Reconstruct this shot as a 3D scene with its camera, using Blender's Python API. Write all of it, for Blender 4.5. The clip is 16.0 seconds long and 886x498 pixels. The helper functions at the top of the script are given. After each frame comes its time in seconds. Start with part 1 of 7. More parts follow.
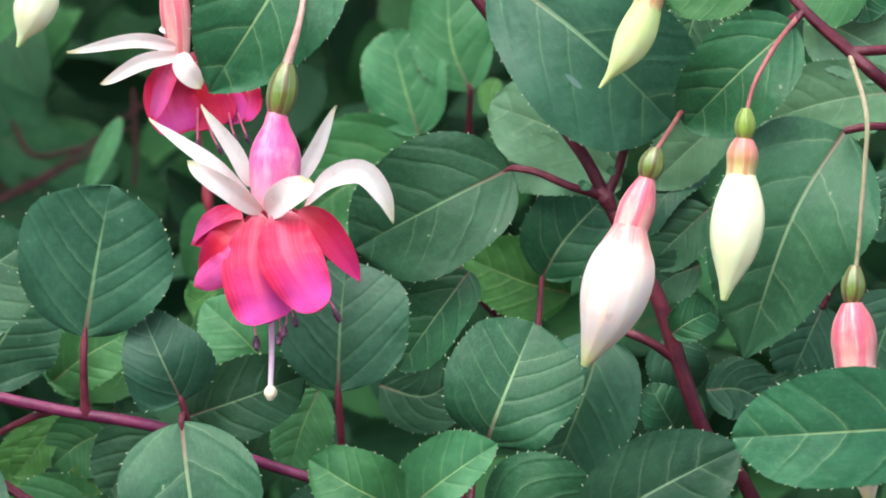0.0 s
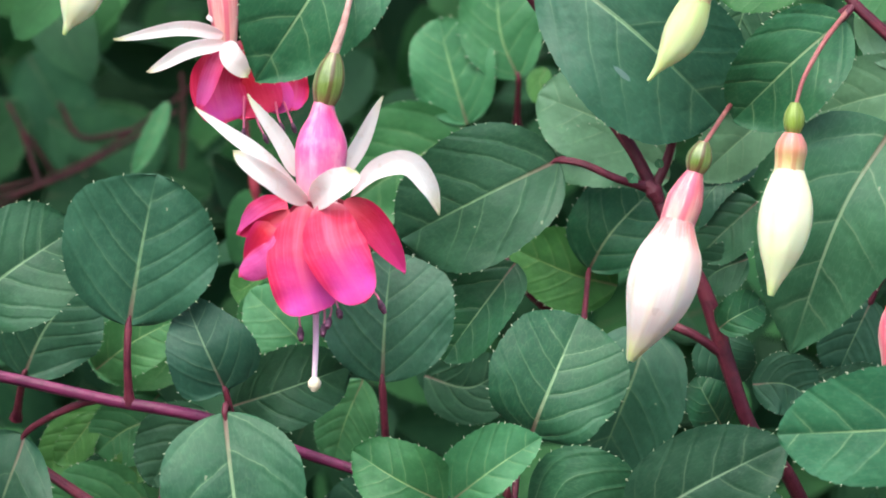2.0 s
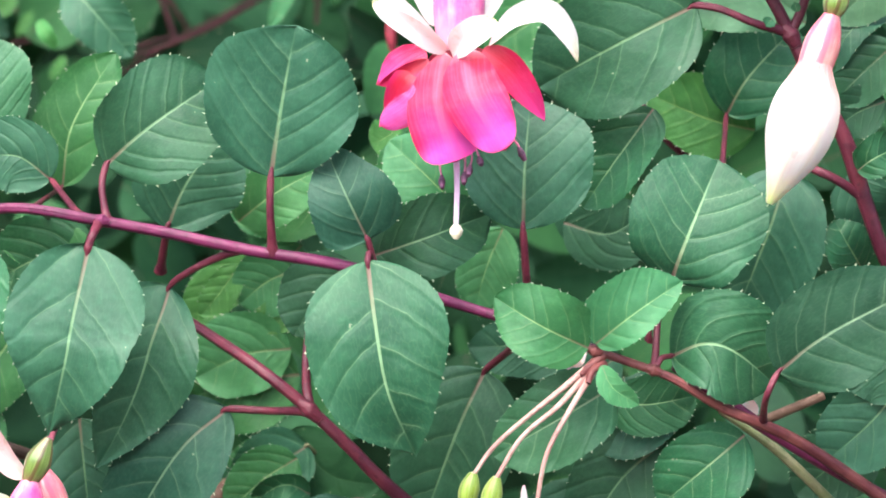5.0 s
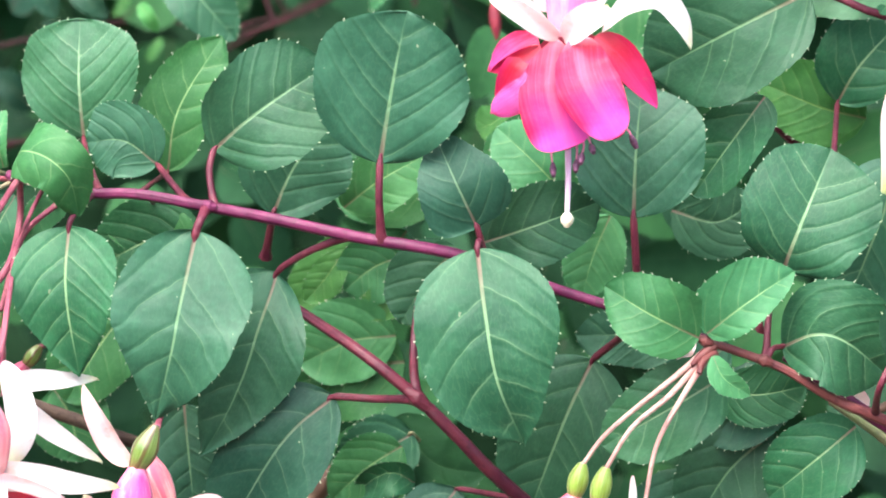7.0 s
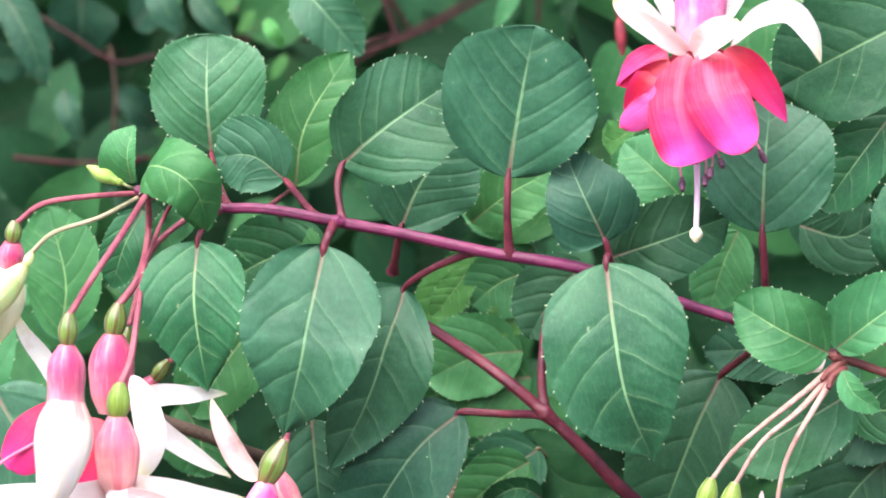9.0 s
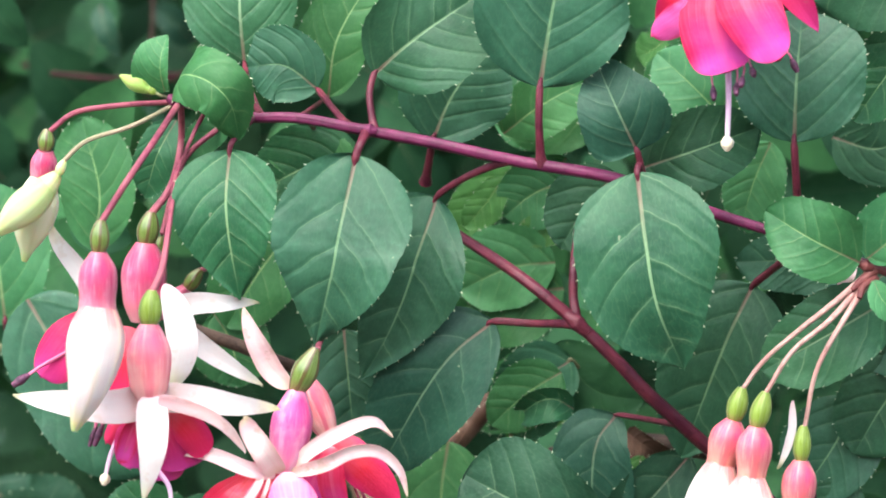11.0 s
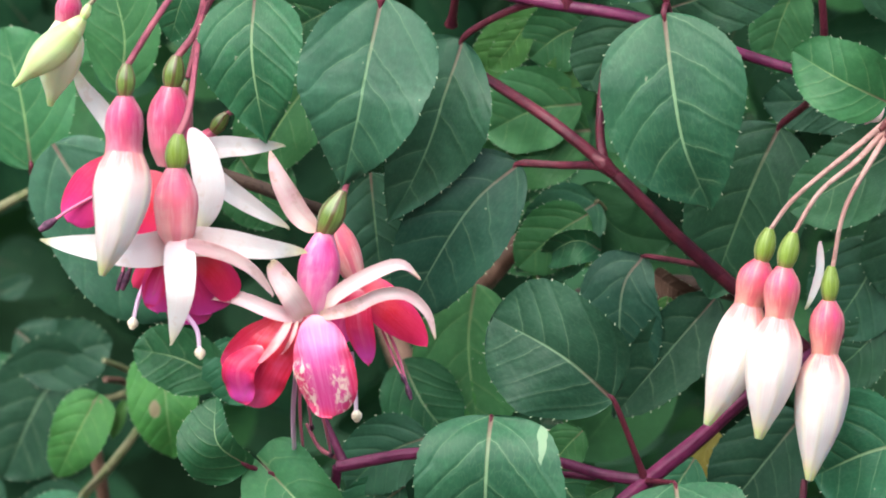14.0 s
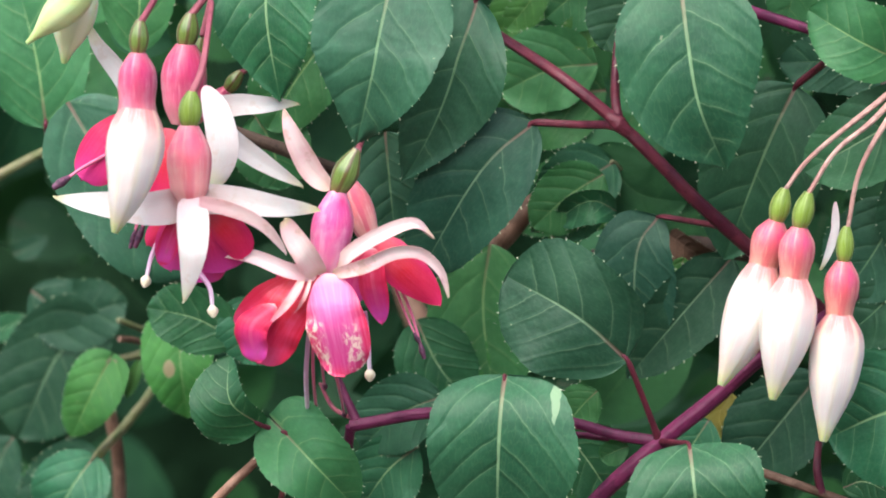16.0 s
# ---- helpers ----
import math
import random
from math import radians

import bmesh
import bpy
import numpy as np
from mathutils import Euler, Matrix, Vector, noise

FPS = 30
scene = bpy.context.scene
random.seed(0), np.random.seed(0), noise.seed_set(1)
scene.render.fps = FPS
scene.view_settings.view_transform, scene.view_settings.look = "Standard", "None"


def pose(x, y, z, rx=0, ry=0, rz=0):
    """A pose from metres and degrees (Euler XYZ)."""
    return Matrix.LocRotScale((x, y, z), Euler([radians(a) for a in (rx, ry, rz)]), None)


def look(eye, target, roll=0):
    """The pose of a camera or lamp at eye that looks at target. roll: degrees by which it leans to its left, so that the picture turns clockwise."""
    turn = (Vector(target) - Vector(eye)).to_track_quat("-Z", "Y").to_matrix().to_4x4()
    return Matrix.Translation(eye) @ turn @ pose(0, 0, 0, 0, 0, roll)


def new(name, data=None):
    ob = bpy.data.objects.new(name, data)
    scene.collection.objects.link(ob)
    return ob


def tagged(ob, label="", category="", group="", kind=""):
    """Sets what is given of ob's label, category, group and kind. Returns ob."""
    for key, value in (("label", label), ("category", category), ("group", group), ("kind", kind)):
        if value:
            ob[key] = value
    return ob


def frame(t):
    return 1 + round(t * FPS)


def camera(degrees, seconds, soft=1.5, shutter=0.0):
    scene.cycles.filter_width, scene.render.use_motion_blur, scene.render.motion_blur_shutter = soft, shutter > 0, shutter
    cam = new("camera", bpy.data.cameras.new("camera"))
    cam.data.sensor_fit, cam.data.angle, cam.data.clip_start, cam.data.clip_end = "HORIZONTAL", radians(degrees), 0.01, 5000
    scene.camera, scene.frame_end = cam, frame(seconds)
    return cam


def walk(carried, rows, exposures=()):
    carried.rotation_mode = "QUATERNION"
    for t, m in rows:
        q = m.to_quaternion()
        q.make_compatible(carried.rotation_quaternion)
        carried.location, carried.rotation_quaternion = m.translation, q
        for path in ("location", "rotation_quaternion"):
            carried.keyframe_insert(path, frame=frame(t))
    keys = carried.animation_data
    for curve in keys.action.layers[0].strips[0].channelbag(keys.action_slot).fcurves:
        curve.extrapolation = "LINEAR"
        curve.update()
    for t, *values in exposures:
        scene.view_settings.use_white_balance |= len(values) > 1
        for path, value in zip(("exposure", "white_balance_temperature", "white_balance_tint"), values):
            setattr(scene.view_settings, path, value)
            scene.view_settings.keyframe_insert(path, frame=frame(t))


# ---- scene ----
# ---- camera ----
cam = camera(13, 16.0, 1.9)
PATH = [
    (0, look((0.0242, -1.0056, 0.9547), (0.0071, -0.0058, 0.9659), 0.14)),
    (0.5, look((0.0224, -1.0023, 0.9569), (0.0043, -0.0025, 0.9674), 0.53)),
    (1, look((0.0253, -1.0004, 0.9605), (0.0019, -0.0007, 0.9686), 0.66)),
    (1.5, look((0.0250, -0.9995, 0.9626), (-0.0025, 0.0001, 0.9679), 0.74)),
    (2, look((0.0258, -1.0011, 0.9604), (-0.0048, -0.0015, 0.9637), 0.69)),
    (2.5, look((0.0246, -1.0025, 0.9570), (-0.0057, -0.0030, 0.9590), 0.50)),
    (3, look((0.0248, -1.0035, 0.9567), (-0.0065, -0.0040, 0.9519), 0.26)),
    (3.5, look((0.0234, -1.0032, 0.9568), (-0.0115, -0.0039, 0.9437), 0.15)),
    (4, look((0.0221, -1.0056, 0.9571), (-0.0207, -0.0068, 0.9338), 0.13)),
    (4.5, look((0.0222, -1.0077, 0.9571), (-0.0305, -0.0095, 0.9274), -0.10)),
    (4.7, look((0.0224, -1.0082, 0.9570), (-0.0349, -0.0103, 0.9258), -0.16)),
    (6.8, look((0.0095, -1.0009, 0.9595), (-0.0656, -0.0044, 0.9227), -0.01)),
    (7, look((0.0086, -1.0006, 0.9601), (-0.0689, -0.0043, 0.9210), 0.11)),
    (7.5, look((0.0044, -1.0043, 0.9578), (-0.0760, -0.0082, 0.9208), 0.21)),
    (8, look((0.0020, -1.0044, 0.9572), (-0.0854, -0.0088, 0.9247), 0.15)),
    (8.5, look((0.0024, -1.0036, 0.9560), (-0.0923, -0.0085, 0.9274), 0.19)),
    (9, look((0.0036, -1.0001, 0.9581), (-0.1018, -0.0062, 0.9247), 0.05)),
    (9.2, look((0.0041, -1.0002, 0.9589), (-0.1061, -0.0070, 0.9229), 0.07)),
    (11.3, look((0.0088, -1.0017, 0.9499), (-0.1103, -0.0102, 0.8977), 0.08)),
    (11.5, look((0.0084, -1.0030, 0.9498), (-0.1108, -0.0116, 0.8952), -0.03)),
    (12, look((0.0085, -1.0042, 0.9499), (-0.1126, -0.0135, 0.8886), -0.29)),
    (12.5, look((0.0083, -1.0036, 0.9499), (-0.1148, -0.0136, 0.8809), -0.35)),
    (13, look((0.0078, -1.0022, 0.9501), (-0.1165, -0.0130, 0.8723), -0.27)),
    (13.5, look((0.0072, -1.0009, 0.9501), (-0.1180, -0.0123, 0.8658), -0.20)),
    (14, look((0.0069, -0.9999, 0.9503), (-0.1163, -0.0116, 0.8609), -0.21)),
    (14.5, look((0.0076, -0.9990, 0.9495), (-0.1118, -0.0105, 0.8567), -0.63)),
    (15, look((0.0084, -0.9961, 0.9481), (-0.1128, -0.0082, 0.8514), -0.34)),
    (15.5, look((0.0095, -0.9960, 0.9474), (-0.1150, -0.0089, 0.8470), -0.22)),
    (16, look((0.0099, -0.9973, 0.9463), (-0.1201, -0.0104, 0.8502), -0.02)),
]
SKY_STRENGTH, SUN_STRENGTH = 0.15, 1.5
EXPOSURES = [(0, 1.31), (3, 1.42), (4.5, 1.89), (7, 2.13), (9, 2.0), (11.5, 1.60), (12.5, 1.43), (16, 1.33)]
walk(cam, PATH, EXPOSURES)
cam.data.dof.use_dof = True
cam.data.dof.focus_distance = 1.0
cam.data.dof.aperture_fstop = 18.0
# ---- light and world ----
world = bpy.data.worlds.new("world")
scene.world = world
world.use_nodes = True
wn, wl = world.node_tree.nodes, world.node_tree.links
sky = wn.new("ShaderNodeTexSky")
sky.sky_type = "NISHITA"
sky.sun_disc = False
sky.sun_elevation, sky.sun_rotation = radians(58), radians(200)
sky.air_density, sky.dust_density = 1.0, 4.0
wn["Background"].inputs["Strength"].default_value = SKY_STRENGTH
wl.new(sky.outputs[0], wn["Background"].inputs["Color"])
sun_data = bpy.data.lights.new("sun", "SUN")
sun_data.energy, sun_data.angle, sun_data.color = SUN_STRENGTH, radians(70), (1.0, 0.985, 0.965)
sun = new("sun", sun_data)
sun.matrix_world = look((-0.55, -1.6, 3.2), (0, 0, 0.9))

# ---- materials ----
def nodes_of(name):
    m = bpy.data.materials.new(name)
    m.use_nodes = True
    n, l = m.node_tree.nodes, m.node_tree.links
    return m, n, l, n["Principled BSDF"]


def mix(n, l, fac, a, b, how="MIX"):
    x = n.new("ShaderNodeMix")
    x.data_type, x.blend_type = "RGBA", how
    for sock, v in ((x.inputs[0], fac), (x.inputs[6], a), (x.inputs[7], b)):
        if isinstance(v, (int, float)):
            sock.default_value = v
        elif isinstance(v, tuple):
            sock.default_value = (*v, 1) if len(v) == 3 else v
        else:
            l.new(v, sock)
    return x.outputs[2]


def calc(n, l, op, a, b=None, c=None, clamp=False):
    x = n.new("ShaderNodeMath")
    x.operation, x.use_clamp = op, clamp
    for sock, v in zip(x.inputs, (a, b, c)):
        if v is None:
            continue
        if isinstance(v, (int, float)):
            sock.default_value = v
        else:
            l.new(v, sock)
    return x.outputs[0]


def step(n, l, v, lo, hi, to_lo=0.0, to_hi=1.0):
    x = n.new("ShaderNodeMapRange")
    x.interpolation_type = "SMOOTHSTEP"
    for k, val in (("From Min", lo), ("From Max", hi), ("To Min", to_lo), ("To Max", to_hi)):
        x.inputs[k].default_value = val
    l.new(v, x.inputs["Value"])
    return x.outputs[0]


def ramp(n, l, fac, stops):
    x = n.new("ShaderNodeValToRGB")
    e = x.color_ramp.elements
    while len(e) < len(stops):
        e.new(0.5)
    for k, (pos, col) in zip(e, stops):
        k.position, k.color = pos, (*col, 1)
    l.new(fac, x.inputs[0])
    return x.outputs[0]


def grain(n, l, scale, detail=3.0, vec=None, rough=0.55):
    x = n.new("ShaderNodeTexNoise")
    x.inputs["Scale"].default_value, x.inputs["Detail"].default_value, x.inputs["Roughness"].default_value = scale, detail, rough
    if vec is None:
        tc = n.new("ShaderNodeTexCoord")
        vec = tc.outputs["Object"]
    l.new(vec, x.inputs["Vector"])
    return x.outputs["Fac"]


def bump(n, l, height, strength, dist, normal=None):
    x = n.new("ShaderNodeBump")
    x.inputs["Strength"].default_value, x.inputs["Distance"].default_value = strength, dist
    l.new(height, x.inputs["Height"])
    if normal is not None:
        l.new(normal, x.inputs["Normal"])
    return x.outputs["Normal"]


def leaf_material(name, low, high, vein, rough=0.42, thin=0.22, vein_force=1.0, relief=0.5, patch=None, patch_col=(0.42, 0.46, 0.30), gloss=0.34, ragged=2.4):
    """Leaf blade: pale midrib and side veins, fine network, blotches, satin gloss, a little light through it."""
    m, n, l, p = nodes_of(name)
    uv = n.new("ShaderNodeUVMap").outputs[0]
    sep = n.new("ShaderNodeSeparateXYZ")
    l.new(uv, sep.inputs[0])
    u, v = sep.outputs[0], sep.outputs[1]
    au = calc(n, l, "ABSOLUTE", u)
    rnd = n.new("ShaderNodeObjectInfo").outputs["Random"]
    # side veins: the second UV layer counts them from the base to the tip
    vein_map = n.new("ShaderNodeUVMap")
    vein_map.uv_map = "vein"
    vsep = n.new("ShaderNodeSeparateXYZ")
    l.new(vein_map.outputs[0], vsep.inputs[0])
    across = vsep.outputs[1]
    wob = calc(n, l, "MULTIPLY_ADD", grain(n, l, 5.0, 3.0, uv, 0.5), 0.16, -0.08)
    f = calc(n, l, "FRACT", calc(n, l, "ADD", vsep.outputs[0], wob))
    dist = calc(n, l, "SUBTRACT", 0.5, calc(n, l, "ABSOLUTE", calc(n, l, "SUBTRACT", f, 0.5)))
    side_vein = calc(n, l, "MAXIMUM", step(n, l, dist, 0.008, 0.034, 1.0, 0.0), calc(n, l, "MULTIPLY", step(n, l, dist, 0.0, 0.12, 1.0, 0.0), 0.16))
    side_vein = calc(n, l, "MULTIPLY", side_vein, step(n, l, across, 0.40, 0.92, 1.0, 0.10))
    side_vein = calc(n, l, "MULTIPLY", side_vein, step(n, l, grain(n, l, 5.0, 2.0, uv), 0.25, 0.60, 0.5, 1.0))
    hollow = step(n, l, dist, 0.0, 0.20, 0.0, 1.0)
    rib_w = calc(n, l, "MULTIPLY_ADD", v, -0.030, 0.044)
    mid = calc(n, l, "SUBTRACT", 1.0, calc(n, l, "DIVIDE", au, rib_w), clamp=True)
    mid = calc(n, l, "MULTIPLY", step(n, l, mid, 0.05, 0.6), step(n, l, v, 0.55, 0.97, 1.0, 0.1))
    net = n.new("ShaderNodeTexVoronoi")
    net.feature = "DISTANCE_TO_EDGE"
    net.inputs["Scale"].default_value = 13.0
    bend = n.new("ShaderNodeVectorMath")
    bend.operation = "ADD"
    l.new(uv, bend.inputs[0])
    wobble = n.new("ShaderNodeTexNoise")
    wobble.inputs["Scale"].default_value = 9.0
    l.new(uv, wobble.inputs["Vector"])
    small = n.new("ShaderNodeVectorMath")
    small.operation = "SCALE"
    small.inputs["Scale"].default_value = 0.10
    l.new(wobble.outputs["Color"], small.inputs[0])
    l.new(small.outputs[0], bend.inputs[1])
    l.new(bend.outputs[0], net.inputs["Vector"])
    fine = step(n, l, net.outputs["Distance"], 0.0, 0.07, 1.0, 0.0)
    blotch = grain(n, l, 55.0, 4.0)
    speck = grain(n, l, 420.0, 3.0)
    col = mix(n, l, step(n, l, blotch, 0.30, 0.72), low, high)
    col = mix(n, l, calc(n, l, "MULTIPLY", step(n, l, speck, 0.45, 0.75), 0.25), col, tuple(c * 1.5 for c in high))
    hsv = n.new("ShaderNodeHueSaturation")
    l.new(col, hsv.inputs["Color"])
    l.new(calc(n, l, "MULTIPLY_ADD", rnd, 0.026, 0.487), hsv.inputs["Hue"])
    l.new(calc(n, l, "MULTIPLY_ADD", rnd, 0.26, 0.87), hsv.inputs["Value"])
    hsv.inputs["Saturation"].default_value = 0.98
    col = hsv.outputs[0]
    near_rib = step(n, l, au, 0.0, 0.5, 0.20, 0.0)
    col = mix(n, l, near_rib, col, tuple(c * 0.6 for c in low))
    col = mix(n, l, calc(n, l, "MULTIPLY", fine, 0.07 * vein_force), col, vein)
    col = mix(n, l, calc(n, l, "MULTIPLY", side_vein, 0.35 * vein_force), col, vein)
    midcol = mix(n, l, step(n, l, v, 0.0, 0.42), (0.27, 0.12, 0.115), tuple(min(1, c * 1.25) for c in vein))
    col = mix(n, l, calc(n, l, "MULTIPLY", mid, 0.62 * min(1.0, vein_force)), col, midcol)
    # few pale scars and brown flecks
    scar = step(n, l, grain(n, l, 420.0, 1.0), 0.800, 0.815)
    col = mix(n, l, calc(n, l, "MULTIPLY", scar, 0.55), col, (0.30, 0.34, 0.22))
    if patch:
        pu, pv, ru, rv = patch
        dx = calc(n, l, "DIVIDE", calc(n, l, "SUBTRACT", u, pu), ru)
        dy = calc(n, l, "DIVIDE", calc(n, l, "SUBTRACT", v, pv), rv)
        far_off = calc(n, l, "ADD", calc(n, l, "MULTIPLY", dx, dx), calc(n, l, "MULTIPLY", dy, dy))
        far_off = calc(n, l, "ADD", far_off, calc(n, l, "MULTIPLY_ADD", grain(n, l, 11.0, 4.0, uv, 0.7), ragged, -0.5 * ragged))
        col = mix(n, l, step(n, l, far_off, 0.8, 1.05, 0.85, 0.0), col, patch_col)
    l.new(col, p.inputs["Base Color"])
    p.inputs["Specular IOR Level"].default_value = gloss
    l.new(calc(n, l, "MULTIPLY_ADD", blotch, 0.22, rough - 0.03), p.inputs["Roughness"])
    h = calc(n, l, "MULTIPLY", hollow, 0.9)
    h = calc(n, l, "SUBTRACT", h, calc(n, l, "MULTIPLY", mid, 0.8))
    h = calc(n, l, "SUBTRACT", h, calc(n, l, "MULTIPLY", fine, 0.06))
    h = calc(n, l, "ADD", h, calc(n, l, "MULTIPLY", blotch, 0.9))
    b = bump(n, l, h, 0.62 * relief, 0.0006)
    pucker = grain(n, l, 170.0, 2.0)
    b = bump(n, l, pucker, 0.30, 0.0016, b)
    b = bump(n, l, speck, 0.22, 0.0004, b)
    l.new(b, p.inputs["Normal"])
    tr = n.new("ShaderNodeBsdfTranslucent")
    l.new(mix(n, l, 1.0, col, (1.6, 1.9, 0.7), "MULTIPLY"), tr.inputs["Color"])
    ms = n.new("ShaderNodeMixShader")
    ms.inputs[0].default_value = thin
    l.new(p.outputs[0], ms.inputs[1])
    l.new(tr.outputs[0], ms.inputs[2])
    l.new(ms.outputs[0], n["Material Output"].inputs["Surface"])
    return m


def petal_material(name, stops, edge=None, streak=0.25, streak_col=(1, 0.8, 0.85), rough=0.5, thin=0.2, scars=0.0, marks=None, lines_across=9.0, keel=None, bands=None, sheen=0.12, scallop=0.0, blotch=0.0, gloss=0.35, stain=None, flesh=0.0, edge_from=0.35, ribbed=0.22):
    """Soft flower tissue: colour along the petal, fine lengthwise streaks, velvet roughness."""
    m, n, l, p = nodes_of(name)
    uv = n.new("ShaderNodeUVMap").outputs[0]
    sep = n.new("ShaderNodeSeparateXYZ")
    l.new(uv, sep.inputs[0])
    u, v = sep.outputs[0], sep.outputs[1]
    w = calc(n, l, "MULTIPLY_ADD", grain(n, l, 90.0, 3.0), 0.24, -0.12)
    run = calc(n, l, "ADD", v, w)
    if scallop:
        run = calc(n, l, "SUBTRACT", run, calc(n, l, "MULTIPLY", calc(n, l, "POWER", calc(n, l, "ABSOLUTE", u), 4.0), scallop))
    col = ramp(n, l, run, stops)
    if blotch:
        col = mix(n, l, step(n, l, grain(n, l, 150.0, 3.0), 0.46, 0.68, 0.0, blotch), col, streak_col)
    if edge:
        au = calc(n, l, "ADD", calc(n, l, "ABSOLUTE", u), w)
        col = mix(n, l, calc(n, l, "MULTIPLY", step(n, l, au, edge_from, 1.0, 0.0, 0.85), step(n, l, v, 0.03, 0.24)), col, edge)
    mp = n.new("ShaderNodeMapping")
    mp.inputs["Scale"].default_value = (lines_across, 0.8, 1.0)
    l.new(uv, mp.inputs["Vector"])
    lines = grain(n, l, 1.6, 4.0, mp.outputs[0], 0.65)
    col = mix(n, l, calc(n, l, "MULTIPLY", step(n, l, lines, 0.42, 0.66), streak), col, streak_col)
    if bands:
        count, tint, force = bands
        wave = calc(n, l, "SINE", calc(n, l, "MULTIPLY_ADD", u, 6.2832 * count, calc(n, l, "MULTIPLY", lines, 2.2)))
        col = mix(n, l, step(n, l, wave, 0.1, 0.95, 0.0, force), col, tint)
    if keel:
        k = calc(n, l, "MULTIPLY", step(n, l, calc(n, l, "ADD", calc(n, l, "ABSOLUTE", u), w), 0.0, 0.26, keel[3], 0.0), step(n, l, v, 0.50, 1.0, 1.0, 0.12))
        col = mix(n, l, k, col, keel[:3])
    if scars:
        mq = n.new("ShaderNodeMapping")
        mq.inputs["Scale"].default_value, mq.inputs["Rotation"].default_value = (1.5, 3.2, 1.0), (0, 0, 0.7)
        l.new(uv, mq.inputs["Vector"])
        left = calc(n, l, "MULTIPLY", step(n, l, u, -0.30, -0.55), step(n, l, v, 0.34, 0.50))
        right = calc(n, l, "MULTIPLY", calc(n, l, "MULTIPLY", step(n, l, u, 0.10, 0.30), step(n, l, u, 0.78, 0.60)), step(n, l, v, 0.48, 0.62))
        zone = calc(n, l, "MAXIMUM", left, right)
        s = calc(n, l, "MULTIPLY", step(n, l, grain(n, l, 2.8, 7.0, mq.outputs[0], 0.74), 0.49, 0.545), zone)
        col = mix(n, l, calc(n, l, "MULTIPLY", s, scars), col, marks or (0.85, 0.62, 0.5))
    if stain:
        size, tint, force = stain
        col = mix(n, l, step(n, l, grain(n, l, size, 5.0, None, 0.65), 0.56, 0.64, 0.0, force), col, tint)
    if flesh:
        p.inputs["Subsurface Weight"].default_value = flesh
        p.inputs["Subsurface Radius"].default_value = (1.0, 0.5, 0.45)
        p.inputs["Subsurface Scale"].default_value = 0.004
    spots = step(n, l, grain(n, l, 300.0, 1.0), 0.73, 0.78)
    col = mix(n, l, calc(n, l, "MULTIPLY", spots, 0.22), col, (0.30, 0.15, 0.10))
    l.new(col, p.inputs["Base Color"])
    l.new(calc(n, l, "MULTIPLY_ADD", lines, 0.2, rough - 0.1), p.inputs["Roughness"])
    p.inputs["Specular IOR Level"].default_value = gloss
    p.inputs["Sheen Weight"].default_value = sheen
    l.new(bump(n, l, grain(n, l, 210.0, 3.0), 0.30, 0.0012, bump(n, l, lines, ribbed, 0.0007)), p.inputs["Normal"])
    tr = n.new("ShaderNodeBsdfTranslucent")
    l.new(col, tr.inputs["Color"])
    ms = n.new("ShaderNodeMixShader")
    ms.inputs[0].default_value = thin
    l.new(p.outputs[0], ms.inputs[1])
    l.new(tr.outputs[0], ms.inputs[2])
    l.new(ms.outputs[0], n["Material Output"].inputs["Surface"])
    return m


def stem_material(name, a, b, rough=0.38, scale=120.0):
    m, n, l, p = nodes_of(name)
    uv = n.new("ShaderNodeUVMap").outputs[0]
    mp = n.new("ShaderNodeMapping")
    mp.inputs["Scale"].default_value = (5.0, 2.0, 1.0)
    l.new(uv, mp.inputs["Vector"])
    lines = grain(n, l, 2.0, 4.0, mp.outputs[0])
    col = mix(n, l, step(n, l, grain(n, l, scale, 4.0), 0.36, 0.66), a, b)
    col = mix(n, l, calc(n, l, "MULTIPLY", step(n, l, lines, 0.5, 0.75), 0.3), col, tuple(min(1, c * 2.0 + 0.01) for c in b))
    col = mix(n, l, calc(n, l, "MULTIPLY", step(n, l, grain(n, l, 520.0, 3.0), 0.54, 0.66), 0.45), col, tuple(c * 0.5 for c in a))
    col = mix(n, l, calc(n, l, "MULTIPLY", step(n, l, grain(n, l, 900.0, 1.0), 0.76, 0.80), 0.35), col, (0.34, 0.20, 0.17))
    l.new(col, p.inputs["Base Color"])
    l.new(calc(n, l, "MULTIPLY_ADD", lines, 0.25, rough - 0.12), p.inputs["Roughness"])
    p.inputs["Specular IOR Level"].default_value = 0.28
    l.new(bump(n, l, grain(n, l, 330.0, 3.0), 0.35, 0.0008, bump(n, l, lines, 0.5, 0.0010)), p.inputs["Normal"])
    return m


def plain_material(name, a, b, scale, rough=0.6, bump_by=0.3, bump_d=0.001):
    m, n, l, p = nodes_of(name)
    g = grain(n, l, scale, 5.0)
    l.new(mix(n, l, step(n, l, g, 0.35, 0.65), a, b), p.inputs["Base Color"])
    p.inputs["Roughness"].default_value = rough
    l.new(bump(n, l, g, bump_by, bump_d), p.inputs["Normal"])
    return m


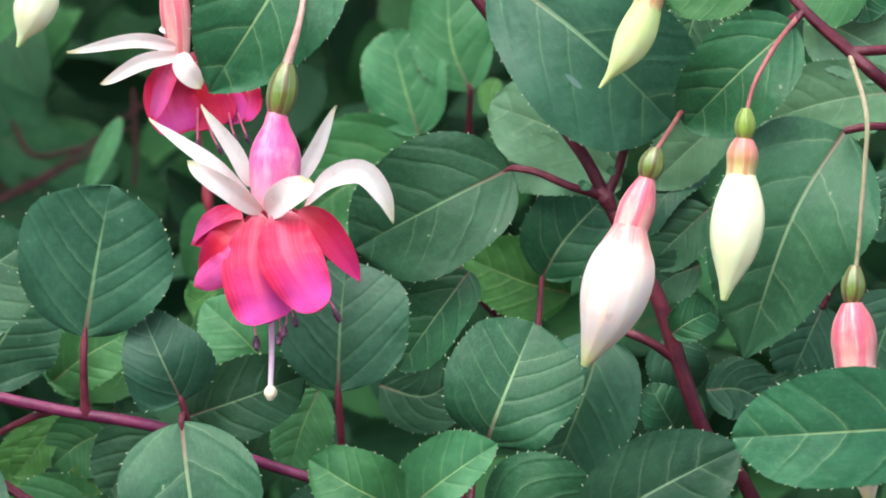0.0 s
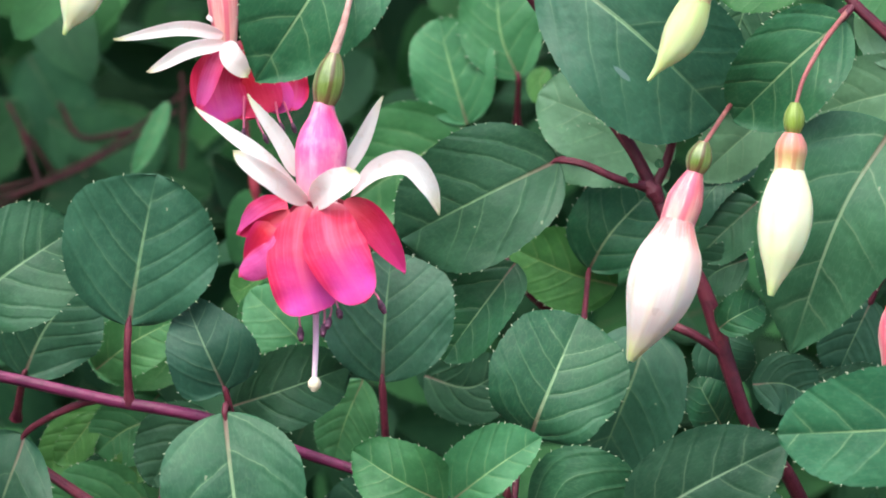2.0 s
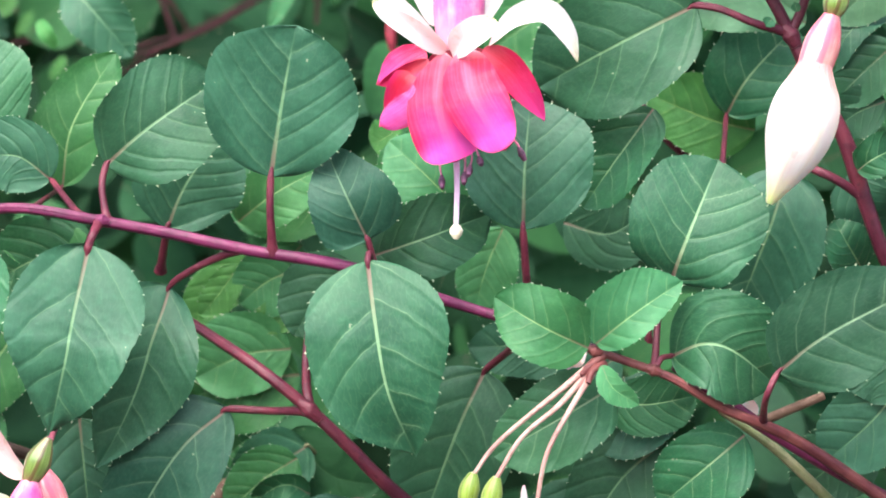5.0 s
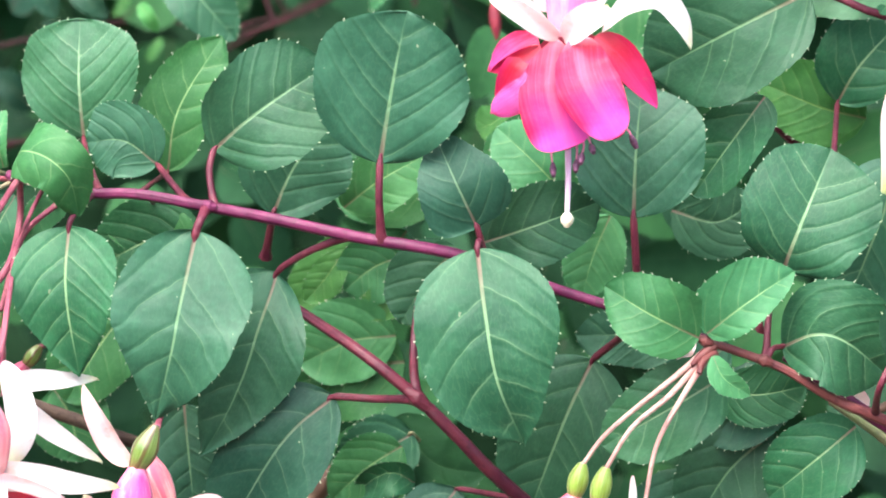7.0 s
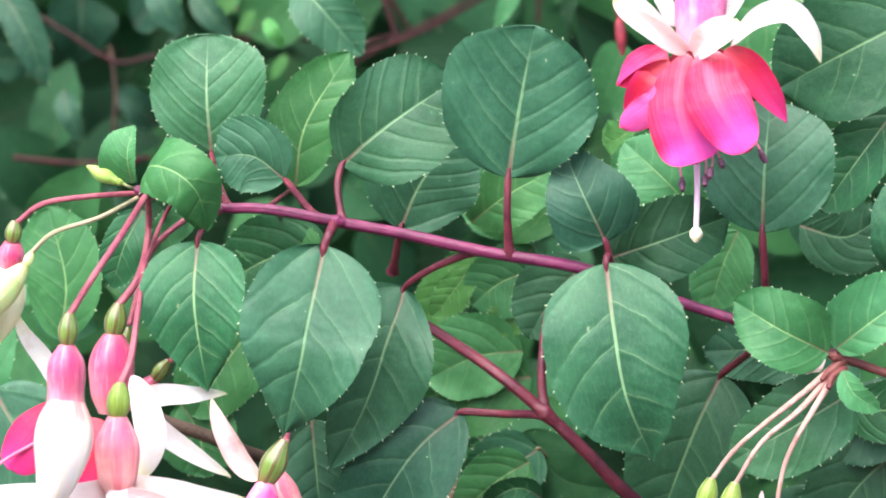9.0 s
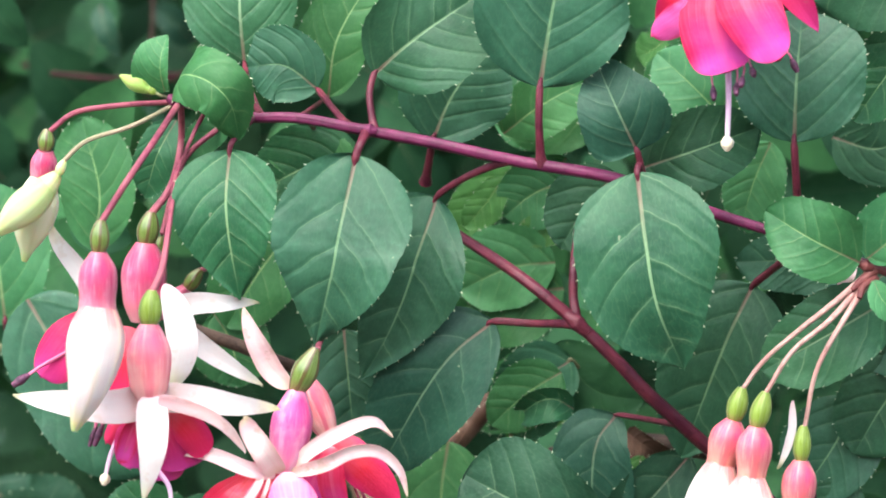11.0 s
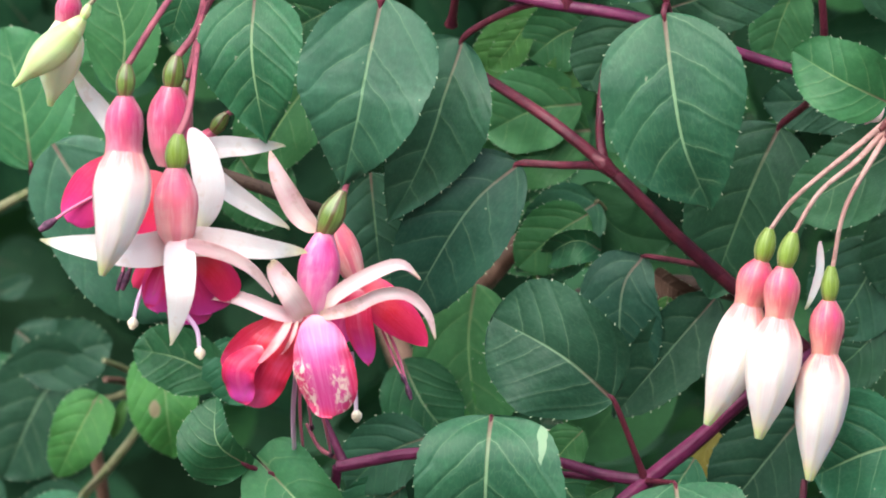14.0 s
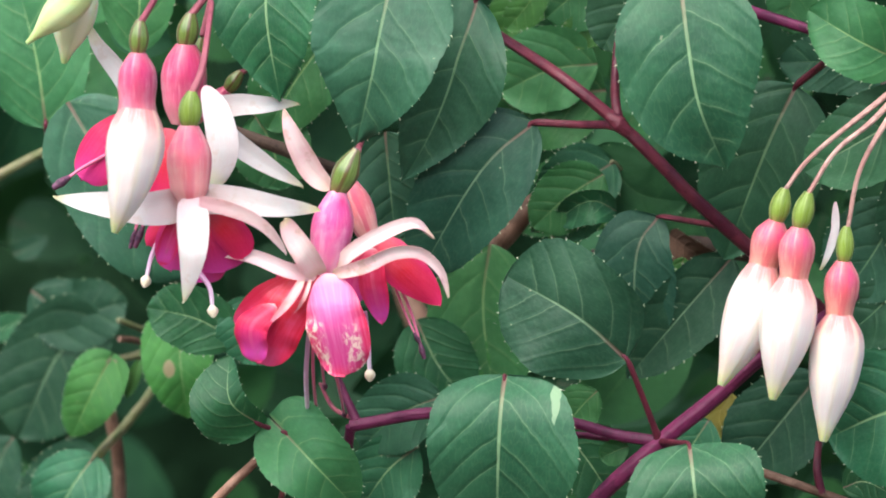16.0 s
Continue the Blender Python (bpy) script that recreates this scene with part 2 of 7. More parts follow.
VEIN = (0.26, 0.42, 0.20)
# Tones mix leaf colour with how brightly tilt and depth light each leaf.
LEAF = {
    "d": leaf_material("leaf_dark_green", (0.016, 0.078, 0.038), (0.025, 0.106, 0.051), (0.18, 0.32, 0.16), 0.42, 0.12, 0.8, relief=0.45, gloss=0.32),
    "n": leaf_material("leaf_full_green", (0.015, 0.080, 0.038), (0.024, 0.112, 0.051), (0.22, 0.37, 0.19), 0.40, 0.14, relief=0.5, gloss=0.28),
    "m": leaf_material("leaf_green", (0.014, 0.099, 0.040), (0.023, 0.138, 0.054), VEIN, 0.42, 0.18),
    "l": leaf_material("leaf_young_lit_green", (0.030, 0.155, 0.052), (0.048, 0.200, 0.068), (0.30, 0.48, 0.20), 0.42, 0.28, 0.8, relief=0.35),
    # Grey and pale greens carry a painted sky sheen in their colour.
    "g": leaf_material("leaf_grey_sheen", (0.030, 0.130, 0.062), (0.045, 0.170, 0.080), (0.28, 0.42, 0.24), 0.38, 0.18, 0.9),
    "p": leaf_material("leaf_pale_sheen", (0.095, 0.235, 0.122), (0.125, 0.290, 0.152), (0.30, 0.46, 0.26), 0.36, 0.2, 0.8, relief=0.22),
    "y": leaf_material("leaf_shade_green", (0.045, 0.190, 0.045), (0.072, 0.250, 0.058), (0.32, 0.48, 0.18), 0.5, 0.35, 0.7),
}
LEAF["scar"] = leaf_material("leaf_mined", (0.016, 0.085, 0.041), (0.026, 0.118, 0.054), (0.22, 0.37, 0.19), 0.40, 0.14, relief=0.5, patch=(0.70, 0.17, 0.07, 0.12), patch_col=(0.20, 0.33, 0.19), gloss=0.28)
# Darker leaf copy: the shade of back and down-tilted leaves, put into colour.
LEAF["k"] = leaf_material("leaf_shade_painted", (0.011, 0.055, 0.030), (0.018, 0.076, 0.040), (0.17, 0.28, 0.16), 0.44, 0.10, 0.8, relief=0.4, gloss=0.25)
LEAF["chalk"] = leaf_material("leaf_smeared", (0.016, 0.078, 0.038), (0.025, 0.106, 0.051), (0.18, 0.32, 0.16), 0.42, 0.12, 0.8, relief=0.45, patch=(-0.45, 0.55, 0.035, 0.05), patch_col=(0.10, 0.19, 0.165), gloss=0.32, ragged=2.0)
LEAF["f"] = leaf_material("leaf_inner_green", (0.014, 0.076, 0.031), (0.024, 0.108, 0.042), (0.10, 0.22, 0.09), 0.6, 0.2, 0.25, relief=0.15, gloss=0.2)
LEAF["a"] = leaf_material("leaf_yellowing", (0.17, 0.15, 0.025), (0.26, 0.21, 0.040), (0.34, 0.30, 0.08), 0.5, 0.3, 0.5)
LEAF["spot"] = leaf_material("leaf_spotted", (0.046, 0.190, 0.036), (0.074, 0.245, 0.048), (0.26, 0.40, 0.16), 0.5, 0.3, 0.7, patch=(-0.30, 0.42, 0.15, 0.09), patch_col=(0.34, 0.26, 0.16), ragged=0.5)
LEAF["b"] = leaf_material("leaf_bright_green", (0.044, 0.200, 0.066), (0.068, 0.250, 0.088), (0.30, 0.48, 0.20), 0.42, 0.28, 0.8, relief=0.4)
LEAF["dead"] = leaf_material("leaf_withered", (0.070, 0.040, 0.028), (0.13, 0.080, 0.055), (0.18, 0.12, 0.08), 0.8, 0.1, 0.4, relief=1.0, gloss=0.1)
TOOTH = plain_material("leaf_tooth", (0.28, 0.40, 0.21), (0.50, 0.59, 0.38), 400, 0.5)
PETIOLE = stem_material("petiole_red", (0.066, 0.010, 0.022), (0.135, 0.024, 0.040))
STEM_RUST = stem_material("stem_rust_red", (0.085, 0.020, 0.024), (0.165, 0.050, 0.045))
# Darkened red for far stems: the shrub's inner shade is in the colour.
FAR_STEM = stem_material("stem_red_shade_painted", (0.026, 0.009, 0.010), (0.056, 0.013, 0.016), 0.7)
STEM_DARK = stem_material("stem_dark_red", (0.060, 0.009, 0.020), (0.115, 0.020, 0.033))
STEM = stem_material("stem_burgundy", (0.080, 0.010, 0.040), (0.145, 0.020, 0.068))
# Darker copy of the brown bark, with shade painted in for twigs behind.
BARK_SHADE = stem_material("stem_brown_shade_painted", (0.035, 0.022, 0.016), (0.085, 0.055, 0.040), 0.7)
BARK = stem_material("stem_brown", (0.09, 0.050, 0.032), (0.20, 0.12, 0.085), 0.6)
BARK_PALE = stem_material("stem_tan", (0.17, 0.085, 0.055), (0.32, 0.19, 0.13), 0.55)
PALE_STEM = stem_material("stem_pale", (0.14, 0.17, 0.07), (0.23, 0.21, 0.12), 0.5)
PEDICEL = stem_material("pedicel_pink", (0.38, 0.20, 0.175), (0.49, 0.32, 0.275), 0.45)
PEDICEL_PALE = stem_material("pedicel_pale", (0.24, 0.25, 0.14), (0.33, 0.27, 0.18), 0.45)
PEDICEL_RED = stem_material("pedicel_red", (0.20, 0.040, 0.072), (0.31, 0.085, 0.11), 0.42)
PEDICEL_ROSE = stem_material("pedicel_rose", (0.24, 0.075, 0.075), (0.34, 0.14, 0.125), 0.45)
OVARY = petal_material("ovary_green", [(0.0, (0.12, 0.090, 0.028)), (0.2, (0.085, 0.140, 0.024)), (0.75, (0.110, 0.180, 0.030)), (1.0, (0.18, 0.08, 0.040))], None, 0.45, (0.27, 0.37, 0.11), 0.20, 0.04, lines_across=16.0, bands=(6, (0.090, 0.040, 0.020), 0.75), gloss=0.6)
OVARY_YOUNG = petal_material("ovary_young", [(0.0, (0.15, 0.23, 0.030)), (0.8, (0.19, 0.29, 0.040)), (1.0, (0.24, 0.17, 0.06))], None, 0.5, (0.30, 0.42, 0.10), 0.28, 0.05, lines_across=18.0, bands=(6, (0.12, 0.18, 0.030), 0.6))
TUBE = petal_material("tube_magenta", [(0.0, (0.50, 0.030, 0.10)), (0.12, (0.62, 0.050, 0.22)), (0.45, (0.70, 0.10, 0.33)), (0.75, (0.76, 0.22, 0.40)), (1.0, (0.82, 0.40, 0.46))], None, 0.55, (0.88, 0.46, 0.60), 0.30, 0.10, lines_across=7.0, bands=(4, (0.62, 0.045, 0.25), 0.40), blotch=0.55, flesh=0.5)
TUBE_RED = petal_material("tube_rose", [(0.0, (0.42, 0.025, 0.10)), (0.35, (0.56, 0.050, 0.165)), (0.7, (0.64, 0.12, 0.22)), (1.0, (0.70, 0.30, 0.31))], None, 0.5, (0.78, 0.36, 0.44), 0.30, 0.10, lines_across=14.0, bands=(4, (0.44, 0.024, 0.10), 0.5), blotch=0.3, flesh=0.5)
TUBE_CORAL = petal_material("tube_coral", [(0.0, (0.50, 0.034, 0.14)), (0.25, (0.58, 0.070, 0.18)), (0.5, (0.63, 0.15, 0.19)), (0.85, (0.68, 0.29, 0.23)), (1.0, (0.62, 0.20, 0.16))], None, 0.6, (0.80, 0.42, 0.34), 0.30, 0.10, lines_across=14.0, bands=(4, (0.56, 0.065, 0.10), 0.6), blotch=0.3, flesh=0.5)
TUBE_PALE = petal_material("tube_peach", [(0.0, (0.60, 0.08, 0.15)), (0.4, (0.66, 0.17, 0.21)), (0.75, (0.74, 0.34, 0.32)), (1.0, (0.80, 0.48, 0.40))], None, 0.6, (0.86, 0.56, 0.50), 0.32, 0.12, lines_across=14.0, bands=(5, (0.62, 0.085, 0.17), 0.75), blotch=0.25, flesh=0.5)
TUBE_BLUSH = petal_material("tube_blush", [(0.0, (0.62, 0.07, 0.18)), (0.25, (0.76, 0.15, 0.25)), (0.6, (0.82, 0.30, 0.32)), (1.0, (0.86, 0.46, 0.44))], None, 0.4, (0.90, 0.66, 0.62), 0.36, 0.2, lines_across=14.0, bands=(4, (0.70, 0.11, 0.20), 0.6), blotch=0.3, flesh=0.5)
TUBE_YOUNG = petal_material("tube_young", [(0.0, (0.64, 0.15, 0.19)), (0.3, (0.60, 0.24, 0.19)), (0.6, (0.50, 0.42, 0.16)), (1.0, (0.72, 0.74, 0.42))], None, 0.5, (0.72, 0.46, 0.30), 0.32, 0.12, lines_across=16.0, bands=(6, (0.46, 0.17, 0.09), 0.6), flesh=0.5)
BUD_WHITE = petal_material("bud_white", [(0.0, (0.64, 0.15, 0.16)), (0.13, (0.70, 0.28, 0.26)), (0.22, (0.80, 0.60, 0.56)), (0.36, (0.80, 0.735, 0.70)), (0.74, (0.79, 0.745, 0.715)), (0.86, (0.80, 0.77, 0.54)), (0.94, (0.70, 0.74, 0.30)), (1.0, (0.52, 0.64, 0.20))], (0.78, 0.72, 0.59), 0.55, (0.74, 0.59, 0.60), 0.44, 0.15, keel=(0.86, 0.80, 0.60, 0.5), scallop=-0.06, edge_from=0.72, flesh=0.5, lines_across=7.0, stain=(140, (0.80, 0.62, 0.58), 0.3))
BUD_GREEN = petal_material("bud_cream", [(0.0, (0.74, 0.78, 0.46)), (0.3, (0.82, 0.85, 0.62)), (0.85, (0.76, 0.84, 0.50)), (1.0, (0.50, 0.66, 0.22))], None, 0.2, (0.86, 0.88, 0.74), 0.42, 0.15, keel=(0.70, 0.78, 0.42, 0.6), flesh=0.5)
BUD_LIME = petal_material("bud_lime", [(0.0, (0.44, 0.58, 0.20)), (0.5, (0.60, 0.70, 0.36)), (1.0, (0.50, 0.66, 0.22))], None, 0.25, (0.74, 0.80, 0.52), 0.42, 0.15, keel=(0.54, 0.66, 0.28, 0.5), flesh=0.5)
BUD_TIP = petal_material("bud_tip_green", [(0.0, (0.24, 0.40, 0.07)), (0.5, (0.34, 0.52, 0.12)), (1.0, (0.40, 0.58, 0.14))], None, 0.25, (0.52, 0.66, 0.26), 0.42, 0.15, keel=(0.30, 0.48, 0.11, 0.6), flesh=0.4)
SEPAL = petal_material("sepal_white", [(0.0, (0.78, 0.44, 0.47)), (0.12, (0.74, 0.58, 0.58)), (0.35, (0.78, 0.715, 0.705)), (0.80, (0.78, 0.75, 0.72)), (0.93, (0.74, 0.72, 0.52)), (1.0, (0.58, 0.56, 0.26))], (0.76, 0.67, 0.66), 0.45, (0.77, 0.60, 0.61), 0.46, 0.24, flesh=0.35, stain=(230, (0.62, 0.46, 0.36), 0.32))
SEPAL_PINK = petal_material("sepal_blush", [(0.0, (0.80, 0.44, 0.48)), (0.35, (0.83, 0.64, 0.63)), (1.0, (0.84, 0.62, 0.58))], (0.78, 0.44, 0.46), 0.45, (0.84, 0.50, 0.54), 0.46, 0.16, flesh=0.3, stain=(200, (0.66, 0.36, 0.32), 0.35))
SEPAL_OLD = petal_material("sepal_fading", [(0.0, (0.54, 0.36, 0.25)), (0.15, (0.70, 0.58, 0.53)), (0.6, (0.73, 0.63, 0.60)), (0.9, (0.74, 0.54, 0.54)), (1.0, (0.72, 0.66, 0.42))], (0.62, 0.38, 0.36), 0.5, (0.72, 0.38, 0.43), 0.48, 0.2, blotch=0.5, stain=(170, (0.48, 0.31, 0.23), 0.6))
# Keel: the petal's own pale streak, with some sheen highlight painted in.
PETAL = petal_material("petal_red", [(0.0, (0.78, 0.52, 0.53)), (0.05, (0.64, 0.14, 0.18)), (0.14, (0.54, 0.020, 0.060)), (0.45, (0.54, 0.014, 0.075)), (0.70, (0.56, 0.030, 0.20)), (0.88, (0.60, 0.060, 0.36)), (0.97, (0.58, 0.045, 0.28)), (1.0, (0.55, 0.020, 0.12))], (0.56, 0.012, 0.060), 0.22, (0.74, 0.14, 0.28), 0.42, 0.13, lines_across=9.0, keel=(0.74, 0.20, 0.34, 0.22), sheen=0.0, gloss=0.2, blotch=0.12, ribbed=0.15, edge_from=0.45)
PETAL_LILAC = petal_material("petal_lilac", [(0.0, (0.58, 0.020, 0.06)), (0.3, (0.58, 0.030, 0.12)), (0.7, (0.62, 0.075, 0.30)), (0.95, (0.62, 0.060, 0.28)), (1.0, (0.58, 0.020, 0.10))], (0.58, 0.022, 0.10), 0.3, (0.74, 0.22, 0.48), 0.42, 0.14, sheen=0.0, gloss=0.2, blotch=0.15, edge_from=0.6)
PETAL_DEEP = petal_material("petal_crimson", [(0.0, (0.70, 0.10, 0.15)), (0.5, (0.55, 0.010, 0.030)), (1.0, (0.55, 0.014, 0.10))], (0.54, 0.014, 0.12), 0.2, (0.66, 0.08, 0.20), 0.4, 0.14, sheen=0.0)
PETAL_SIDE = petal_material("petal_rose", [(0.0, (0.66, 0.10, 0.14)), (0.3, (0.56, 0.020, 0.050)), (0.65, (0.56, 0.022, 0.13)), (1.0, (0.57, 0.035, 0.22))], (0.55, 0.014, 0.085), 0.22, (0.70, 0.10, 0.24), 0.42, 0.13, sheen=0.0, gloss=0.2, blotch=0.12)
PETAL_SCARRED = petal_material("petal_scarred", [(0.0, (0.78, 0.42, 0.48)), (0.14, (0.72, 0.17, 0.36)), (0.45, (0.70, 0.10, 0.33)), (0.85, (0.66, 0.05, 0.24)), (1.0, (0.68, 0.04, 0.12))], (0.66, 0.020, 0.060), 0.30, (0.84, 0.36, 0.58), 0.36, 0.12, 0.9, (0.86, 0.66, 0.56), sheen=0.0, lines_across=6.0)
PETAL_FOLD = petal_material("petal_fold", [(0.0, (0.74, 0.38, 0.32)), (0.5, (0.78, 0.36, 0.36)), (1.0, (0.74, 0.14, 0.26))], (0.74, 0.16, 0.22), 0.5, (0.88, 0.66, 0.58), 0.42, 0.14, blotch=0.4, sheen=0.0)
PETAL_CREASED = petal_material("petal_creased", [(0.0, (0.66, 0.06, 0.07)), (0.4, (0.58, 0.014, 0.035)), (0.75, (0.64, 0.020, 0.08)), (1.0, (0.68, 0.045, 0.16))], (0.58, 0.014, 0.05), 0.18, (0.78, 0.14, 0.34), 0.34, 0.12, blotch=0.30, sheen=0.0, lines_across=6.0)
PETAL_PURPLE = petal_material("petal_purple", [(0.0, (0.58, 0.015, 0.04)), (0.35, (0.58, 0.014, 0.06)), (0.65, (0.58, 0.022, 0.14)), (1.0, (0.60, 0.050, 0.30))], (0.58, 0.022, 0.16), 0.22, (0.68, 0.08, 0.26), 0.42, 0.16, sheen=0.0, gloss=0.22, flesh=0.3)
POD = plain_material("pod_withered_red", (0.16, 0.010, 0.024), (0.28, 0.022, 0.040), 300, 0.6)
FILAMENT = petal_material("filament_mauve", [(0.0, (0.70, 0.32, 0.54)), (0.5, (0.76, 0.48, 0.68)), (1.0, (0.82, 0.68, 0.76))], None, 0.2, (0.8, 0.6, 0.7), 0.4, 0.1)
FILAMENT_PINK = petal_material("filament_pink", [(0.0, (0.70, 0.10, 0.22)), (1.0, (0.66, 0.16, 0.30))], None, 0.2, (0.8, 0.5, 0.5), 0.4, 0.1)
ANTHER = plain_material("anther_purple", (0.045, 0.012, 0.036), (0.13, 0.038, 0.085), 900, 0.6)
STIGMA = plain_material("stigma_cream", (0.80, 0.68, 0.46), (0.86, 0.80, 0.64), 700, 0.6)

# ---- shapes (lengths in millimetres about the plant's middle) ----
ORIGIN = Vector((0.0, 0.0, 0.95))
MM = 0.001


def place(p):
    return ORIGIN + Vector(p) * MM


def spline(pts, count):
    """Points evenly along a smooth curve through pts."""
    P = np.array([tuple(p) for p in pts], float)
    where = np.linspace(0, 1, count) if isinstance(count, int) else np.asarray(count)
    if len(P) == 2:
        s = where[:, None]
        return P[0] * (1 - s) + P[1] * s
    E = np.vstack([2 * P[0] - P[1], P, 2 * P[-1] - P[-2]])
    chord = np.r_[0, np.cumsum(np.linalg.norm(np.diff(P, axis=0), axis=1))]
    out = []
    for s in where * chord[-1]:
        i = min(int(np.searchsorted(chord, s, side="right")) - 1, len(P) - 2)
        t = (s - chord[i]) / max(chord[i + 1] - chord[i], 1e-9)
        a, b, c, d = E[i], E[i + 1], E[i + 2], E[i + 3]
        out.append(0.5 * (2 * b + (c - a) * t + (2 * a - 5 * b + 4 * c - d) * t * t + (3 * b - a - 3 * c + d) * t ** 3))
    return np.array(out)


BETWEEN_VEINS = ((0.5, 0.5),) * 4


class Build:
    """Collects faces of one mesh, with UVs and material slots."""

    def __init__(self):
        self.v, self.f, self.uv, self.m, self.vein = [], [], [], [], []

    def grid(self, P, UV, slot=0, wrap=False, veins=None):
        a, b = P.shape[:2]
        base = len(self.v)
        self.v.extend(map(tuple, P.reshape(-1, 3)))
        for i in range(a - 1):
            for j in range(b if wrap else b - 1):
                k = (j + 1) % b
                self.f.append((base + i * b + j, base + i * b + k, base + (i + 1) * b + k, base + (i + 1) * b + j))
                u1 = UV[i][k] if k else (1.0, UV[i][j][1])
                u2 = UV[i + 1][k] if k else (1.0, UV[i + 1][j][1])
                self.uv.append((UV[i][j], u1, u2, UV[i + 1][j]))
                self.vein.append((veins[i][j], veins[i][k], veins[i + 1][k], veins[i + 1][j]) if veins is not None else BETWEEN_VEINS)
                self.m.append(slot)

    def fan(self, ring, tip, uv, slot=0):
        base = len(self.v)
        self.v.extend(map(tuple, ring))
        self.v.append(tuple(tip))
        k = len(ring)
        for j in range(k):
            self.f.append((base + j, base + (j + 1) % k, base + k))
            self.uv.append((uv, uv, uv))
            self.vein.append(BETWEEN_VEINS[:3])
            self.m.append(slot)

    def mesh(self, name, materials):
        me = bpy.data.meshes.new(name)
        me.from_pydata(self.v, [], self.f)
        for mat in materials:
            me.materials.append(mat)
        layer = me.uv_layers.new(name="uv").data
        flat = [c for face in self.uv for pair in face for c in pair]
        layer.foreach_set("uv", flat)
        layer = me.uv_layers.new(name="vein").data
        layer.foreach_set("uv", [float(c) for face in self.vein for pair in face for c in pair])
        me.polygons.foreach_set("material_index", self.m)
        me.polygons.foreach_set("use_smooth", [True] * len(self.f))
        me.update()
        return me


def rings(C, R, sides, ribs=0, depth=0.0, flat=None):
    """Rings of radius R round the curve C."""
    C = np.asarray(C, float)
    T = np.gradient(C, axis=0)
    T /= np.linalg.norm(T, axis=1)[:, None] + 1e-12
    ref = np.array([0.31, -0.93, 0.19])
    out = []
    for c, t, r in zip(C, T, R):
        x = ref - t * (ref @ t)
        x /= np.linalg.norm(x)
        y = np.cross(t, x)
        ref = x
        a = np.linspace(0, 2 * math.pi, sides, endpoint=False)
        rr = r * (1 + depth * np.cos(ribs * a)) if ribs else r * np.ones(sides)
        out.append(c + np.outer(np.cos(a) * rr, x) + np.outer(np.sin(a) * rr, y))
    return np.array(out)


def add_tube(bm, pts, radii, sides=8, slot=0, steps=None, caps=True, ribs=0, depth=0.0):
    steps = steps or max(4, 6 * (len(pts) - 1))
    C = spline(pts, steps)
    R = np.interp(np.linspace(0, 1, steps), np.linspace(0, 1, len(radii)), radii)
    P = rings(C, R, sides, ribs, depth)
    UV = [[(j / sides, i / (steps - 1)) for j in range(sides)] for i in range(steps)]
    bm.grid(P, UV, slot, True)
    if caps:
        bm.fan(P[0][::-1], C[0], (0.5, 0.0), slot)
        bm.fan(P[-1], C[-1] + (C[-1] - C[-2]) * 0.3, (0.5, 1.0), slot)


def put(name, bm, materials, parent, at, label="", kind=""):
    """One mesh object under a thing or a part, its origin at the given place."""
    at = np.array(tuple(at), float)
    bm.v = [tuple((np.array(p) - at) * MM) for p in bm.v]
    ob = new(name, bm.mesh(name, materials))
    world_at = ORIGIN + Vector(at) * MM
    if parent is not None:
        up = parent
        base = Vector((0, 0, 0))
        while up is not None:
            base += up.location
            up = up.parent
        ob.parent = parent
        ob.location = world_at - base
    else:
        ob.location = world_at
    return tagged(ob, label, kind=kind)


def thing(name, at, label, category, group=""):
    ob = new(name)
    ob.empty_display_size = 0.005
    ob.location = place(at)
    return tagged(ob, label, category, group)


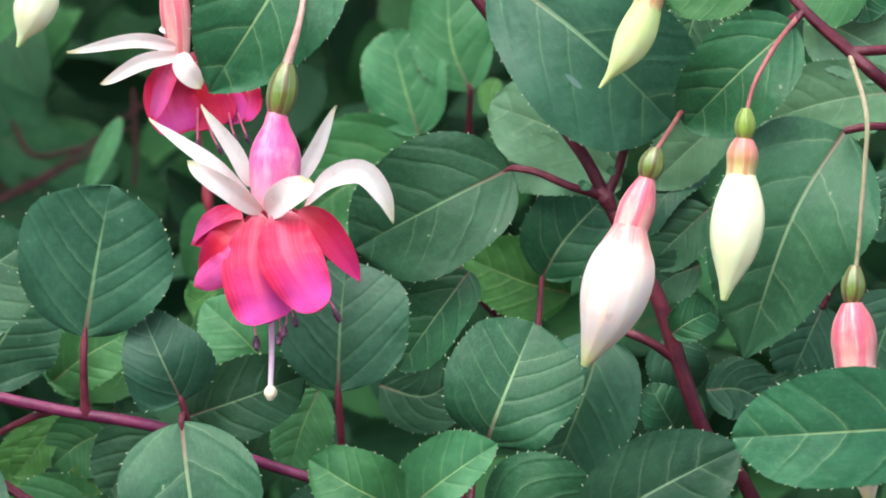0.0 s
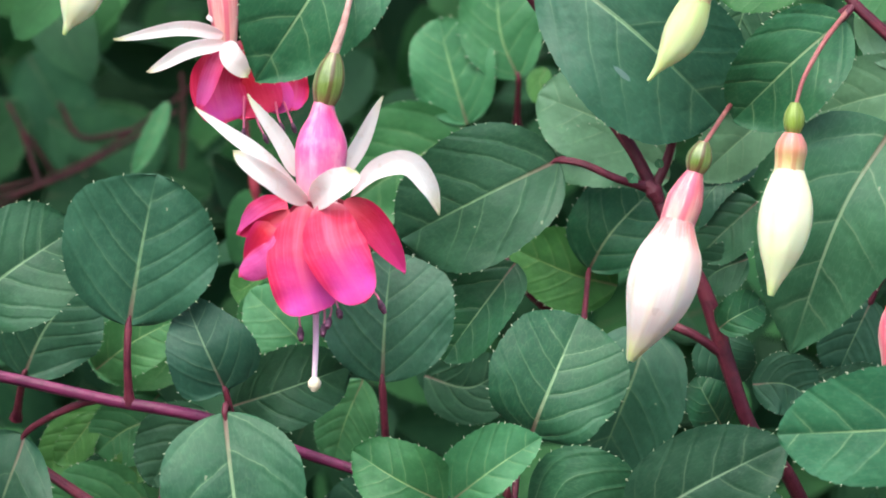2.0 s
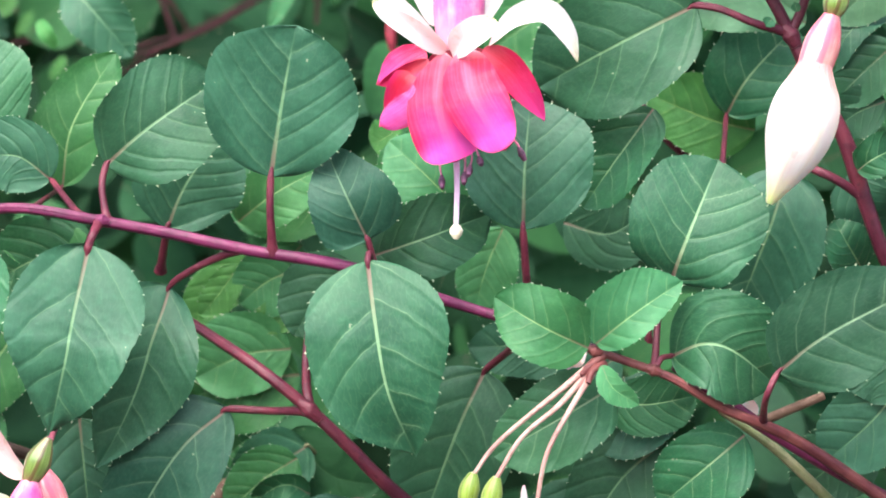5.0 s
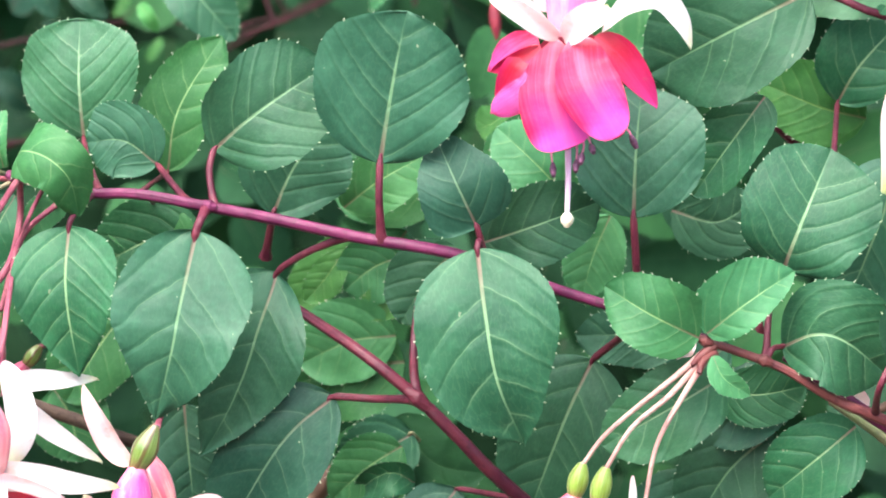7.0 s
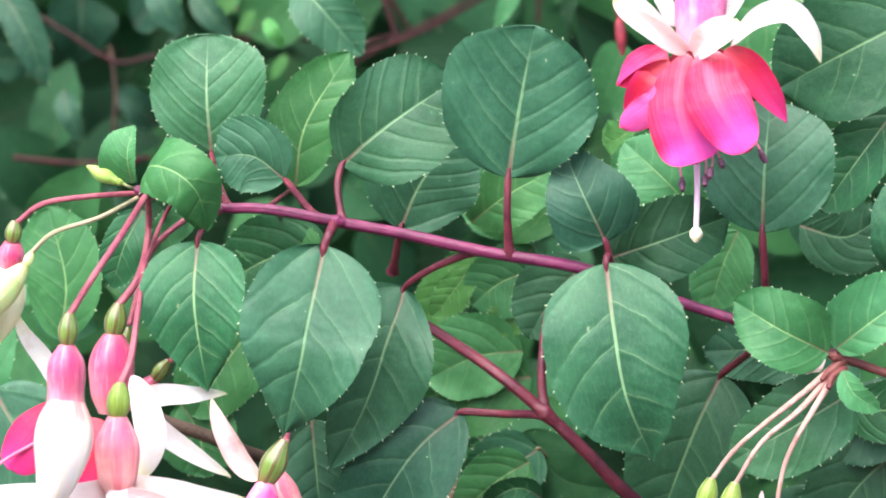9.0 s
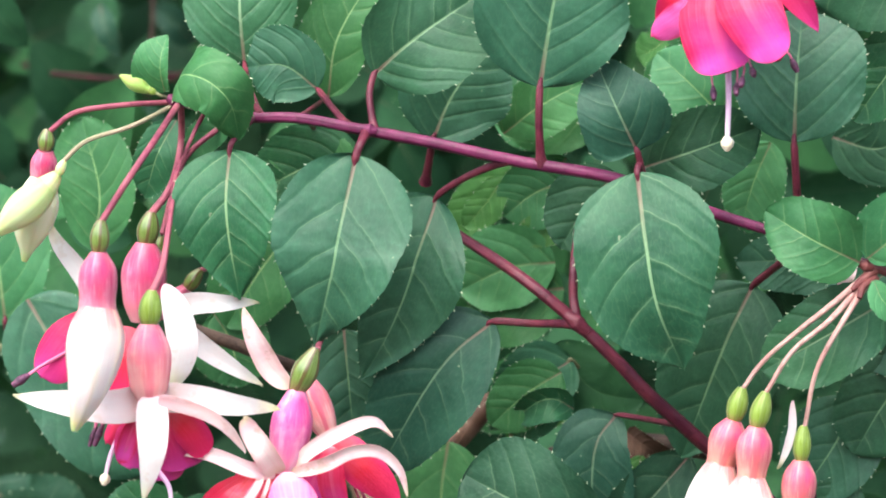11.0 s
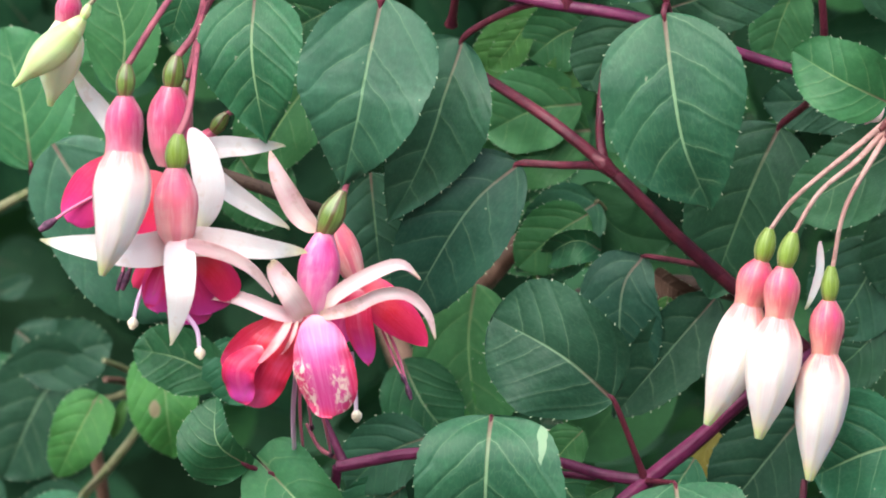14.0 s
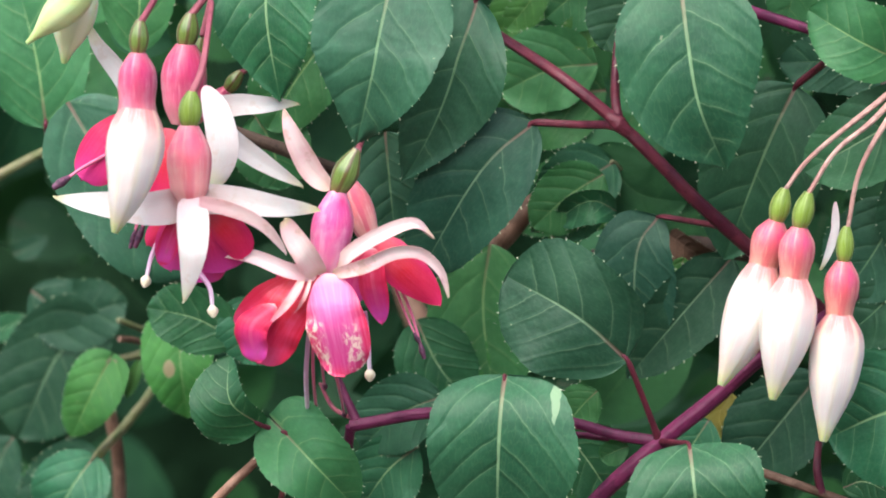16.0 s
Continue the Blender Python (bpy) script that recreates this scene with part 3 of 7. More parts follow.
def sheet(bm, pts, width, p, q, roll, cup, arch, rows, cols, thick, ripple=0.0, seed=0, slot=0, ease=0.4):
    """A blade along pts (base to tip): outline s^p (1-s)^q, turned by roll about its length, margins raised by cup, middle raised by arch."""
    rng = random.Random(seed)
    s = np.linspace(0, 1, rows)
    s = s + ease * ((1 - np.cos(math.pi * s)) / 2 - s)
    C = spline(pts, s)
    length = np.linalg.norm(np.diff(C, axis=0), axis=1).sum()
    top = (p / (p + q)) ** p * (q / (p + q)) ** q
    half = width / 2 * (s ** p) * ((1 - s) ** q) / top
    half[0] = max(half[0], 0.03 * width)
    T = np.gradient(C, s, axis=0)
    T /= np.linalg.norm(T, axis=1)[:, None]
    view = np.array([0.0, 1.0, 0.0])
    u = np.linspace(-1, 1, cols)
    P = np.zeros((rows, cols, 3))
    ph1, ph2, skew = rng.uniform(0, 6.28), rng.uniform(0, 6.28), rng.uniform(-0.06, 0.06)
    ca, sa = math.cos(math.radians(roll)), math.sin(math.radians(roll))
    chord = C[-1] - C[0]
    chord = chord / np.linalg.norm(chord)
    W0 = np.cross(chord, view)
    W0 /= np.linalg.norm(W0) + 1e-9
    for i in range(rows):
        W = W0 - T[i] * (W0 @ T[i])
        W /= np.linalg.norm(W)
        N = np.cross(W, T[i])
        if N @ view > 0:
            N = -N
        W, N = W * ca + N * sa, N * ca - W * sa
        lift = cup * np.abs(u) ** 1.5 * half[i] + arch * 4 * s[i] * (1 - s[i]) * length
        lift = lift + ripple * width * (np.abs(u) ** 2) * (np.sin(s[i] * 15 + ph1 + 2.2 * np.sign(u)) * 0.6 + np.sin(s[i] * 27 + ph2 - np.sign(u)) * 0.4)
        uneven = 1 + skew * np.sign(u) + 0.03 * np.sin(s[i] * 9 + ph2 + 1.7 * np.sign(u))
        side = u * half[i] * uneven
        P[i] = C[i] + np.outer(side, W) + np.outer(lift, N)
    UV = [[(float(uu * half[i] / (width / 2)), float(s[i])) for uu in u] for i in range(rows)]
    du = np.gradient(P, axis=1)
    dv = np.gradient(P, axis=0)
    Nn = np.cross(du, dv)
    Nn /= np.linalg.norm(Nn, axis=2)[:, :, None] + 1e-9
    body = 1 - np.abs(u) ** 6
    back = P - Nn * (thick * (0.15 + body))[None, :, None] * np.sign((Nn @ np.array([0, -1.0, 0])).sum() + 1e-9)
    bm.grid(P, UV, slot)
    bm.grid(back[:, ::-1], [r[::-1] for r in UV], slot)
    for e in (0, cols - 1):
        edge = np.stack([P[:, e], back[:, e]], 1)
        bm.grid(edge, [[UV[i][e], UV[i][e]] for i in range(rows)], slot)


def blade(bm, pts, width, p, q, roll, cup, arch, bend, seed, sides=(1.0, 1.0), lobe=0.0, thick=0.28):
    """A leaf blade along pts (base to tip): a crease at the midrib, the skin puffed between the side veins, a wavy margin with pale gland-tipped teeth."""
    rng = random.Random(seed)
    C = spline(pts, 60)
    length = np.linalg.norm(np.diff(C, axis=0), axis=1).sum()
    rows, cols = int(min(84, max(26, length * 2.2))), 10
    s = np.linspace(0, 1, rows)
    s = s + 0.45 * ((1 - np.cos(math.pi * s)) / 2 - s)
    C = spline(pts, s)
    top = (p / (p + q)) ** p * (q / (p + q)) ** q
    half = width / 2 * (s ** p) * ((1 - s) ** q) / top
    half *= 1 - 0.22 * np.clip((s - 0.84) / 0.14, 0, 1) ** 1.5
    half[0] = max(half[0], 0.03 * width)
    T = np.gradient(C, s, axis=0)
    T /= np.linalg.norm(T, axis=1)[:, None]
    view = np.array([0.0, 1.0, 0.0])
    chord = (C[-1] - C[0]) / np.linalg.norm(C[-1] - C[0])
    W0 = np.cross(chord, view)
    W0 /= np.linalg.norm(W0) + 1e-9
    ca, sa = math.cos(math.radians(roll)), math.sin(math.radians(roll))
    ph1, ph2, skew = rng.uniform(0, 6.28), rng.uniform(0, 6.28), rng.uniform(-0.06, 0.06)
    shift = rng.uniform(0, 50)
    frames = []
    for i in range(rows):
        W = W0 - T[i] * (W0 @ T[i])
        W /= np.linalg.norm(W)
        N = np.cross(W, T[i])
        N = -N if N @ view > 0 else N
        frames.append((W * ca + N * sa, N * ca - W * sa))
    u = np.linspace(0, 1, cols) ** 0.9
    gap, rise = rng.uniform(0.17, 0.215), rng.uniform(0.5, 0.85)
    pace = 3.1 * min(1.15, max(0.55, length / 34))
    for sg in (-1, 1):
        marks = np.array([-0.45, -0.2] + [0.02 + gap * k + rng.uniform(-0.22, 0.22) * gap for k in range(5)] + [1.15, 1.5])
        P, V = np.zeros((rows, cols, 3)), np.zeros((rows, cols, 2))
        for i in range(rows):
            W, N = frames[i]
            lat = u * half[i] * sides[(sg + 1) // 2] * (1 + skew * sg + 0.03 * math.sin(s[i] * 9 + ph2 + 1.7 * sg))
            count = np.interp(s[i] - (rise * lat + 0.75 * lat * lat / width) / length, marks, range(len(marks)))
            puff = np.sin(math.pi * np.modf(count)[0]) ** 0.8 * (1 - u ** 5) * np.minimum(1, u * 3.5)
            lift = 0.8 * cup * u ** 1.9 * half[i] + arch * 4 * s[i] * (1 - s[i]) * length + 0.006 * width * puff
            lift = lift - 0.010 * width * np.exp(-(lat / 0.9) ** 2)
            wave = [noise.noise((shift + 2.4 * s[i], sg * 1.1 * x, shift)) for x in u]
            lift = lift + 0.055 * width * np.array(wave) * u + 0.022 * width * u ** 3 * math.sin(s[i] * 11 + ph1 + 2.2 * sg)
            P[i] = C[i] + np.outer(sg * lat + bend * 4 * s[i] * (1 - s[i]) * length, W) + np.outer(lift, N)
            P[i] -= np.outer(lobe * width * (1 - s[i]) ** 5 * u * (1.45 - u) * 1.9, T[i])
            V[i] = np.stack([count, u], 1)
        edge = P[:, -1].copy()
        run = np.r_[0, np.cumsum(np.linalg.norm(np.diff(edge, axis=0), axis=1))]
        first = run[-1] * 0.13 + rng.uniform(0, pace)
        for i in range(rows):
            if run[i] > first and half[i] > 0.8:
                P[i, -1] += frames[i][0] * sg * 0.34 * (((run[i] - first) / pace) % 1.0) ** 2
        UV = [[(float(sg * x * half[i] / (width / 2)), float(s[i])) for x in u] for i in range(rows)]
        Nn = np.cross(np.gradient(P, axis=1), np.gradient(P, axis=0))
        Nn /= np.linalg.norm(Nn, axis=2)[:, :, None] + 1e-9
        back = P - Nn * (thick * (0.15 + 1 - u ** 6))[None, :, None] * np.sign(-Nn[:, :, 1].sum() + 1e-9)
        bm.grid(P, UV, 0, False, V)
        bm.grid(back[:, ::-1], [r[::-1] for r in UV], 0, False, V[:, ::-1])
        bm.grid(np.stack([P[:, -1], back[:, -1]], 1), [[r[-1], r[-1]] for r in UV], 0)
        if length < 9:
            continue
        at = first + pace
        while at < run[-1] * 0.985:
            i = min(rows - 2, max(1, int(np.searchsorted(run, at))))
            c = np.array([np.interp(at, run, P[:, -1, k]) for k in range(3)])
            ahead = edge[i + 1] - edge[i - 1]
            ahead /= np.linalg.norm(ahead) + 1e-9
            out = np.cross(ahead, frames[i][1])
            out *= sg * np.sign(out @ frames[i][0] + 1e-9)
            aim = out * 0.8 + ahead * rng.uniform(0.25, 0.75) + frames[i][1] * rng.uniform(0.0, 0.35)
            aim /= np.linalg.norm(aim)
            size = rng.uniform(0.34, 0.60) * min(1.0, max(0.5, length / 32))
            a = np.cross(aim, frames[i][1])
            a /= np.linalg.norm(a) + 1e-9
            b = np.cross(a, aim)
            cross = np.array([a, b, -a, -b])
            r = np.array([0.19, 0.10, 0.13])[:, None, None] * min(1.0, size * 1.7)
            mids = np.stack([c - aim * 0.1, c + aim * size * 0.6, c + aim * size * 0.95])[:, None]
            bm.grid(mids + cross[None] * r, [[(0, 0)] * 4] * 3, 1, True)
            bm.fan((mids + cross[None] * r)[-1], c + aim * size * 1.2, (0, 0), 1)
            at += pace * rng.choice((0.75, 0.95, 1.1, 1.5, 2.2))


LEAF_COUNT = [0]


def leaf(branch, pts, width, p=0.5, q=0.6, mat="m", roll=0, cup=0.10, arch=0.04, stalk=None, r=0.75, bend=0.0, sides=(1.0, 1.0), lobe=0.0):
    """A leaf with its stalk, serrate with pale gland-tipped teeth. stalk: points from the branch to the blade's base; lobe: how far a heart-shaped base reaches back."""
    LEAF_COUNT[0] += 1
    bm = Build()
    blade(bm, pts, width / max(0.3, math.cos(math.radians(roll))), p, q, roll, cup, arch, bend, LEAF_COUNT[0], sides, lobe)
    if stalk:
        add_tube(bm, [*stalk, pts[0], np.array(pts[0]) * 0.86 + np.array(pts[min(1, len(pts) - 1)]) * 0.14 - np.array([0, -0.3, 0])], [r * 1.6, r * 1.05, r * 0.95, r * 0.9, r * 0.86, r * 0.86, r * 0.86, r * 0.3], 8, 2, 30)
    bark = branch.data.materials[0]
    ob = put("leaf", bm, [LEAF[mat], TOOTH, PALE_STEM if bark == PALE_STEM else PETIOLE], branch, pts[0])
    ob.data.polygons.foreach_set("use_smooth", [True] * len(ob.data.polygons))
    return ob


def shoot(shrub, pts, radii, mat=None, sides=10, name="branch", label=""):
    """A branch; its nodes are slightly swollen."""
    bm = Build()
    add_tube(bm, pts, radii, sides, 0, 10 * (len(pts) - 1))
    return put(name, bm, [mat or STEM], shrub, pts[0], label)


def stalk(owner, pts, radii, mat, name="pedicel"):
    bm = Build()
    add_tube(bm, pts, radii, 8, 0, 8 * (len(pts) - 1))
    return put(name, bm, [mat], owner, pts[0])


def lathe(owner, name, a, b, radii, mat, ribs=0, depth=0.0, sides=20, label="", sway=None):
    """A turned body from a to b with the given radii."""
    bm = Build()
    pts = [a, b] if sway is None else [a, sway, b]
    steps = 22
    C = spline(pts, steps)
    x = np.linspace(0, 1, len(radii))
    t = np.linspace(0, 1, steps)
    R = spline([(i, r, 0) for i, r in zip(x * 10, radii)], 80)
    R = np.maximum(np.interp(t * 10, R[:, 0], R[:, 1]), 0.05)
    P = rings(C, R, sides, ribs, depth)
    UV = [[(j / sides, i / (steps - 1)) for j in range(sides)] for i in range(steps)]
    bm.grid(P, UV, 0, True)
    bm.fan(P[0][::-1], C[0], (0.5, 0), 0)
    bm.fan(P[-1], C[-1], (0.5, 1), 0)
    return put(name, bm, [mat], owner, a, label)


def closed_sepals(owner, a, b, radii, mat, turn=0.4, sway=None):
    """Four sepals that still meet edge to edge round a bud, keeled along their middles."""
    a = tuple(np.array(a, float) - 0.06 * (np.array(b, float) - np.array(a, float)))
    pts = [a, b] if sway is None else [a, sway, b]
    steps = 26
    C = spline(pts, steps)
    R = spline([(i, r, 0) for i, r in zip(np.linspace(0, 10, len(radii)), radii)], 80)
    t = np.linspace(0, 1, steps)
    R = np.maximum(np.interp(t * 10, R[:, 0], R[:, 1]), 0.12)
    T = np.gradient(C, axis=0)
    T /= np.linalg.norm(T, axis=1)[:, None]
    for k in range(4):
        bm = Build()
        cols = 17
        P = np.zeros((steps, cols, 3))
        for i in range(steps):
            x = np.array([1.0, 0, 0]) - T[i] * T[i][0]
            x /= np.linalg.norm(x)
            y = np.cross(T[i], x)
            w = np.linspace(-1, 1, cols)
            ang = turn + k * math.pi / 2 + w * math.pi / 4 * 1.04
            rr = R[i] * (0.97 + min(1, t[i] * 5) * (0.055 * np.abs(w) ** 4 - 0.035 * np.abs(w) ** 16 + 0.035 * np.exp(-(w / 0.22) ** 2) + 0.02 * np.sin(t[i] * 7 + k * 2.1)))
            P[i] = C[i] + np.outer(np.cos(ang) * rr, x) + np.outer(np.sin(ang) * rr, y)
        UV = [[(float(w), float(t[i])) for w in np.linspace(-1, 1, cols)] for i in range(steps)]
        bm.grid(P, UV, 0)
        put("sepal", bm, [mat], owner, a)


def petal(owner, name, pts, width, mat, p=0.5, q=0.45, roll=0, cup=0.15, arch=0.0, ripple=0.02, thick=0.45, seed=1):
    bm = Build()
    sheet(bm, pts, width / max(0.3, math.cos(math.radians(roll))), p, q, roll, cup, arch, 30, 13, thick, ripple, seed, ease=0.85)
    return put(name, bm, [mat], owner, pts[0])


def stamen(owner, pts, r, mat, length=2.2, width=0.75):
    bm = Build()
    add_tube(bm, pts, [r, r * 0.8], 6, 0)
    f = put("stamen", bm, [mat], owner, pts[0])
    a, b = np.array(pts[-2], float), np.array(pts[-1], float)
    d = (b - a) / np.linalg.norm(b - a)
    bm = Build()
    add_tube(bm, [b - d * length * 0.2, b + d * length * 0.4, b + d * length], [width * 0.5, width, width * 0.55], 7, 0)
    put("anther", bm, [ANTHER], f, b)


def pistil(owner, pts, r, mat, size=1.6):
    bm = Build()
    add_tube(bm, pts, [r, r * 0.75], 7, 0)
    f = put("pistil", bm, [mat], owner, pts[0])
    a, b = np.array(pts[-2], float), np.array(pts[-1], float)
    d = (b - a) / np.linalg.norm(b - a)
    bm = Build()
    add_tube(bm, [b - d * size * 0.5, b + d * size * 0.2, b + d * size * 0.8, b + d * size * 1.6], [size * 0.5, size * 0.95, size * 0.85, size * 0.3], 9, 0, 12, True, 4, 0.12)
    put("stigma", bm, [STIGMA], f, b)


# ---- the flowering shrub ----
shrub = new("fuchsia_shrub")
shrub.location = (0.1, 0.12, 0.0)
tagged(shrub, "leafy fuchsia shrub with burgundy stems and serrate dark green leaves", "shrub")
trunk_mesh = Build()
for k, foot in enumerate([(60, 140, -950), (120, 110, -950), (-20, 170, -950)]):
    add_tube(trunk_mesh, [foot, (foot[0] + 20, foot[1] - 10, -600), (foot[0] + 70 * (1 - k), foot[1] + 20, -320), (foot[0] + 150 * (1 - k), foot[1] + 60, -120)], [9, 8, 6, 4], 10)
put("trunk", trunk_mesh, [BARK], shrub, (100, 120, -950), "brown woody base stems")
# the shrub and its branches
shoot(shrub, [(100.8, 31.0, -113.1), (54.8, 1.0, -78.3), (32.0, -7.0, -67.0), (19.0, -9.0, -59.2), (8.0, -9.0, -55.0), (-3.0, -9.0, -51.3)], [1.9, 1.75, 1.6, 1.45, 1.15, 1.1], STEM_RUST, label='reddish brown branch')
stem_a = shoot(shrub, [(-0.1, -8.5, -51.8), (-25.5, -3.0, -43.7), (-41.5, -3.0, -38.7), (-65.2, -9.0, -30.2), (-89.9, -9.0, -26.0), (-113.3, -9.0, -21.1), (-129.5, -9.0, -18.2), (-147.2, -9.0, -15.1), (-162.3, -7.0, -14.7), (-181.2, -5.0, -10.7)], [1.05, 1.3, 1.42, 1.55, 1.55, 1.52, 1.5, 1.4, 1.38, 1.05], STEM, label='long arching burgundy branch')
stem_b = shoot(shrub, [(47.9, 56.0, -182.6), (-12.6, 36.0, -129.7), (-52.7, 2.0, -90.5), (-64.0, -4.0, -78.4), (-75.6, -4.0, -67.4), (-90.3, -2.0, -55.9), (-106.9, 12.0, -46.7), (-124.2, 34.0, -38.1), (-144.3, 46.0, -28.5)], [2.21, 2.06, 1.92, 1.92, 1.92, 1.62, 1.47, 1.18, 0.88], STEM_DARK)
shoot(shrub, [(-75.3, -4.0, -67.4), (-76.5, -2.0, -61.7), (-76.7, 0.0, -53.8), (-76.3, 6.0, -42.4)], [1.33, 1.18, 1.03, 0.74], STEM_DARK)
stem_c = shoot(shrub, [(127.4, 74.0, -148.5), (100.2, 44.0, -76.0), (86.8, 24.0, -46.2), (75.9, 16.0, -32.5), (69.1, 14.0, -14.7), (63.2, 14.0, 3.1), (55.0, 14.0, 17.9), (49.4, 14.0, 29.7), (43.9, 14.0, 40.1), (36.5, 16.0, 50.8), (26.8, 24.0, 67.3), (13.3, 24.0, 85.3), (5.7, 26.0, 97.5)], [2.55, 2.4, 2.25, 2.1, 2.1, 1.95, 1.95, 2.25, 1.8, 1.65, 1.65, 1.5, 1.35], STEM_DARK)
shoot(shrub, [(49.8, 14.0, 30.4), (52.7, 14.0, 37.1), (55.2, 14.0, 47.2), (57.4, 22.0, 59.8), (58.3, 26.0, 73.5)], [1.35, 1.2, 1.2, 1.05, 0.75], STEM_DARK)
stem_d = shoot(shrub, [(184.2, 48.0, 20.1), (142.6, 18.0, 44.8), (121.1, -2.0, 58.9), (111.2, -2.0, 67.6), (99.6, -2.0, 78.2), (91.1, 3.0, 89.6)], [2.36, 2.21, 2.07, 1.92, 1.62, 1.18], STEM_DARK)
shoot(shrub, [(111.9, -2.0, 67.0), (117.0, -2.0, 67.3), (129.2, 3.0, 68.2)], [1.33, 1.33, 1.18], STEM_DARK)
shoot(shrub, [(99.6, -2.0, 77.2), (96.1, 0.0, 75.0), (92.6, 2.0, 74.0)], [1.33, 1.18, 1.03], STEM_DARK)
shoot(shrub, [(144.4, 8.0, 49.6), (129.2, 3.0, 47.9), (117.1, -2.0, 47.8), (110.5, -2.0, 46.6)], [1.33, 1.18, 1.03, 1.03], STEM_DARK)
stem_e = shoot(shrub, [(-109.8, 40.0, -253.8), (-93.9, 10.0, -183.5), (-81.0, 0.0, -165.7), (-64.9, 0.0, -150.6), (-51.8, 0.0, -139.7), (-38.9, 0.0, -128.2), (-26.4, 10.0, -120.6), (-15.4, 25.0, -114.3)], [2.37, 2.22, 2.22, 2.07, 2.22, 2.22, 1.78, 1.48], STEM)
twig_e = shoot(shrub, [(-64.9, 0.0, -150.3), (-76.8, 2.0, -148.9), (-88.5, 2.0, -145.9), (-108.7, 10.0, -144.8), (-125.1, 0.0, -143.9), (-135.5, 0.0, -145.6), (-145.9, 0.0, -147.8)], [1.63, 1.48, 1.48, 1.33, 1.48, 1.63, 1.63], STEM)
shoot(shrub, [(-66.0, 4.0, -150.2), (-74.2, 6.0, -150.7), (-86.2, 8.0, -150.1), (-100.0, 12.0, -149.5)], [1.04, 1.04, 0.89, 0.74], STEM)
shoot(shrub, [(-144.7, 2.0, -146.5), (-147.6, 4.0, -141.0), (-150.4, 6.0, -135.4)], [1.33, 1.04, 0.89], STEM)
shoot(shrub, [(-143.9, 2.0, -146.5), (-151.6, 8.0, -144.2), (-155.6, 10.0, -137.8)], [0.74, 0.59, 0.44], PEDICEL_RED)
shoot(shrub, [(-145.9, 0.0, -147.8), (-148.0, 6.0, -159.0), (-151.0, 14.0, -180.0)], [1.33, 1.18, 1.18], STEM)
shoot(shrub, [(-63.8, 4.0, -151.2), (-42.4, 12.0, -158.6), (-24.9, 14.0, -164.6), (-3.1, 20.0, -173.0)], [1.18, 1.18, 1.18, 1.18], BARK)
shoot(shrub, [(-24.3, 16.0, -151.8), (-24.6, 14.0, -158.9), (-23.4, 14.0, -165.1)], [0.89, 1.04, 1.18], PETIOLE)
shoot(shrub, [(-185.2, -0.0, -171.5), (-177.5, 0.0, -163.5), (-171.9, 4.0, -158.1), (-166.5, 6.0, -151.4)], [1.33, 1.33, 1.18, 0.89], BARK_PALE)
shoot(shrub, [(-168.5, 12.0, -181.0), (-166.6, 10.0, -171.0), (-163.6, 8.0, -160.0)], [0.9, 0.85, 0.7], STEM_RUST)
shoot(shrub, [(-160.4, 16.0, -182.0), (-158.8, 14.0, -172.0), (-156.6, 12.0, -162.0)], [0.6, 0.6, 0.5], PALE_STEM)
stem_back = shoot(shrub, [(-262.0, 150.0, -204.0), (-248.0, 126.0, -185.0), (-240.0, 118.0, -175.0), (-230.0, 116.0, -164.0), (-223.0, 122.0, -152.5), (-226.0, 140.0, -140.0)], [1.6, 1.5, 1.4, 1.35, 1.2, 0.9], PALE_STEM)
shoot(shrub, [(-282.4, 130.0, -98.7), (-269.4, 120.0, -92.3), (-260.8, 120.0, -87.6), (-251.3, 130.0, -82.6)], [1.49, 1.49, 1.32, 0.99], PALE_STEM)
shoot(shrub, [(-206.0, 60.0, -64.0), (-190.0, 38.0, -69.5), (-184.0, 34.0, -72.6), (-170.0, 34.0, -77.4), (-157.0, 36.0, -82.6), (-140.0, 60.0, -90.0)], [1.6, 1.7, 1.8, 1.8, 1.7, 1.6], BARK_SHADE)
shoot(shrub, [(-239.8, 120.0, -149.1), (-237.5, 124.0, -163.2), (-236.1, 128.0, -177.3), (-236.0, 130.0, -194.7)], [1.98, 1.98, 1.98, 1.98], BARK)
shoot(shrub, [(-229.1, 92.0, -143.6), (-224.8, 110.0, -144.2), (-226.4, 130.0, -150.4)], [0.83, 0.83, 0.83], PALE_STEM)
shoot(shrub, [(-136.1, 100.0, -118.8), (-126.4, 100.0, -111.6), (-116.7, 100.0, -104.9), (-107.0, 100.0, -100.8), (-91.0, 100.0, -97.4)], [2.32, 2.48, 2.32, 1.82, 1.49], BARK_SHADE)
shoot(shrub, [(-229.6, 100.0, -132.3), (-226.1, 105.0, -134.6), (-223.0, 112.0, -137.4)], [0.83, 0.83, 0.83], PALE_STEM)
shoot(shrub, [(-229.3, 100.0, -137.9), (-226.1, 105.0, -138.8), (-223.4, 112.0, -141.1)], [0.99, 0.99, 0.99], BARK)
shoot(shrub, [(31.6, 30.0, -69.9), (44.9, 20.0, -78.9), (58.3, 20.0, -91.6), (74.1, 40.0, -109.5)], [1.36, 1.36, 1.36, 1.36], PALE_STEM)
shoot(shrub, [(19.0, 6.0, -56.5), (31.0, 8.0, -65.0), (41.0, 8.0, -72.0), (60.0, 14.0, -84.0), (82.0, 30.0, -97.0)], [1.4, 1.7, 1.7, 1.7, 1.6], STEM)
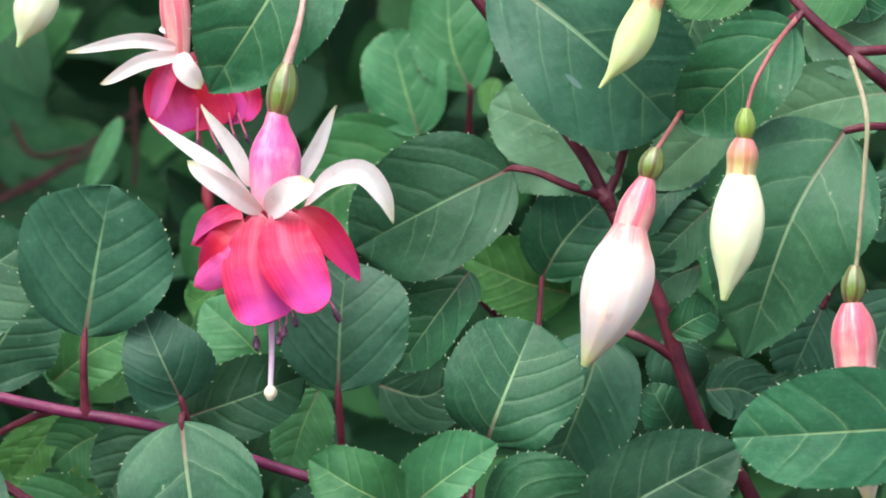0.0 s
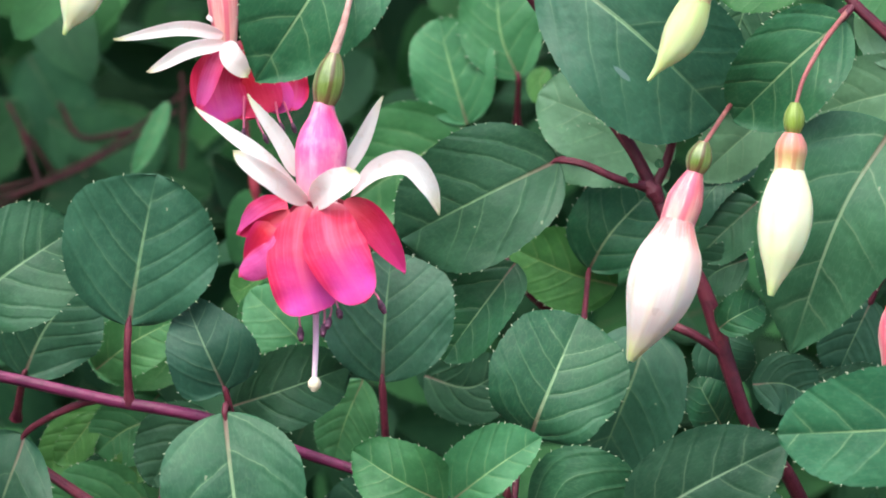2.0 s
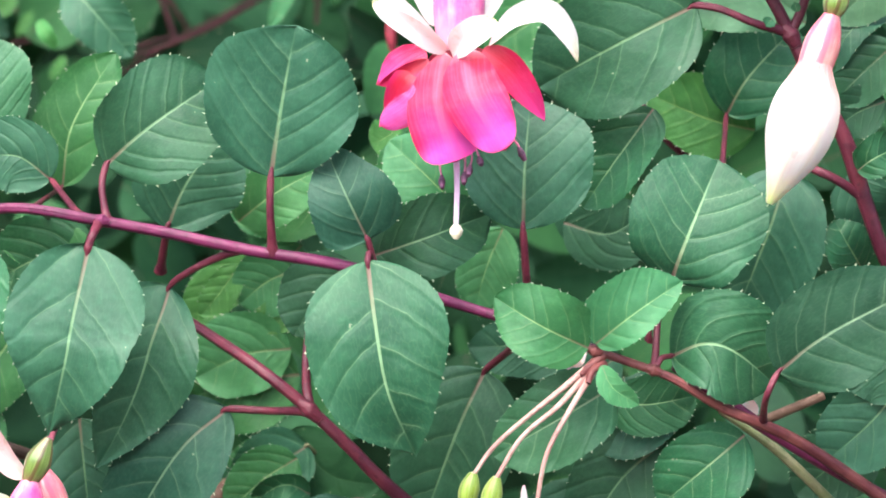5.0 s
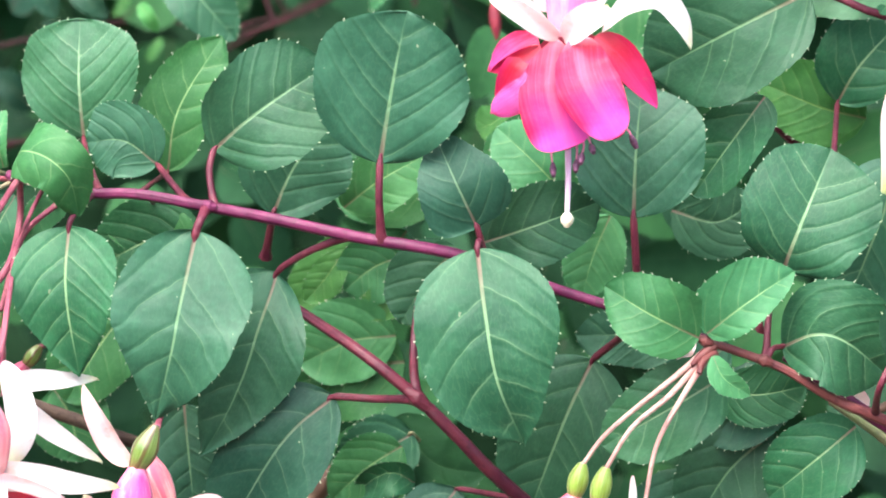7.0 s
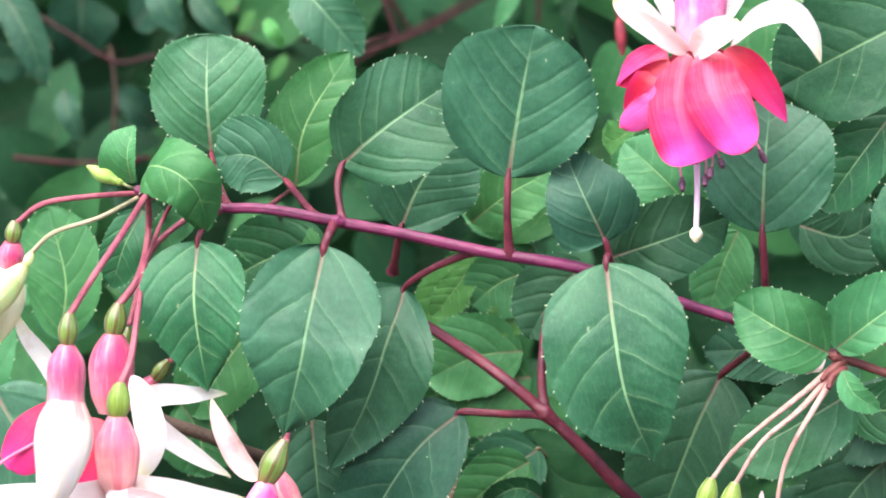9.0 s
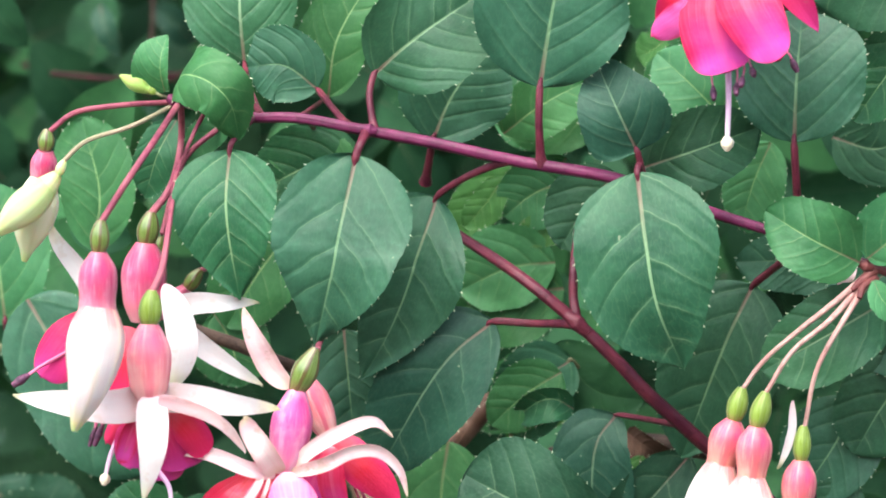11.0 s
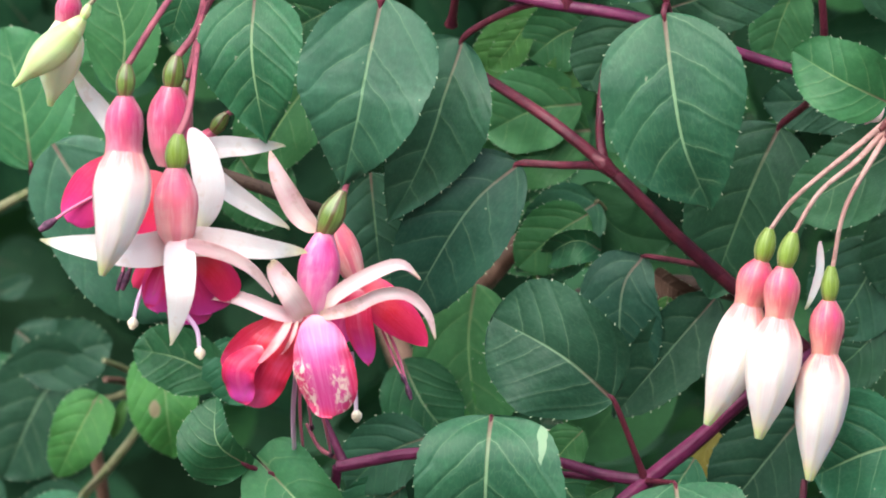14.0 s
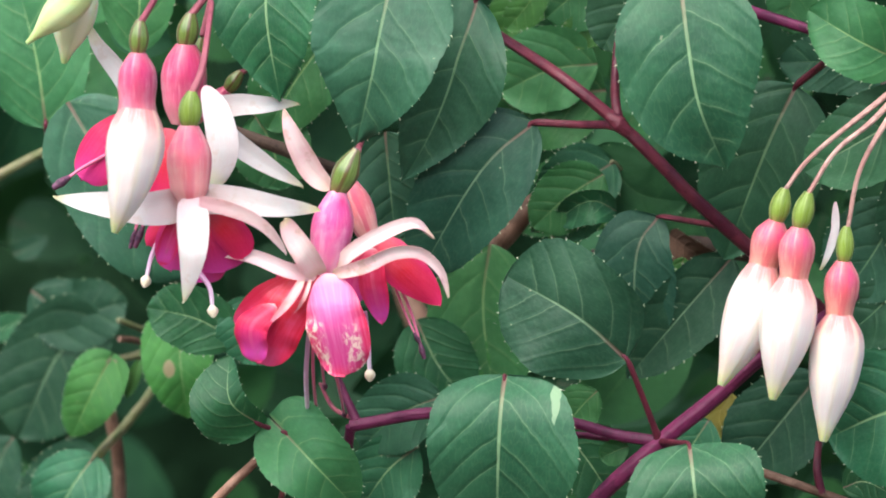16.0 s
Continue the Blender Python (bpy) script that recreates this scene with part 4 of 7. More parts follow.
shoot(shrub, [(40.7, 38.0, -74.3), (49.8, 38.0, -70.5), (59.0, 40.0, -66.8)], [1.36, 1.36, 1.21], BARK)
shoot(shrub, [(8.3, 66.0, 12.2), (14.6, 60.0, 5.2), (23.2, 60.0, -3.0), (33.3, 70.0, -14.3)], [1.72, 1.72, 1.72, 1.57], STEM_DARK)
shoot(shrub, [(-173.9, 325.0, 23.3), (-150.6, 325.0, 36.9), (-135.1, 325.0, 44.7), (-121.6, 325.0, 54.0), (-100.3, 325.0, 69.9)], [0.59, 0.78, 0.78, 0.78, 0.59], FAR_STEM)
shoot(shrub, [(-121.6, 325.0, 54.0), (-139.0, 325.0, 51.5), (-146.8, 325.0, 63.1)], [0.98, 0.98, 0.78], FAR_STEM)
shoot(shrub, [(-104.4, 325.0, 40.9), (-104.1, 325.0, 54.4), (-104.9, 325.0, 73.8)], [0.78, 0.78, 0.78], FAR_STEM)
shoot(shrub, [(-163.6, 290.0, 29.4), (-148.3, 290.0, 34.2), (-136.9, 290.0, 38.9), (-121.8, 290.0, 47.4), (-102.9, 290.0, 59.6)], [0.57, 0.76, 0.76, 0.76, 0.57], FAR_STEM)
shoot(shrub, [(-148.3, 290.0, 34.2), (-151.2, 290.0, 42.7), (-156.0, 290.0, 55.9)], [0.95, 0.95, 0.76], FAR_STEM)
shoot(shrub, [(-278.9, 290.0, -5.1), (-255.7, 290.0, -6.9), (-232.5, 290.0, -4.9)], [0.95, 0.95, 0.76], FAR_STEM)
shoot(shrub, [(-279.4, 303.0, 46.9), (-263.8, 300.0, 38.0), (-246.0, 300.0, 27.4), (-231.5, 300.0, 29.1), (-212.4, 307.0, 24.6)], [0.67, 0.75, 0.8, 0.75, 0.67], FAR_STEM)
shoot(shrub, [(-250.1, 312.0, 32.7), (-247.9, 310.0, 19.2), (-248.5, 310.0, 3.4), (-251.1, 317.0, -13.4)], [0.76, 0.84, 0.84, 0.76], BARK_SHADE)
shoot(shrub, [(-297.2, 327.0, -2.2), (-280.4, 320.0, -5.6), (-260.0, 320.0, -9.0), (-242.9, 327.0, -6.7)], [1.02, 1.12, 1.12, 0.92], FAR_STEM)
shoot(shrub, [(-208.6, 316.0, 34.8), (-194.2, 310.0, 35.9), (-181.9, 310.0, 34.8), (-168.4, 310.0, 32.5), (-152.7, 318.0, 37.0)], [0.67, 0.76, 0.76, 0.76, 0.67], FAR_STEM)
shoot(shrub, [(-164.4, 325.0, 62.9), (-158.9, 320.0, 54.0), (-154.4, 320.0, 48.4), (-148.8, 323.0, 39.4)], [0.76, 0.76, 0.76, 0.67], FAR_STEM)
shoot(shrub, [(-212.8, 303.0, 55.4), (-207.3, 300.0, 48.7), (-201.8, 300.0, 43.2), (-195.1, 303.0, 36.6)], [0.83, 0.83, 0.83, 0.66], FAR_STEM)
shoot(shrub, [(-3.1, -10.0, -51.2), (-1.3, -10.0, -51.9), (0.6, -10.0, -52.5)], [0.88, 1.65, 0.88], STEM_RUST, name='node')
shoot(shrub, [(11.9, -10.0, -55.9), (13.8, -10.0, -56.8), (15.7, -10.0, -57.6)], [0.88, 1.75, 0.88], STEM_RUST, name='node')
shoot(shrub, [(-130.5, -10.0, -17.3), (-128.6, -10.0, -18.1), (-126.7, -10.0, -18.6)], [0.88, 1.83, 0.88], STEM, name='node')
shoot(shrub, [(-163.4, -10.0, -14.0), (-161.5, -10.0, -14.7), (-159.5, -10.0, -15.3)], [0.88, 1.83, 0.88], STEM, name='node')
shoot(shrub, [(-181.4, -10.0, -9.9), (-179.5, -10.0, -10.6), (-177.6, -10.0, -11.2)], [0.88, 1.83, 0.88], STEM, name='node')
shoot(shrub, [(-78.4, -5.0, -65.2), (-75.2, -5.0, -67.7), (-72.6, -5.0, -70.3)], [1.18, 2.21, 1.33], STEM_DARK, name='node')
shoot(shrub, [(1.0, -9.0, -53.0), (-3.0, -11.0, -56.0), (-5.0, -13.0, -58.0)], [1.35, 1.05, 0.8], STEM_RUST, name='node')
shoot(shrub, [(1.0, -9.0, -55.0), (-2.0, -12.0, -57.0), (-3.0, -14.0, -60.0)], [1.3, 1.0, 0.78], STEM_RUST, name='node')
shoot(shrub, [(47.6, 13.0, 31.9), (49.5, 13.0, 29.4), (51.1, 13.0, 26.4)], [1.35, 2.4, 1.5], STEM_DARK, name='node')
# leaves
leaf(stem_a, [(-84.4, -13.0, -6.9), (-81.2, -16.0, 11.4), (-77.1, -20.0, 31.5)], 39.73, 0.5, 0.42, 'd', arch=0.02, stalk=[(-84.4, -9.0, -27.0), (-84.6, -13.0, -16.0)], r=1.17)
leaf(stem_a, [(-59.7, -10.0, -23.2), (-64.6, -13.0, -12.4), (-71.0, -8.0, 1.2)], 23.4, 0.34, 0.85, 'k', cup=0.08, stalk=[(-57.3, -7.0, -33.1), (-58.5, -8.5, -28.1)], r=1.02)
leaf(stem_a, [(-59.0, -20.0, -28.2), (-56.6, -24.0, -44.5), (-53.5, -24.0, -61.4), (-47.0, -18.0, -78.2)], 36.77, 0.55, 0.9, 'n', arch=0.03, stalk=[(-58.3, -7.3, -32.7), (-58.6, -17.0, -26.6)], r=1.01)
leaf(stem_a, [(-60.0, 8.0, -28.0), (-45.0, 6.0, -23.0), (-29.0, 14.0, -17.0)], 21.0, 0.5, 0.6, 'd')
leaf(stem_a, [(-131.2, -16.0, -24.2), (-135.0, -21.0, -45.3), (-136.4, -22.0, -53.9), (-141.5, -19.0, -73.3)], 35.17, 0.56, 1.0, 'd', arch=0.03, cup=0.14, stalk=[(-129.4, -9.0, -18.3), (-130.2, -15.0, -21.3)], r=1.31)
leaf(stem_a, [(-164.1, -16.0, -23.3), (-164.0, -20.0, -39.8), (-161.2, -17.0, -61.7)], 27.03, 0.52, 1.0, 'm', arch=0.04, cup=0.16, stalk=[(-159.2, -7.4, -14.8), (-163.1, -15.0, -20.5)], r=0.87)
leaf(stem_a, [(-112.8, 2.0, -35.8), (-121.6, 0.0, -50.7), (-132.8, 2.0, -83.6)], 27.42, 0.52, 0.95, 'd', arch=0.05, bend=0.09, stalk=[(-92.8, -9.0, -25.4), (-102.9, -4.0, -29.5), (-109.9, 0.0, -33.3)], r=1.04)
leaf(stem_a, [(-128.3, -4.0, -3.7), (-116.7, -6.0, 5.8), (-99.5, 0.0, 18.1)], 30.21, 0.5, 0.42, 'd', cup=0.18, arch=0.06, stalk=[(-127.5, -9.0, -18.6), (-129.2, -6.0, -9.5)], r=1.03)
leaf(stem_a, [(-166.8, 22.0, -0.8), (-167.5, 20.0, 14.0), (-167.7, 22.0, 30.5)], 31.14, 0.5, 0.36, 'g', arch=0.04, stalk=[(-157.5, -7.6, -14.8), (-163.3, 10.0, -7.0)], r=0.91)
leaf(stem_a, [(-145.5, 12.0, -7.8), (-154.1, 11.0, -1.6), (-164.2, 12.0, -2.0)], 20.66, 0.5, 0.42, 'd', cup=0.08, stalk=[(-134.3, -9.0, -17.4), (-139.9, 1.5, -12.6)], r=1.05)
leaf(stem_a, [(-146.0, 34.0, -9.9), (-142.9, 34.0, 6.5), (-131.3, 34.0, 26.0)], 19.88, 0.5, 0.6, 'l', stalk=[(-147.3, -9.0, -15.1), (-146.6, 12.5, -12.5)], r=0.76)
leaf(stem_a, [(-117.1, 30.0, -21.4), (-111.8, 30.0, -9.2), (-102.0, 30.0, 4.4)], 28.94, 0.5, 0.42, 'd', roll=10, stalk=[(-120.3, 40.0, -33.1)], r=1.22)
leaf(stem_a, [(-180.0, -8.0, -8.6), (-173.4, -17.0, -4.9), (-165.0, -21.0, -8.2), (-161.8, -14.0, -20.6)], 16.4, 0.5, 0.6, 'l', cup=-0.28, arch=0.08)
leaf(stem_a, [(-183.6, -2.0, -8.6), (-184.2, -5.0, -1.2), (-182.8, -3.0, 6.4)], 8.4, 0.55, 0.75, 'b', cup=0.3, sides=(0.5, 1.75))
leaf(stem_a, [(-183.2, 2.0, -8.4), (-189.2, 2.0, -2.5), (-192.2, 2.0, -1.1)], 4.43, 0.6, 0.7, 'l', cup=0.4)
leaf(stem_a, [(-182.9, 10.0, -16.0), (-187.3, 8.0, -24.9), (-191.7, 12.0, -36.7)], 11.65, 0.5, 0.6, 'm')
leaf(stem_a, [(-168.8, 10.0, -16.7), (-176.0, 12.0, -20.5), (-179.7, 12.0, -28.7)], 8.96, 0.5, 0.6, 'l')
leaf(stem_a, [(-149.8, 34.0, -18.6), (-150.5, 34.0, -25.5), (-152.1, 34.0, -33.1)], 24.46, 0.5, 0.5, 'l', stalk=[(-144.9, -9.0, -15.5), (-147.3, 12.5, -17.1)], r=0.76)
leaf(stem_a, [(-136.7, 34.0, -26.9), (-150.5, 34.0, -28.5), (-165.9, 34.0, -36.2)], 22.93, 0.5, 0.5, 'm')
leaf(stem_a, [(-212.7, 46.0, -52.2), (-210.9, 46.0, -35.9), (-216.1, 46.0, -16.1)], 21.65, 0.5, 0.4, 'l')
leaf(stem_a, [(-240.3, 58.0, -74.0), (-242.5, 58.0, -55.1), (-247.8, 58.0, -34.6)], 31.28, 0.5, 0.45, 'l', stalk=[(-241.5, 68.0, -84.3)], r=0.94)
leaf(stem_a, [(-3.0, -12.0, -51.0), (-15.0, -15.0, -45.0), (-27.0, -10.0, -38.0)], 19.6, 0.42, 0.62, 'l', cup=0.2, arch=0.06)
leaf(stem_a, [(-1.0, -12.0, -50.0), (9.0, -15.0, -42.0), (21.0, -10.0, -34.0)], 16.4, 0.42, 0.66, 'l', cup=0.2, arch=0.06, sides=(0.72, 1.28))
leaf(stem_a, [(0.6, -16.0, -55.3), (3.5, -16.0, -61.0), (10.0, -14.0, -65.4)], 6.42, 0.5, 0.6, 'b', cup=0.3)
leaf(stem_a, [(3.1, 6.0, -62.0), (-7.3, -2.0, -67.9), (-27.8, -4.0, -79.6)], 22.19, 0.5, 0.5, 'g', arch=0.05)
leaf(stem_a, [(1.3, 20.0, -66.4), (11.7, 20.0, -67.8), (24.9, 20.0, -65.4)], 16.59, 0.5, 0.5, 'm', cup=0.15)
leaf(stem_a, [(-5.5, 34.0, -56.2), (-21.2, 34.0, -53.3), (-36.3, 34.0, -53.4)], 16.05, 0.5, 0.5, 'd')
leaf(stem_a, [(-31.3, 22.0, -59.0), (-38.7, 22.0, -75.2), (-50.1, 28.0, -105.2)], 33.25, 0.5, 0.75, 'd', arch=0.04, stalk=[(-16.7, -5.1, -46.5), (-26.0, 16.0, -54.5)], r=1.21)
leaf(stem_a, [(18.2, -4.0, -53.5), (30.5, -10.0, -50.3), (44.4, -4.0, -60.1)], 27.36, 0.5, 0.42, 'n', arch=0.06, stalk=[(14.0, -9.0, -57.0), (15.6, -8.0, -54.0)], r=0.88)
leaf(stem_a, [(13.4, 8.0, -40.2), (14.1, 0.0, -50.8)], 1.47, 0.5, 0.5, 'm', stalk=[(14.0, -9.0, -57.0), (14.5, -2.0, -47.8), (14.9, 2.0, -42.1)], r=1.03)
leaf(stem_a, [(45.4, -20.0, -56.6), (58.2, -23.0, -46.6), (83.2, -20.0, -33.9)], 28.28, 0.5, 0.7, 'k', arch=0.05, stalk=[(41.8, -2.9, -71.1), (42.3, -20.0, -63.3)], r=1.02)
leaf(stem_a, [(78.6, 12.0, -61.9), (69.8, 12.0, -72.2), (58.0, 12.0, -82.6)], 22.45, 0.5, 0.5, 'd')
leaf(stem_a, [(84.5, 12.0, -63.3), (74.2, 12.0, -55.9), (60.9, 12.0, -54.5)], 22.45, 0.5, 0.5, 'd')
leaf(stem_a, [(37.3, 8.0, -74.9), (28.4, 5.0, -82.1), (15.1, 8.0, -93.5)], 22.37, 0.5, 0.5, 'm', arch=0.05)
leaf(stem_a, [(71.9, 26.0, -77.8), (61.5, 26.0, -83.9), (51.0, 26.0, -92.2)], 21.24, 0.5, 0.5, 'd', stalk=[(73.4, 26.0, -70.3)], r=1.06)
leaf(stem_a, [(22.5, 26.0, -62.9), (10.5, 26.0, -70.4), (-3.0, 26.0, -79.5)], 19.72, 0.5, 0.5, 'd', roll=20)
leaf(stem_a, [(16.5, 26.0, -77.9), (4.5, 26.0, -88.5), (-4.6, 26.0, -103.6)], 25.79, 0.5, 0.5, 'd')
leaf(stem_a, [(4.6, 22.0, -55.1), (-2.9, 22.0, -58.1), (-10.4, 22.0, -49.1)], 15.11, 0.5, 0.5, 'd')
leaf(stem_a, [(-156.2, 42.0, -45.2), (-165.7, 42.0, -57.5), (-175.2, 42.0, -72.9)], 23.11, 0.5, 0.5, 'l')
leaf(stem_d, [(130.9, -35.0, -28.3), (104.7, -47.0, -29.4), (79.3, -43.0, -31.1)], 29.41, 0.45, 0.5, 'm', arch=0.05, cup=0.12, stalk=[(147.5, -15.0, -21.1)], r=1.13)
leaf(stem_c, [(-20.1, 0.0, -20.8), (-19.6, 0.0, -5.9), (-18.3, 4.0, 12.9)], 34.92, 0.5, 0.42, 'd', arch=0.04, stalk=[(-19.2, 14.0, -41.6), (-19.5, 4.0, -32.3)], r=1.18)
leaf(stem_c, [(24.6, 12.0, 37.3), (6.2, 9.0, 28.0), (-16.5, 16.0, 16.2)], 34.73, 0.46, 0.46, 'd', arch=0.04, cup=0.12, stalk=[(49.1, 14.0, 30.2), (40.1, 10.0, 32.5), (31.3, 10.0, 36.2)], r=1.2)
leaf(stem_c, [(20.8, 2.0, 87.7), (44.2, -1.0, 69.5), (66.7, 6.0, 48.9)], 42.25, 0.5, 0.36, 'chalk', arch=0.05, cup=0.1, stalk=[(9.7, 24.9, 91.0), (15.3, 13.5, 89.3)], r=1.19)
leaf(stem_c, [(33.1, 48.0, 8.8), (39.2, 46.0, 19.0), (51.8, 52.0, 32.5)], 24.48, 0.5, 0.42, 'm', stalk=[(31.5, 28.0, -7.5), (32.4, 40.0, 1.4)], r=0.93)
leaf(stem_c, [(18.2, -2.0, -34.2), (21.8, -5.0, -24.6), (30.5, 1.0, -3.1)], 34.85, 0.5, 0.42, 'n', arch=0.04, stalk=[(13.0, 6.0, -49.9), (15.3, 0.0, -40.8)], r=1.18)
leaf(stem_c, [(48.3, 30.0, -6.0), (45.0, 28.0, -19.5), (34.6, 34.0, -46.8)], 30.46, 0.5, 0.5, 'd', arch=0.04)
leaf(stem_c, [(65.5, 34.0, -7.5), (69.2, 34.0, -15.0), (74.0, 38.0, -21.2)], 16.75, 0.5, 0.5, 'd')
leaf(stem_c, [(66.6, 8.0, -6.0), (70.9, 6.0, -2.8), (78.3, 12.0, 0.5)], 11.03, 0.5, 0.5, 'm', cup=0.2)
shoot(shrub, [(68.7, 14.0, -13.5), (62.4, 12.0, -9.0), (56.5, 12.0, -6.1), (47.7, 18.0, -2.9)], [1.34, 1.19, 1.19, 1.04], PETIOLE)
leaf(stem_c, [(44.5, 6.0, 33.6), (43.0, 6.0, 31.7)], 3.28, 0.5, 0.5, 'm', cup=0.3)
leaf(stem_c, [(51.1, 6.0, 35.4), (50.3, 6.0, 37.6)], 2.39, 0.5, 0.5, 'm', cup=0.3)
leaf(stem_c, [(40.9, 56.0, 4.5), (28.6, 56.0, 7.5), (11.9, 56.0, 14.5)], 21.85, 0.5, 0.55, 'y')
leaf(stem_c, [(13.5, 22.0, 10.4), (7.6, 20.0, 1.4), (-5.1, 22.0, -15.8)], 17.48, 0.5, 0.5, 'm', roll=25, cup=0.3)
leaf(stem_c, [(55.0, 40.0, 37.9), (36.0, 40.0, 48.6), (19.0, 40.0, 55.4)], 25.37, 0.5, 0.4, 'p')
leaf(stem_c, [(54.2, 40.0, 33.4), (39.0, 40.0, 39.4), (20.8, 40.0, 37.9)], 16.91, 0.5, 0.4, 'p')
leaf(stem_c, [(84.6, 40.0, 53.2), (74.0, 40.0, 44.8), (61.8, 40.0, 33.4)], 16.91, 0.5, 0.5, 'p')
leaf(stem_c, [(77.5, 50.0, 38.3), (66.4, 40.0, 30.4), (60.3, 40.0, 19.7)], 9.23, 0.5, 0.5, 'd', roll=35)
leaf(stem_c, [(77.8, 40.0, 27.4), (69.4, 40.0, 19.7), (61.9, 40.0, 12.1)], 16.91, 0.5, 0.5, 'g')
leaf(stem_c, [(75.5, 40.0, 12.2), (67.9, 40.0, 9.1), (61.9, 40.0, 4.5)], 13.84, 0.5, 0.5, 'd')
leaf(stem_d, [(97.2, -4.0, 74.2), (83.3, -7.0, 62.6), (69.4, 0.0, 47.8)], 25.35, 0.5, 0.52, 'm', cup=0.18, arch=0.06, bend=0.02, stalk=[(100.1, -2.0, 77.8), (98.7, -3.0, 76.0)], r=1.03)
leaf(stem_d, [(111.0, 4.0, 46.9), (96.9, 1.0, 23.6), (85.0, 8.0, -12.7)], 41.29, 0.52, 0.9, 'g', arch=0.05, cup=0.12)
leaf(stem_d, [(129.4, 34.0, 59.0), (109.8, 34.0, 56.0), (89.5, 34.0, 49.9)], 22.93, 0.5, 0.45, 'p')
leaf(stem_d, [(103.8, 34.0, 80.1), (114.3, 34.0, 74.1), (129.4, 34.0, 66.6)], 24.46, 0.5, 0.5, 'p')
leaf(stem_d, [(76.6, 34.0, 87.7), (72.1, 34.0, 74.0), (66.9, 34.0, 55.9)], 15.29, 0.5, 0.5, 'd')
leaf(stem_d, [(87.4, 14.0, 90.5), (80.0, 14.0, 84.6), (65.3, 14.0, 81.6)], 15.29, 0.5, 0.5, 'l')
leaf(stem_d, [(110.5, 24.0, 95.9), (109.0, 24.0, 85.4), (98.5, 24.0, 80.9)], 18.35, 0.5, 0.5, 'l')
leaf(stem_d, [(116.8, 28.0, 94.7), (118.3, 28.0, 82.7), (119.8, 28.0, 76.7)], 16.82, 0.5, 0.5, 'm')
leaf(stem_d, [(108.1, 34.0, 1.6), (103.9, 34.0, -7.4), (98.6, 34.0, -19.5)], 19.88, 0.5, 0.5, 'd', stalk=[(110.6, 34.0, 7.7)], r=0.92)
leaf(stem_d, [(129.5, 34.0, 4.7), (123.5, 34.0, -7.4), (120.5, 34.0, -20.9)], 25.99, 0.5, 0.5, 'd')
leaf(stem_d, [(129.4, 34.0, 37.9), (124.9, 34.0, 28.8), (123.4, 34.0, 18.3)], 13.76, 0.5, 0.5, 'd')
leaf(stem_c, [(76.6, 30.0, -21.0), (85.6, 30.0, -20.9), (93.1, 30.0, -25.4)], 16.75, 0.5, 0.5, 'd')
leaf(stem_c, [(91.6, 30.0, -19.4), (100.6, 30.0, -20.9), (109.6, 30.0, -16.4)], 10.66, 0.5, 0.5, 'd')
leaf(stem_c, [(69.4, 38.0, -33.3), (64.6, 30.0, -25.5), (61.6, 30.0, -19.5)], 13.71, 0.5, 0.5, 'm', roll=20)
leaf(stem_c, [(-27.6, -12.0, 97.6), (-38.2, -15.0, 77.9), (-53.0, -10.0, 55.9)], 35.09, 0.45, 0.72, 'm', arch=0.05, stalk=[(-20.5, 8.0, 107.6)], r=1.17)
leaf(stem_c, [(-2.3, 130.0, 50.6), (-6.8, 130.0, 65.5), (-10.9, 130.0, 81.2)], 25.03, 0.5, 0.42, 'l')
leaf(stem_c, [(12.6, 130.0, 63.8), (7.2, 130.0, 77.1), (5.5, 130.0, 96.9)], 25.03, 0.5, 0.42, 'l', stalk=[(12.1, 140.0, 51.0)], r=1.0)
leaf(stem_c, [(-2.6, 130.0, 49.0), (-19.1, 130.0, 39.0), (-35.6, 130.0, 27.4)], 33.37, 0.5, 0.5, 'l')
leaf(stem_c, [(20.5, 130.0, 67.2), (18.8, 130.0, 62.2), (21.3, 130.0, 56.4)], 7.67, 0.5, 0.5, 'y')
leaf(stem_a, [(-41.8, 70.0, -2.0), (-51.1, 70.0, -4.3), (-62.9, 70.0, -9.8)], 20.56, 0.5, 0.5, 'l')
leaf(stem_a, [(-28.9, 70.0, -22.3), (-32.3, 70.0, -33.2), (-34.6, 70.0, -47.3)], 16.6, 0.5, 0.5, 'l')
leaf(stem_a, [(-77.8, 70.0, -9.9), (-90.3, 70.0, -14.6), (-105.2, 70.0, -16.2)], 20.56, 0.5, 0.5, 'l')
leaf(stem_a, [(-84.8, 70.0, -27.1), (-91.8, 70.0, -35.0), (-100.4, 70.0, -39.7)], 17.39, 0.5, 0.5, 'l')
leaf(stem_a, [(-98.1, 70.0, -28.7), (-107.5, 70.0, -38.1), (-116.8, 70.0, -49.1)], 14.23, 0.5, 0.5, 'y')
leaf(stem_a, [(-57.4, 70.0, 5.8), (-61.3, 70.0, 2.7), (-65.3, 70.0, 1.1)], 10.5, 0.5, 0.4, 'y')
leaf(stem_a, [(-67.5, 26.0, -30.0), (-75.0, 26.0, -37.8), (-82.5, 26.0, -49.8)], 19.72, 0.5, 0.5, 'd')
leaf(stem_a, [(-86.9, 60.0, -55.4), (-99.4, 60.0, -57.0), (-113.4, 60.0, -63.4)], 23.5, 0.5, 0.5, 'b')
leaf(stem_a, [(-85.4, 60.0, -33.6), (-93.2, 60.0, -36.8), (-101.0, 60.0, -43.0)], 18.8, 0.5, 0.5, 'l')
leaf(stem_a, [(-101.0, 60.0, -32.1), (-106.5, 60.0, -40.0), (-111.9, 60.0, -46.2)], 9.4, 0.5, 0.5, 'y')
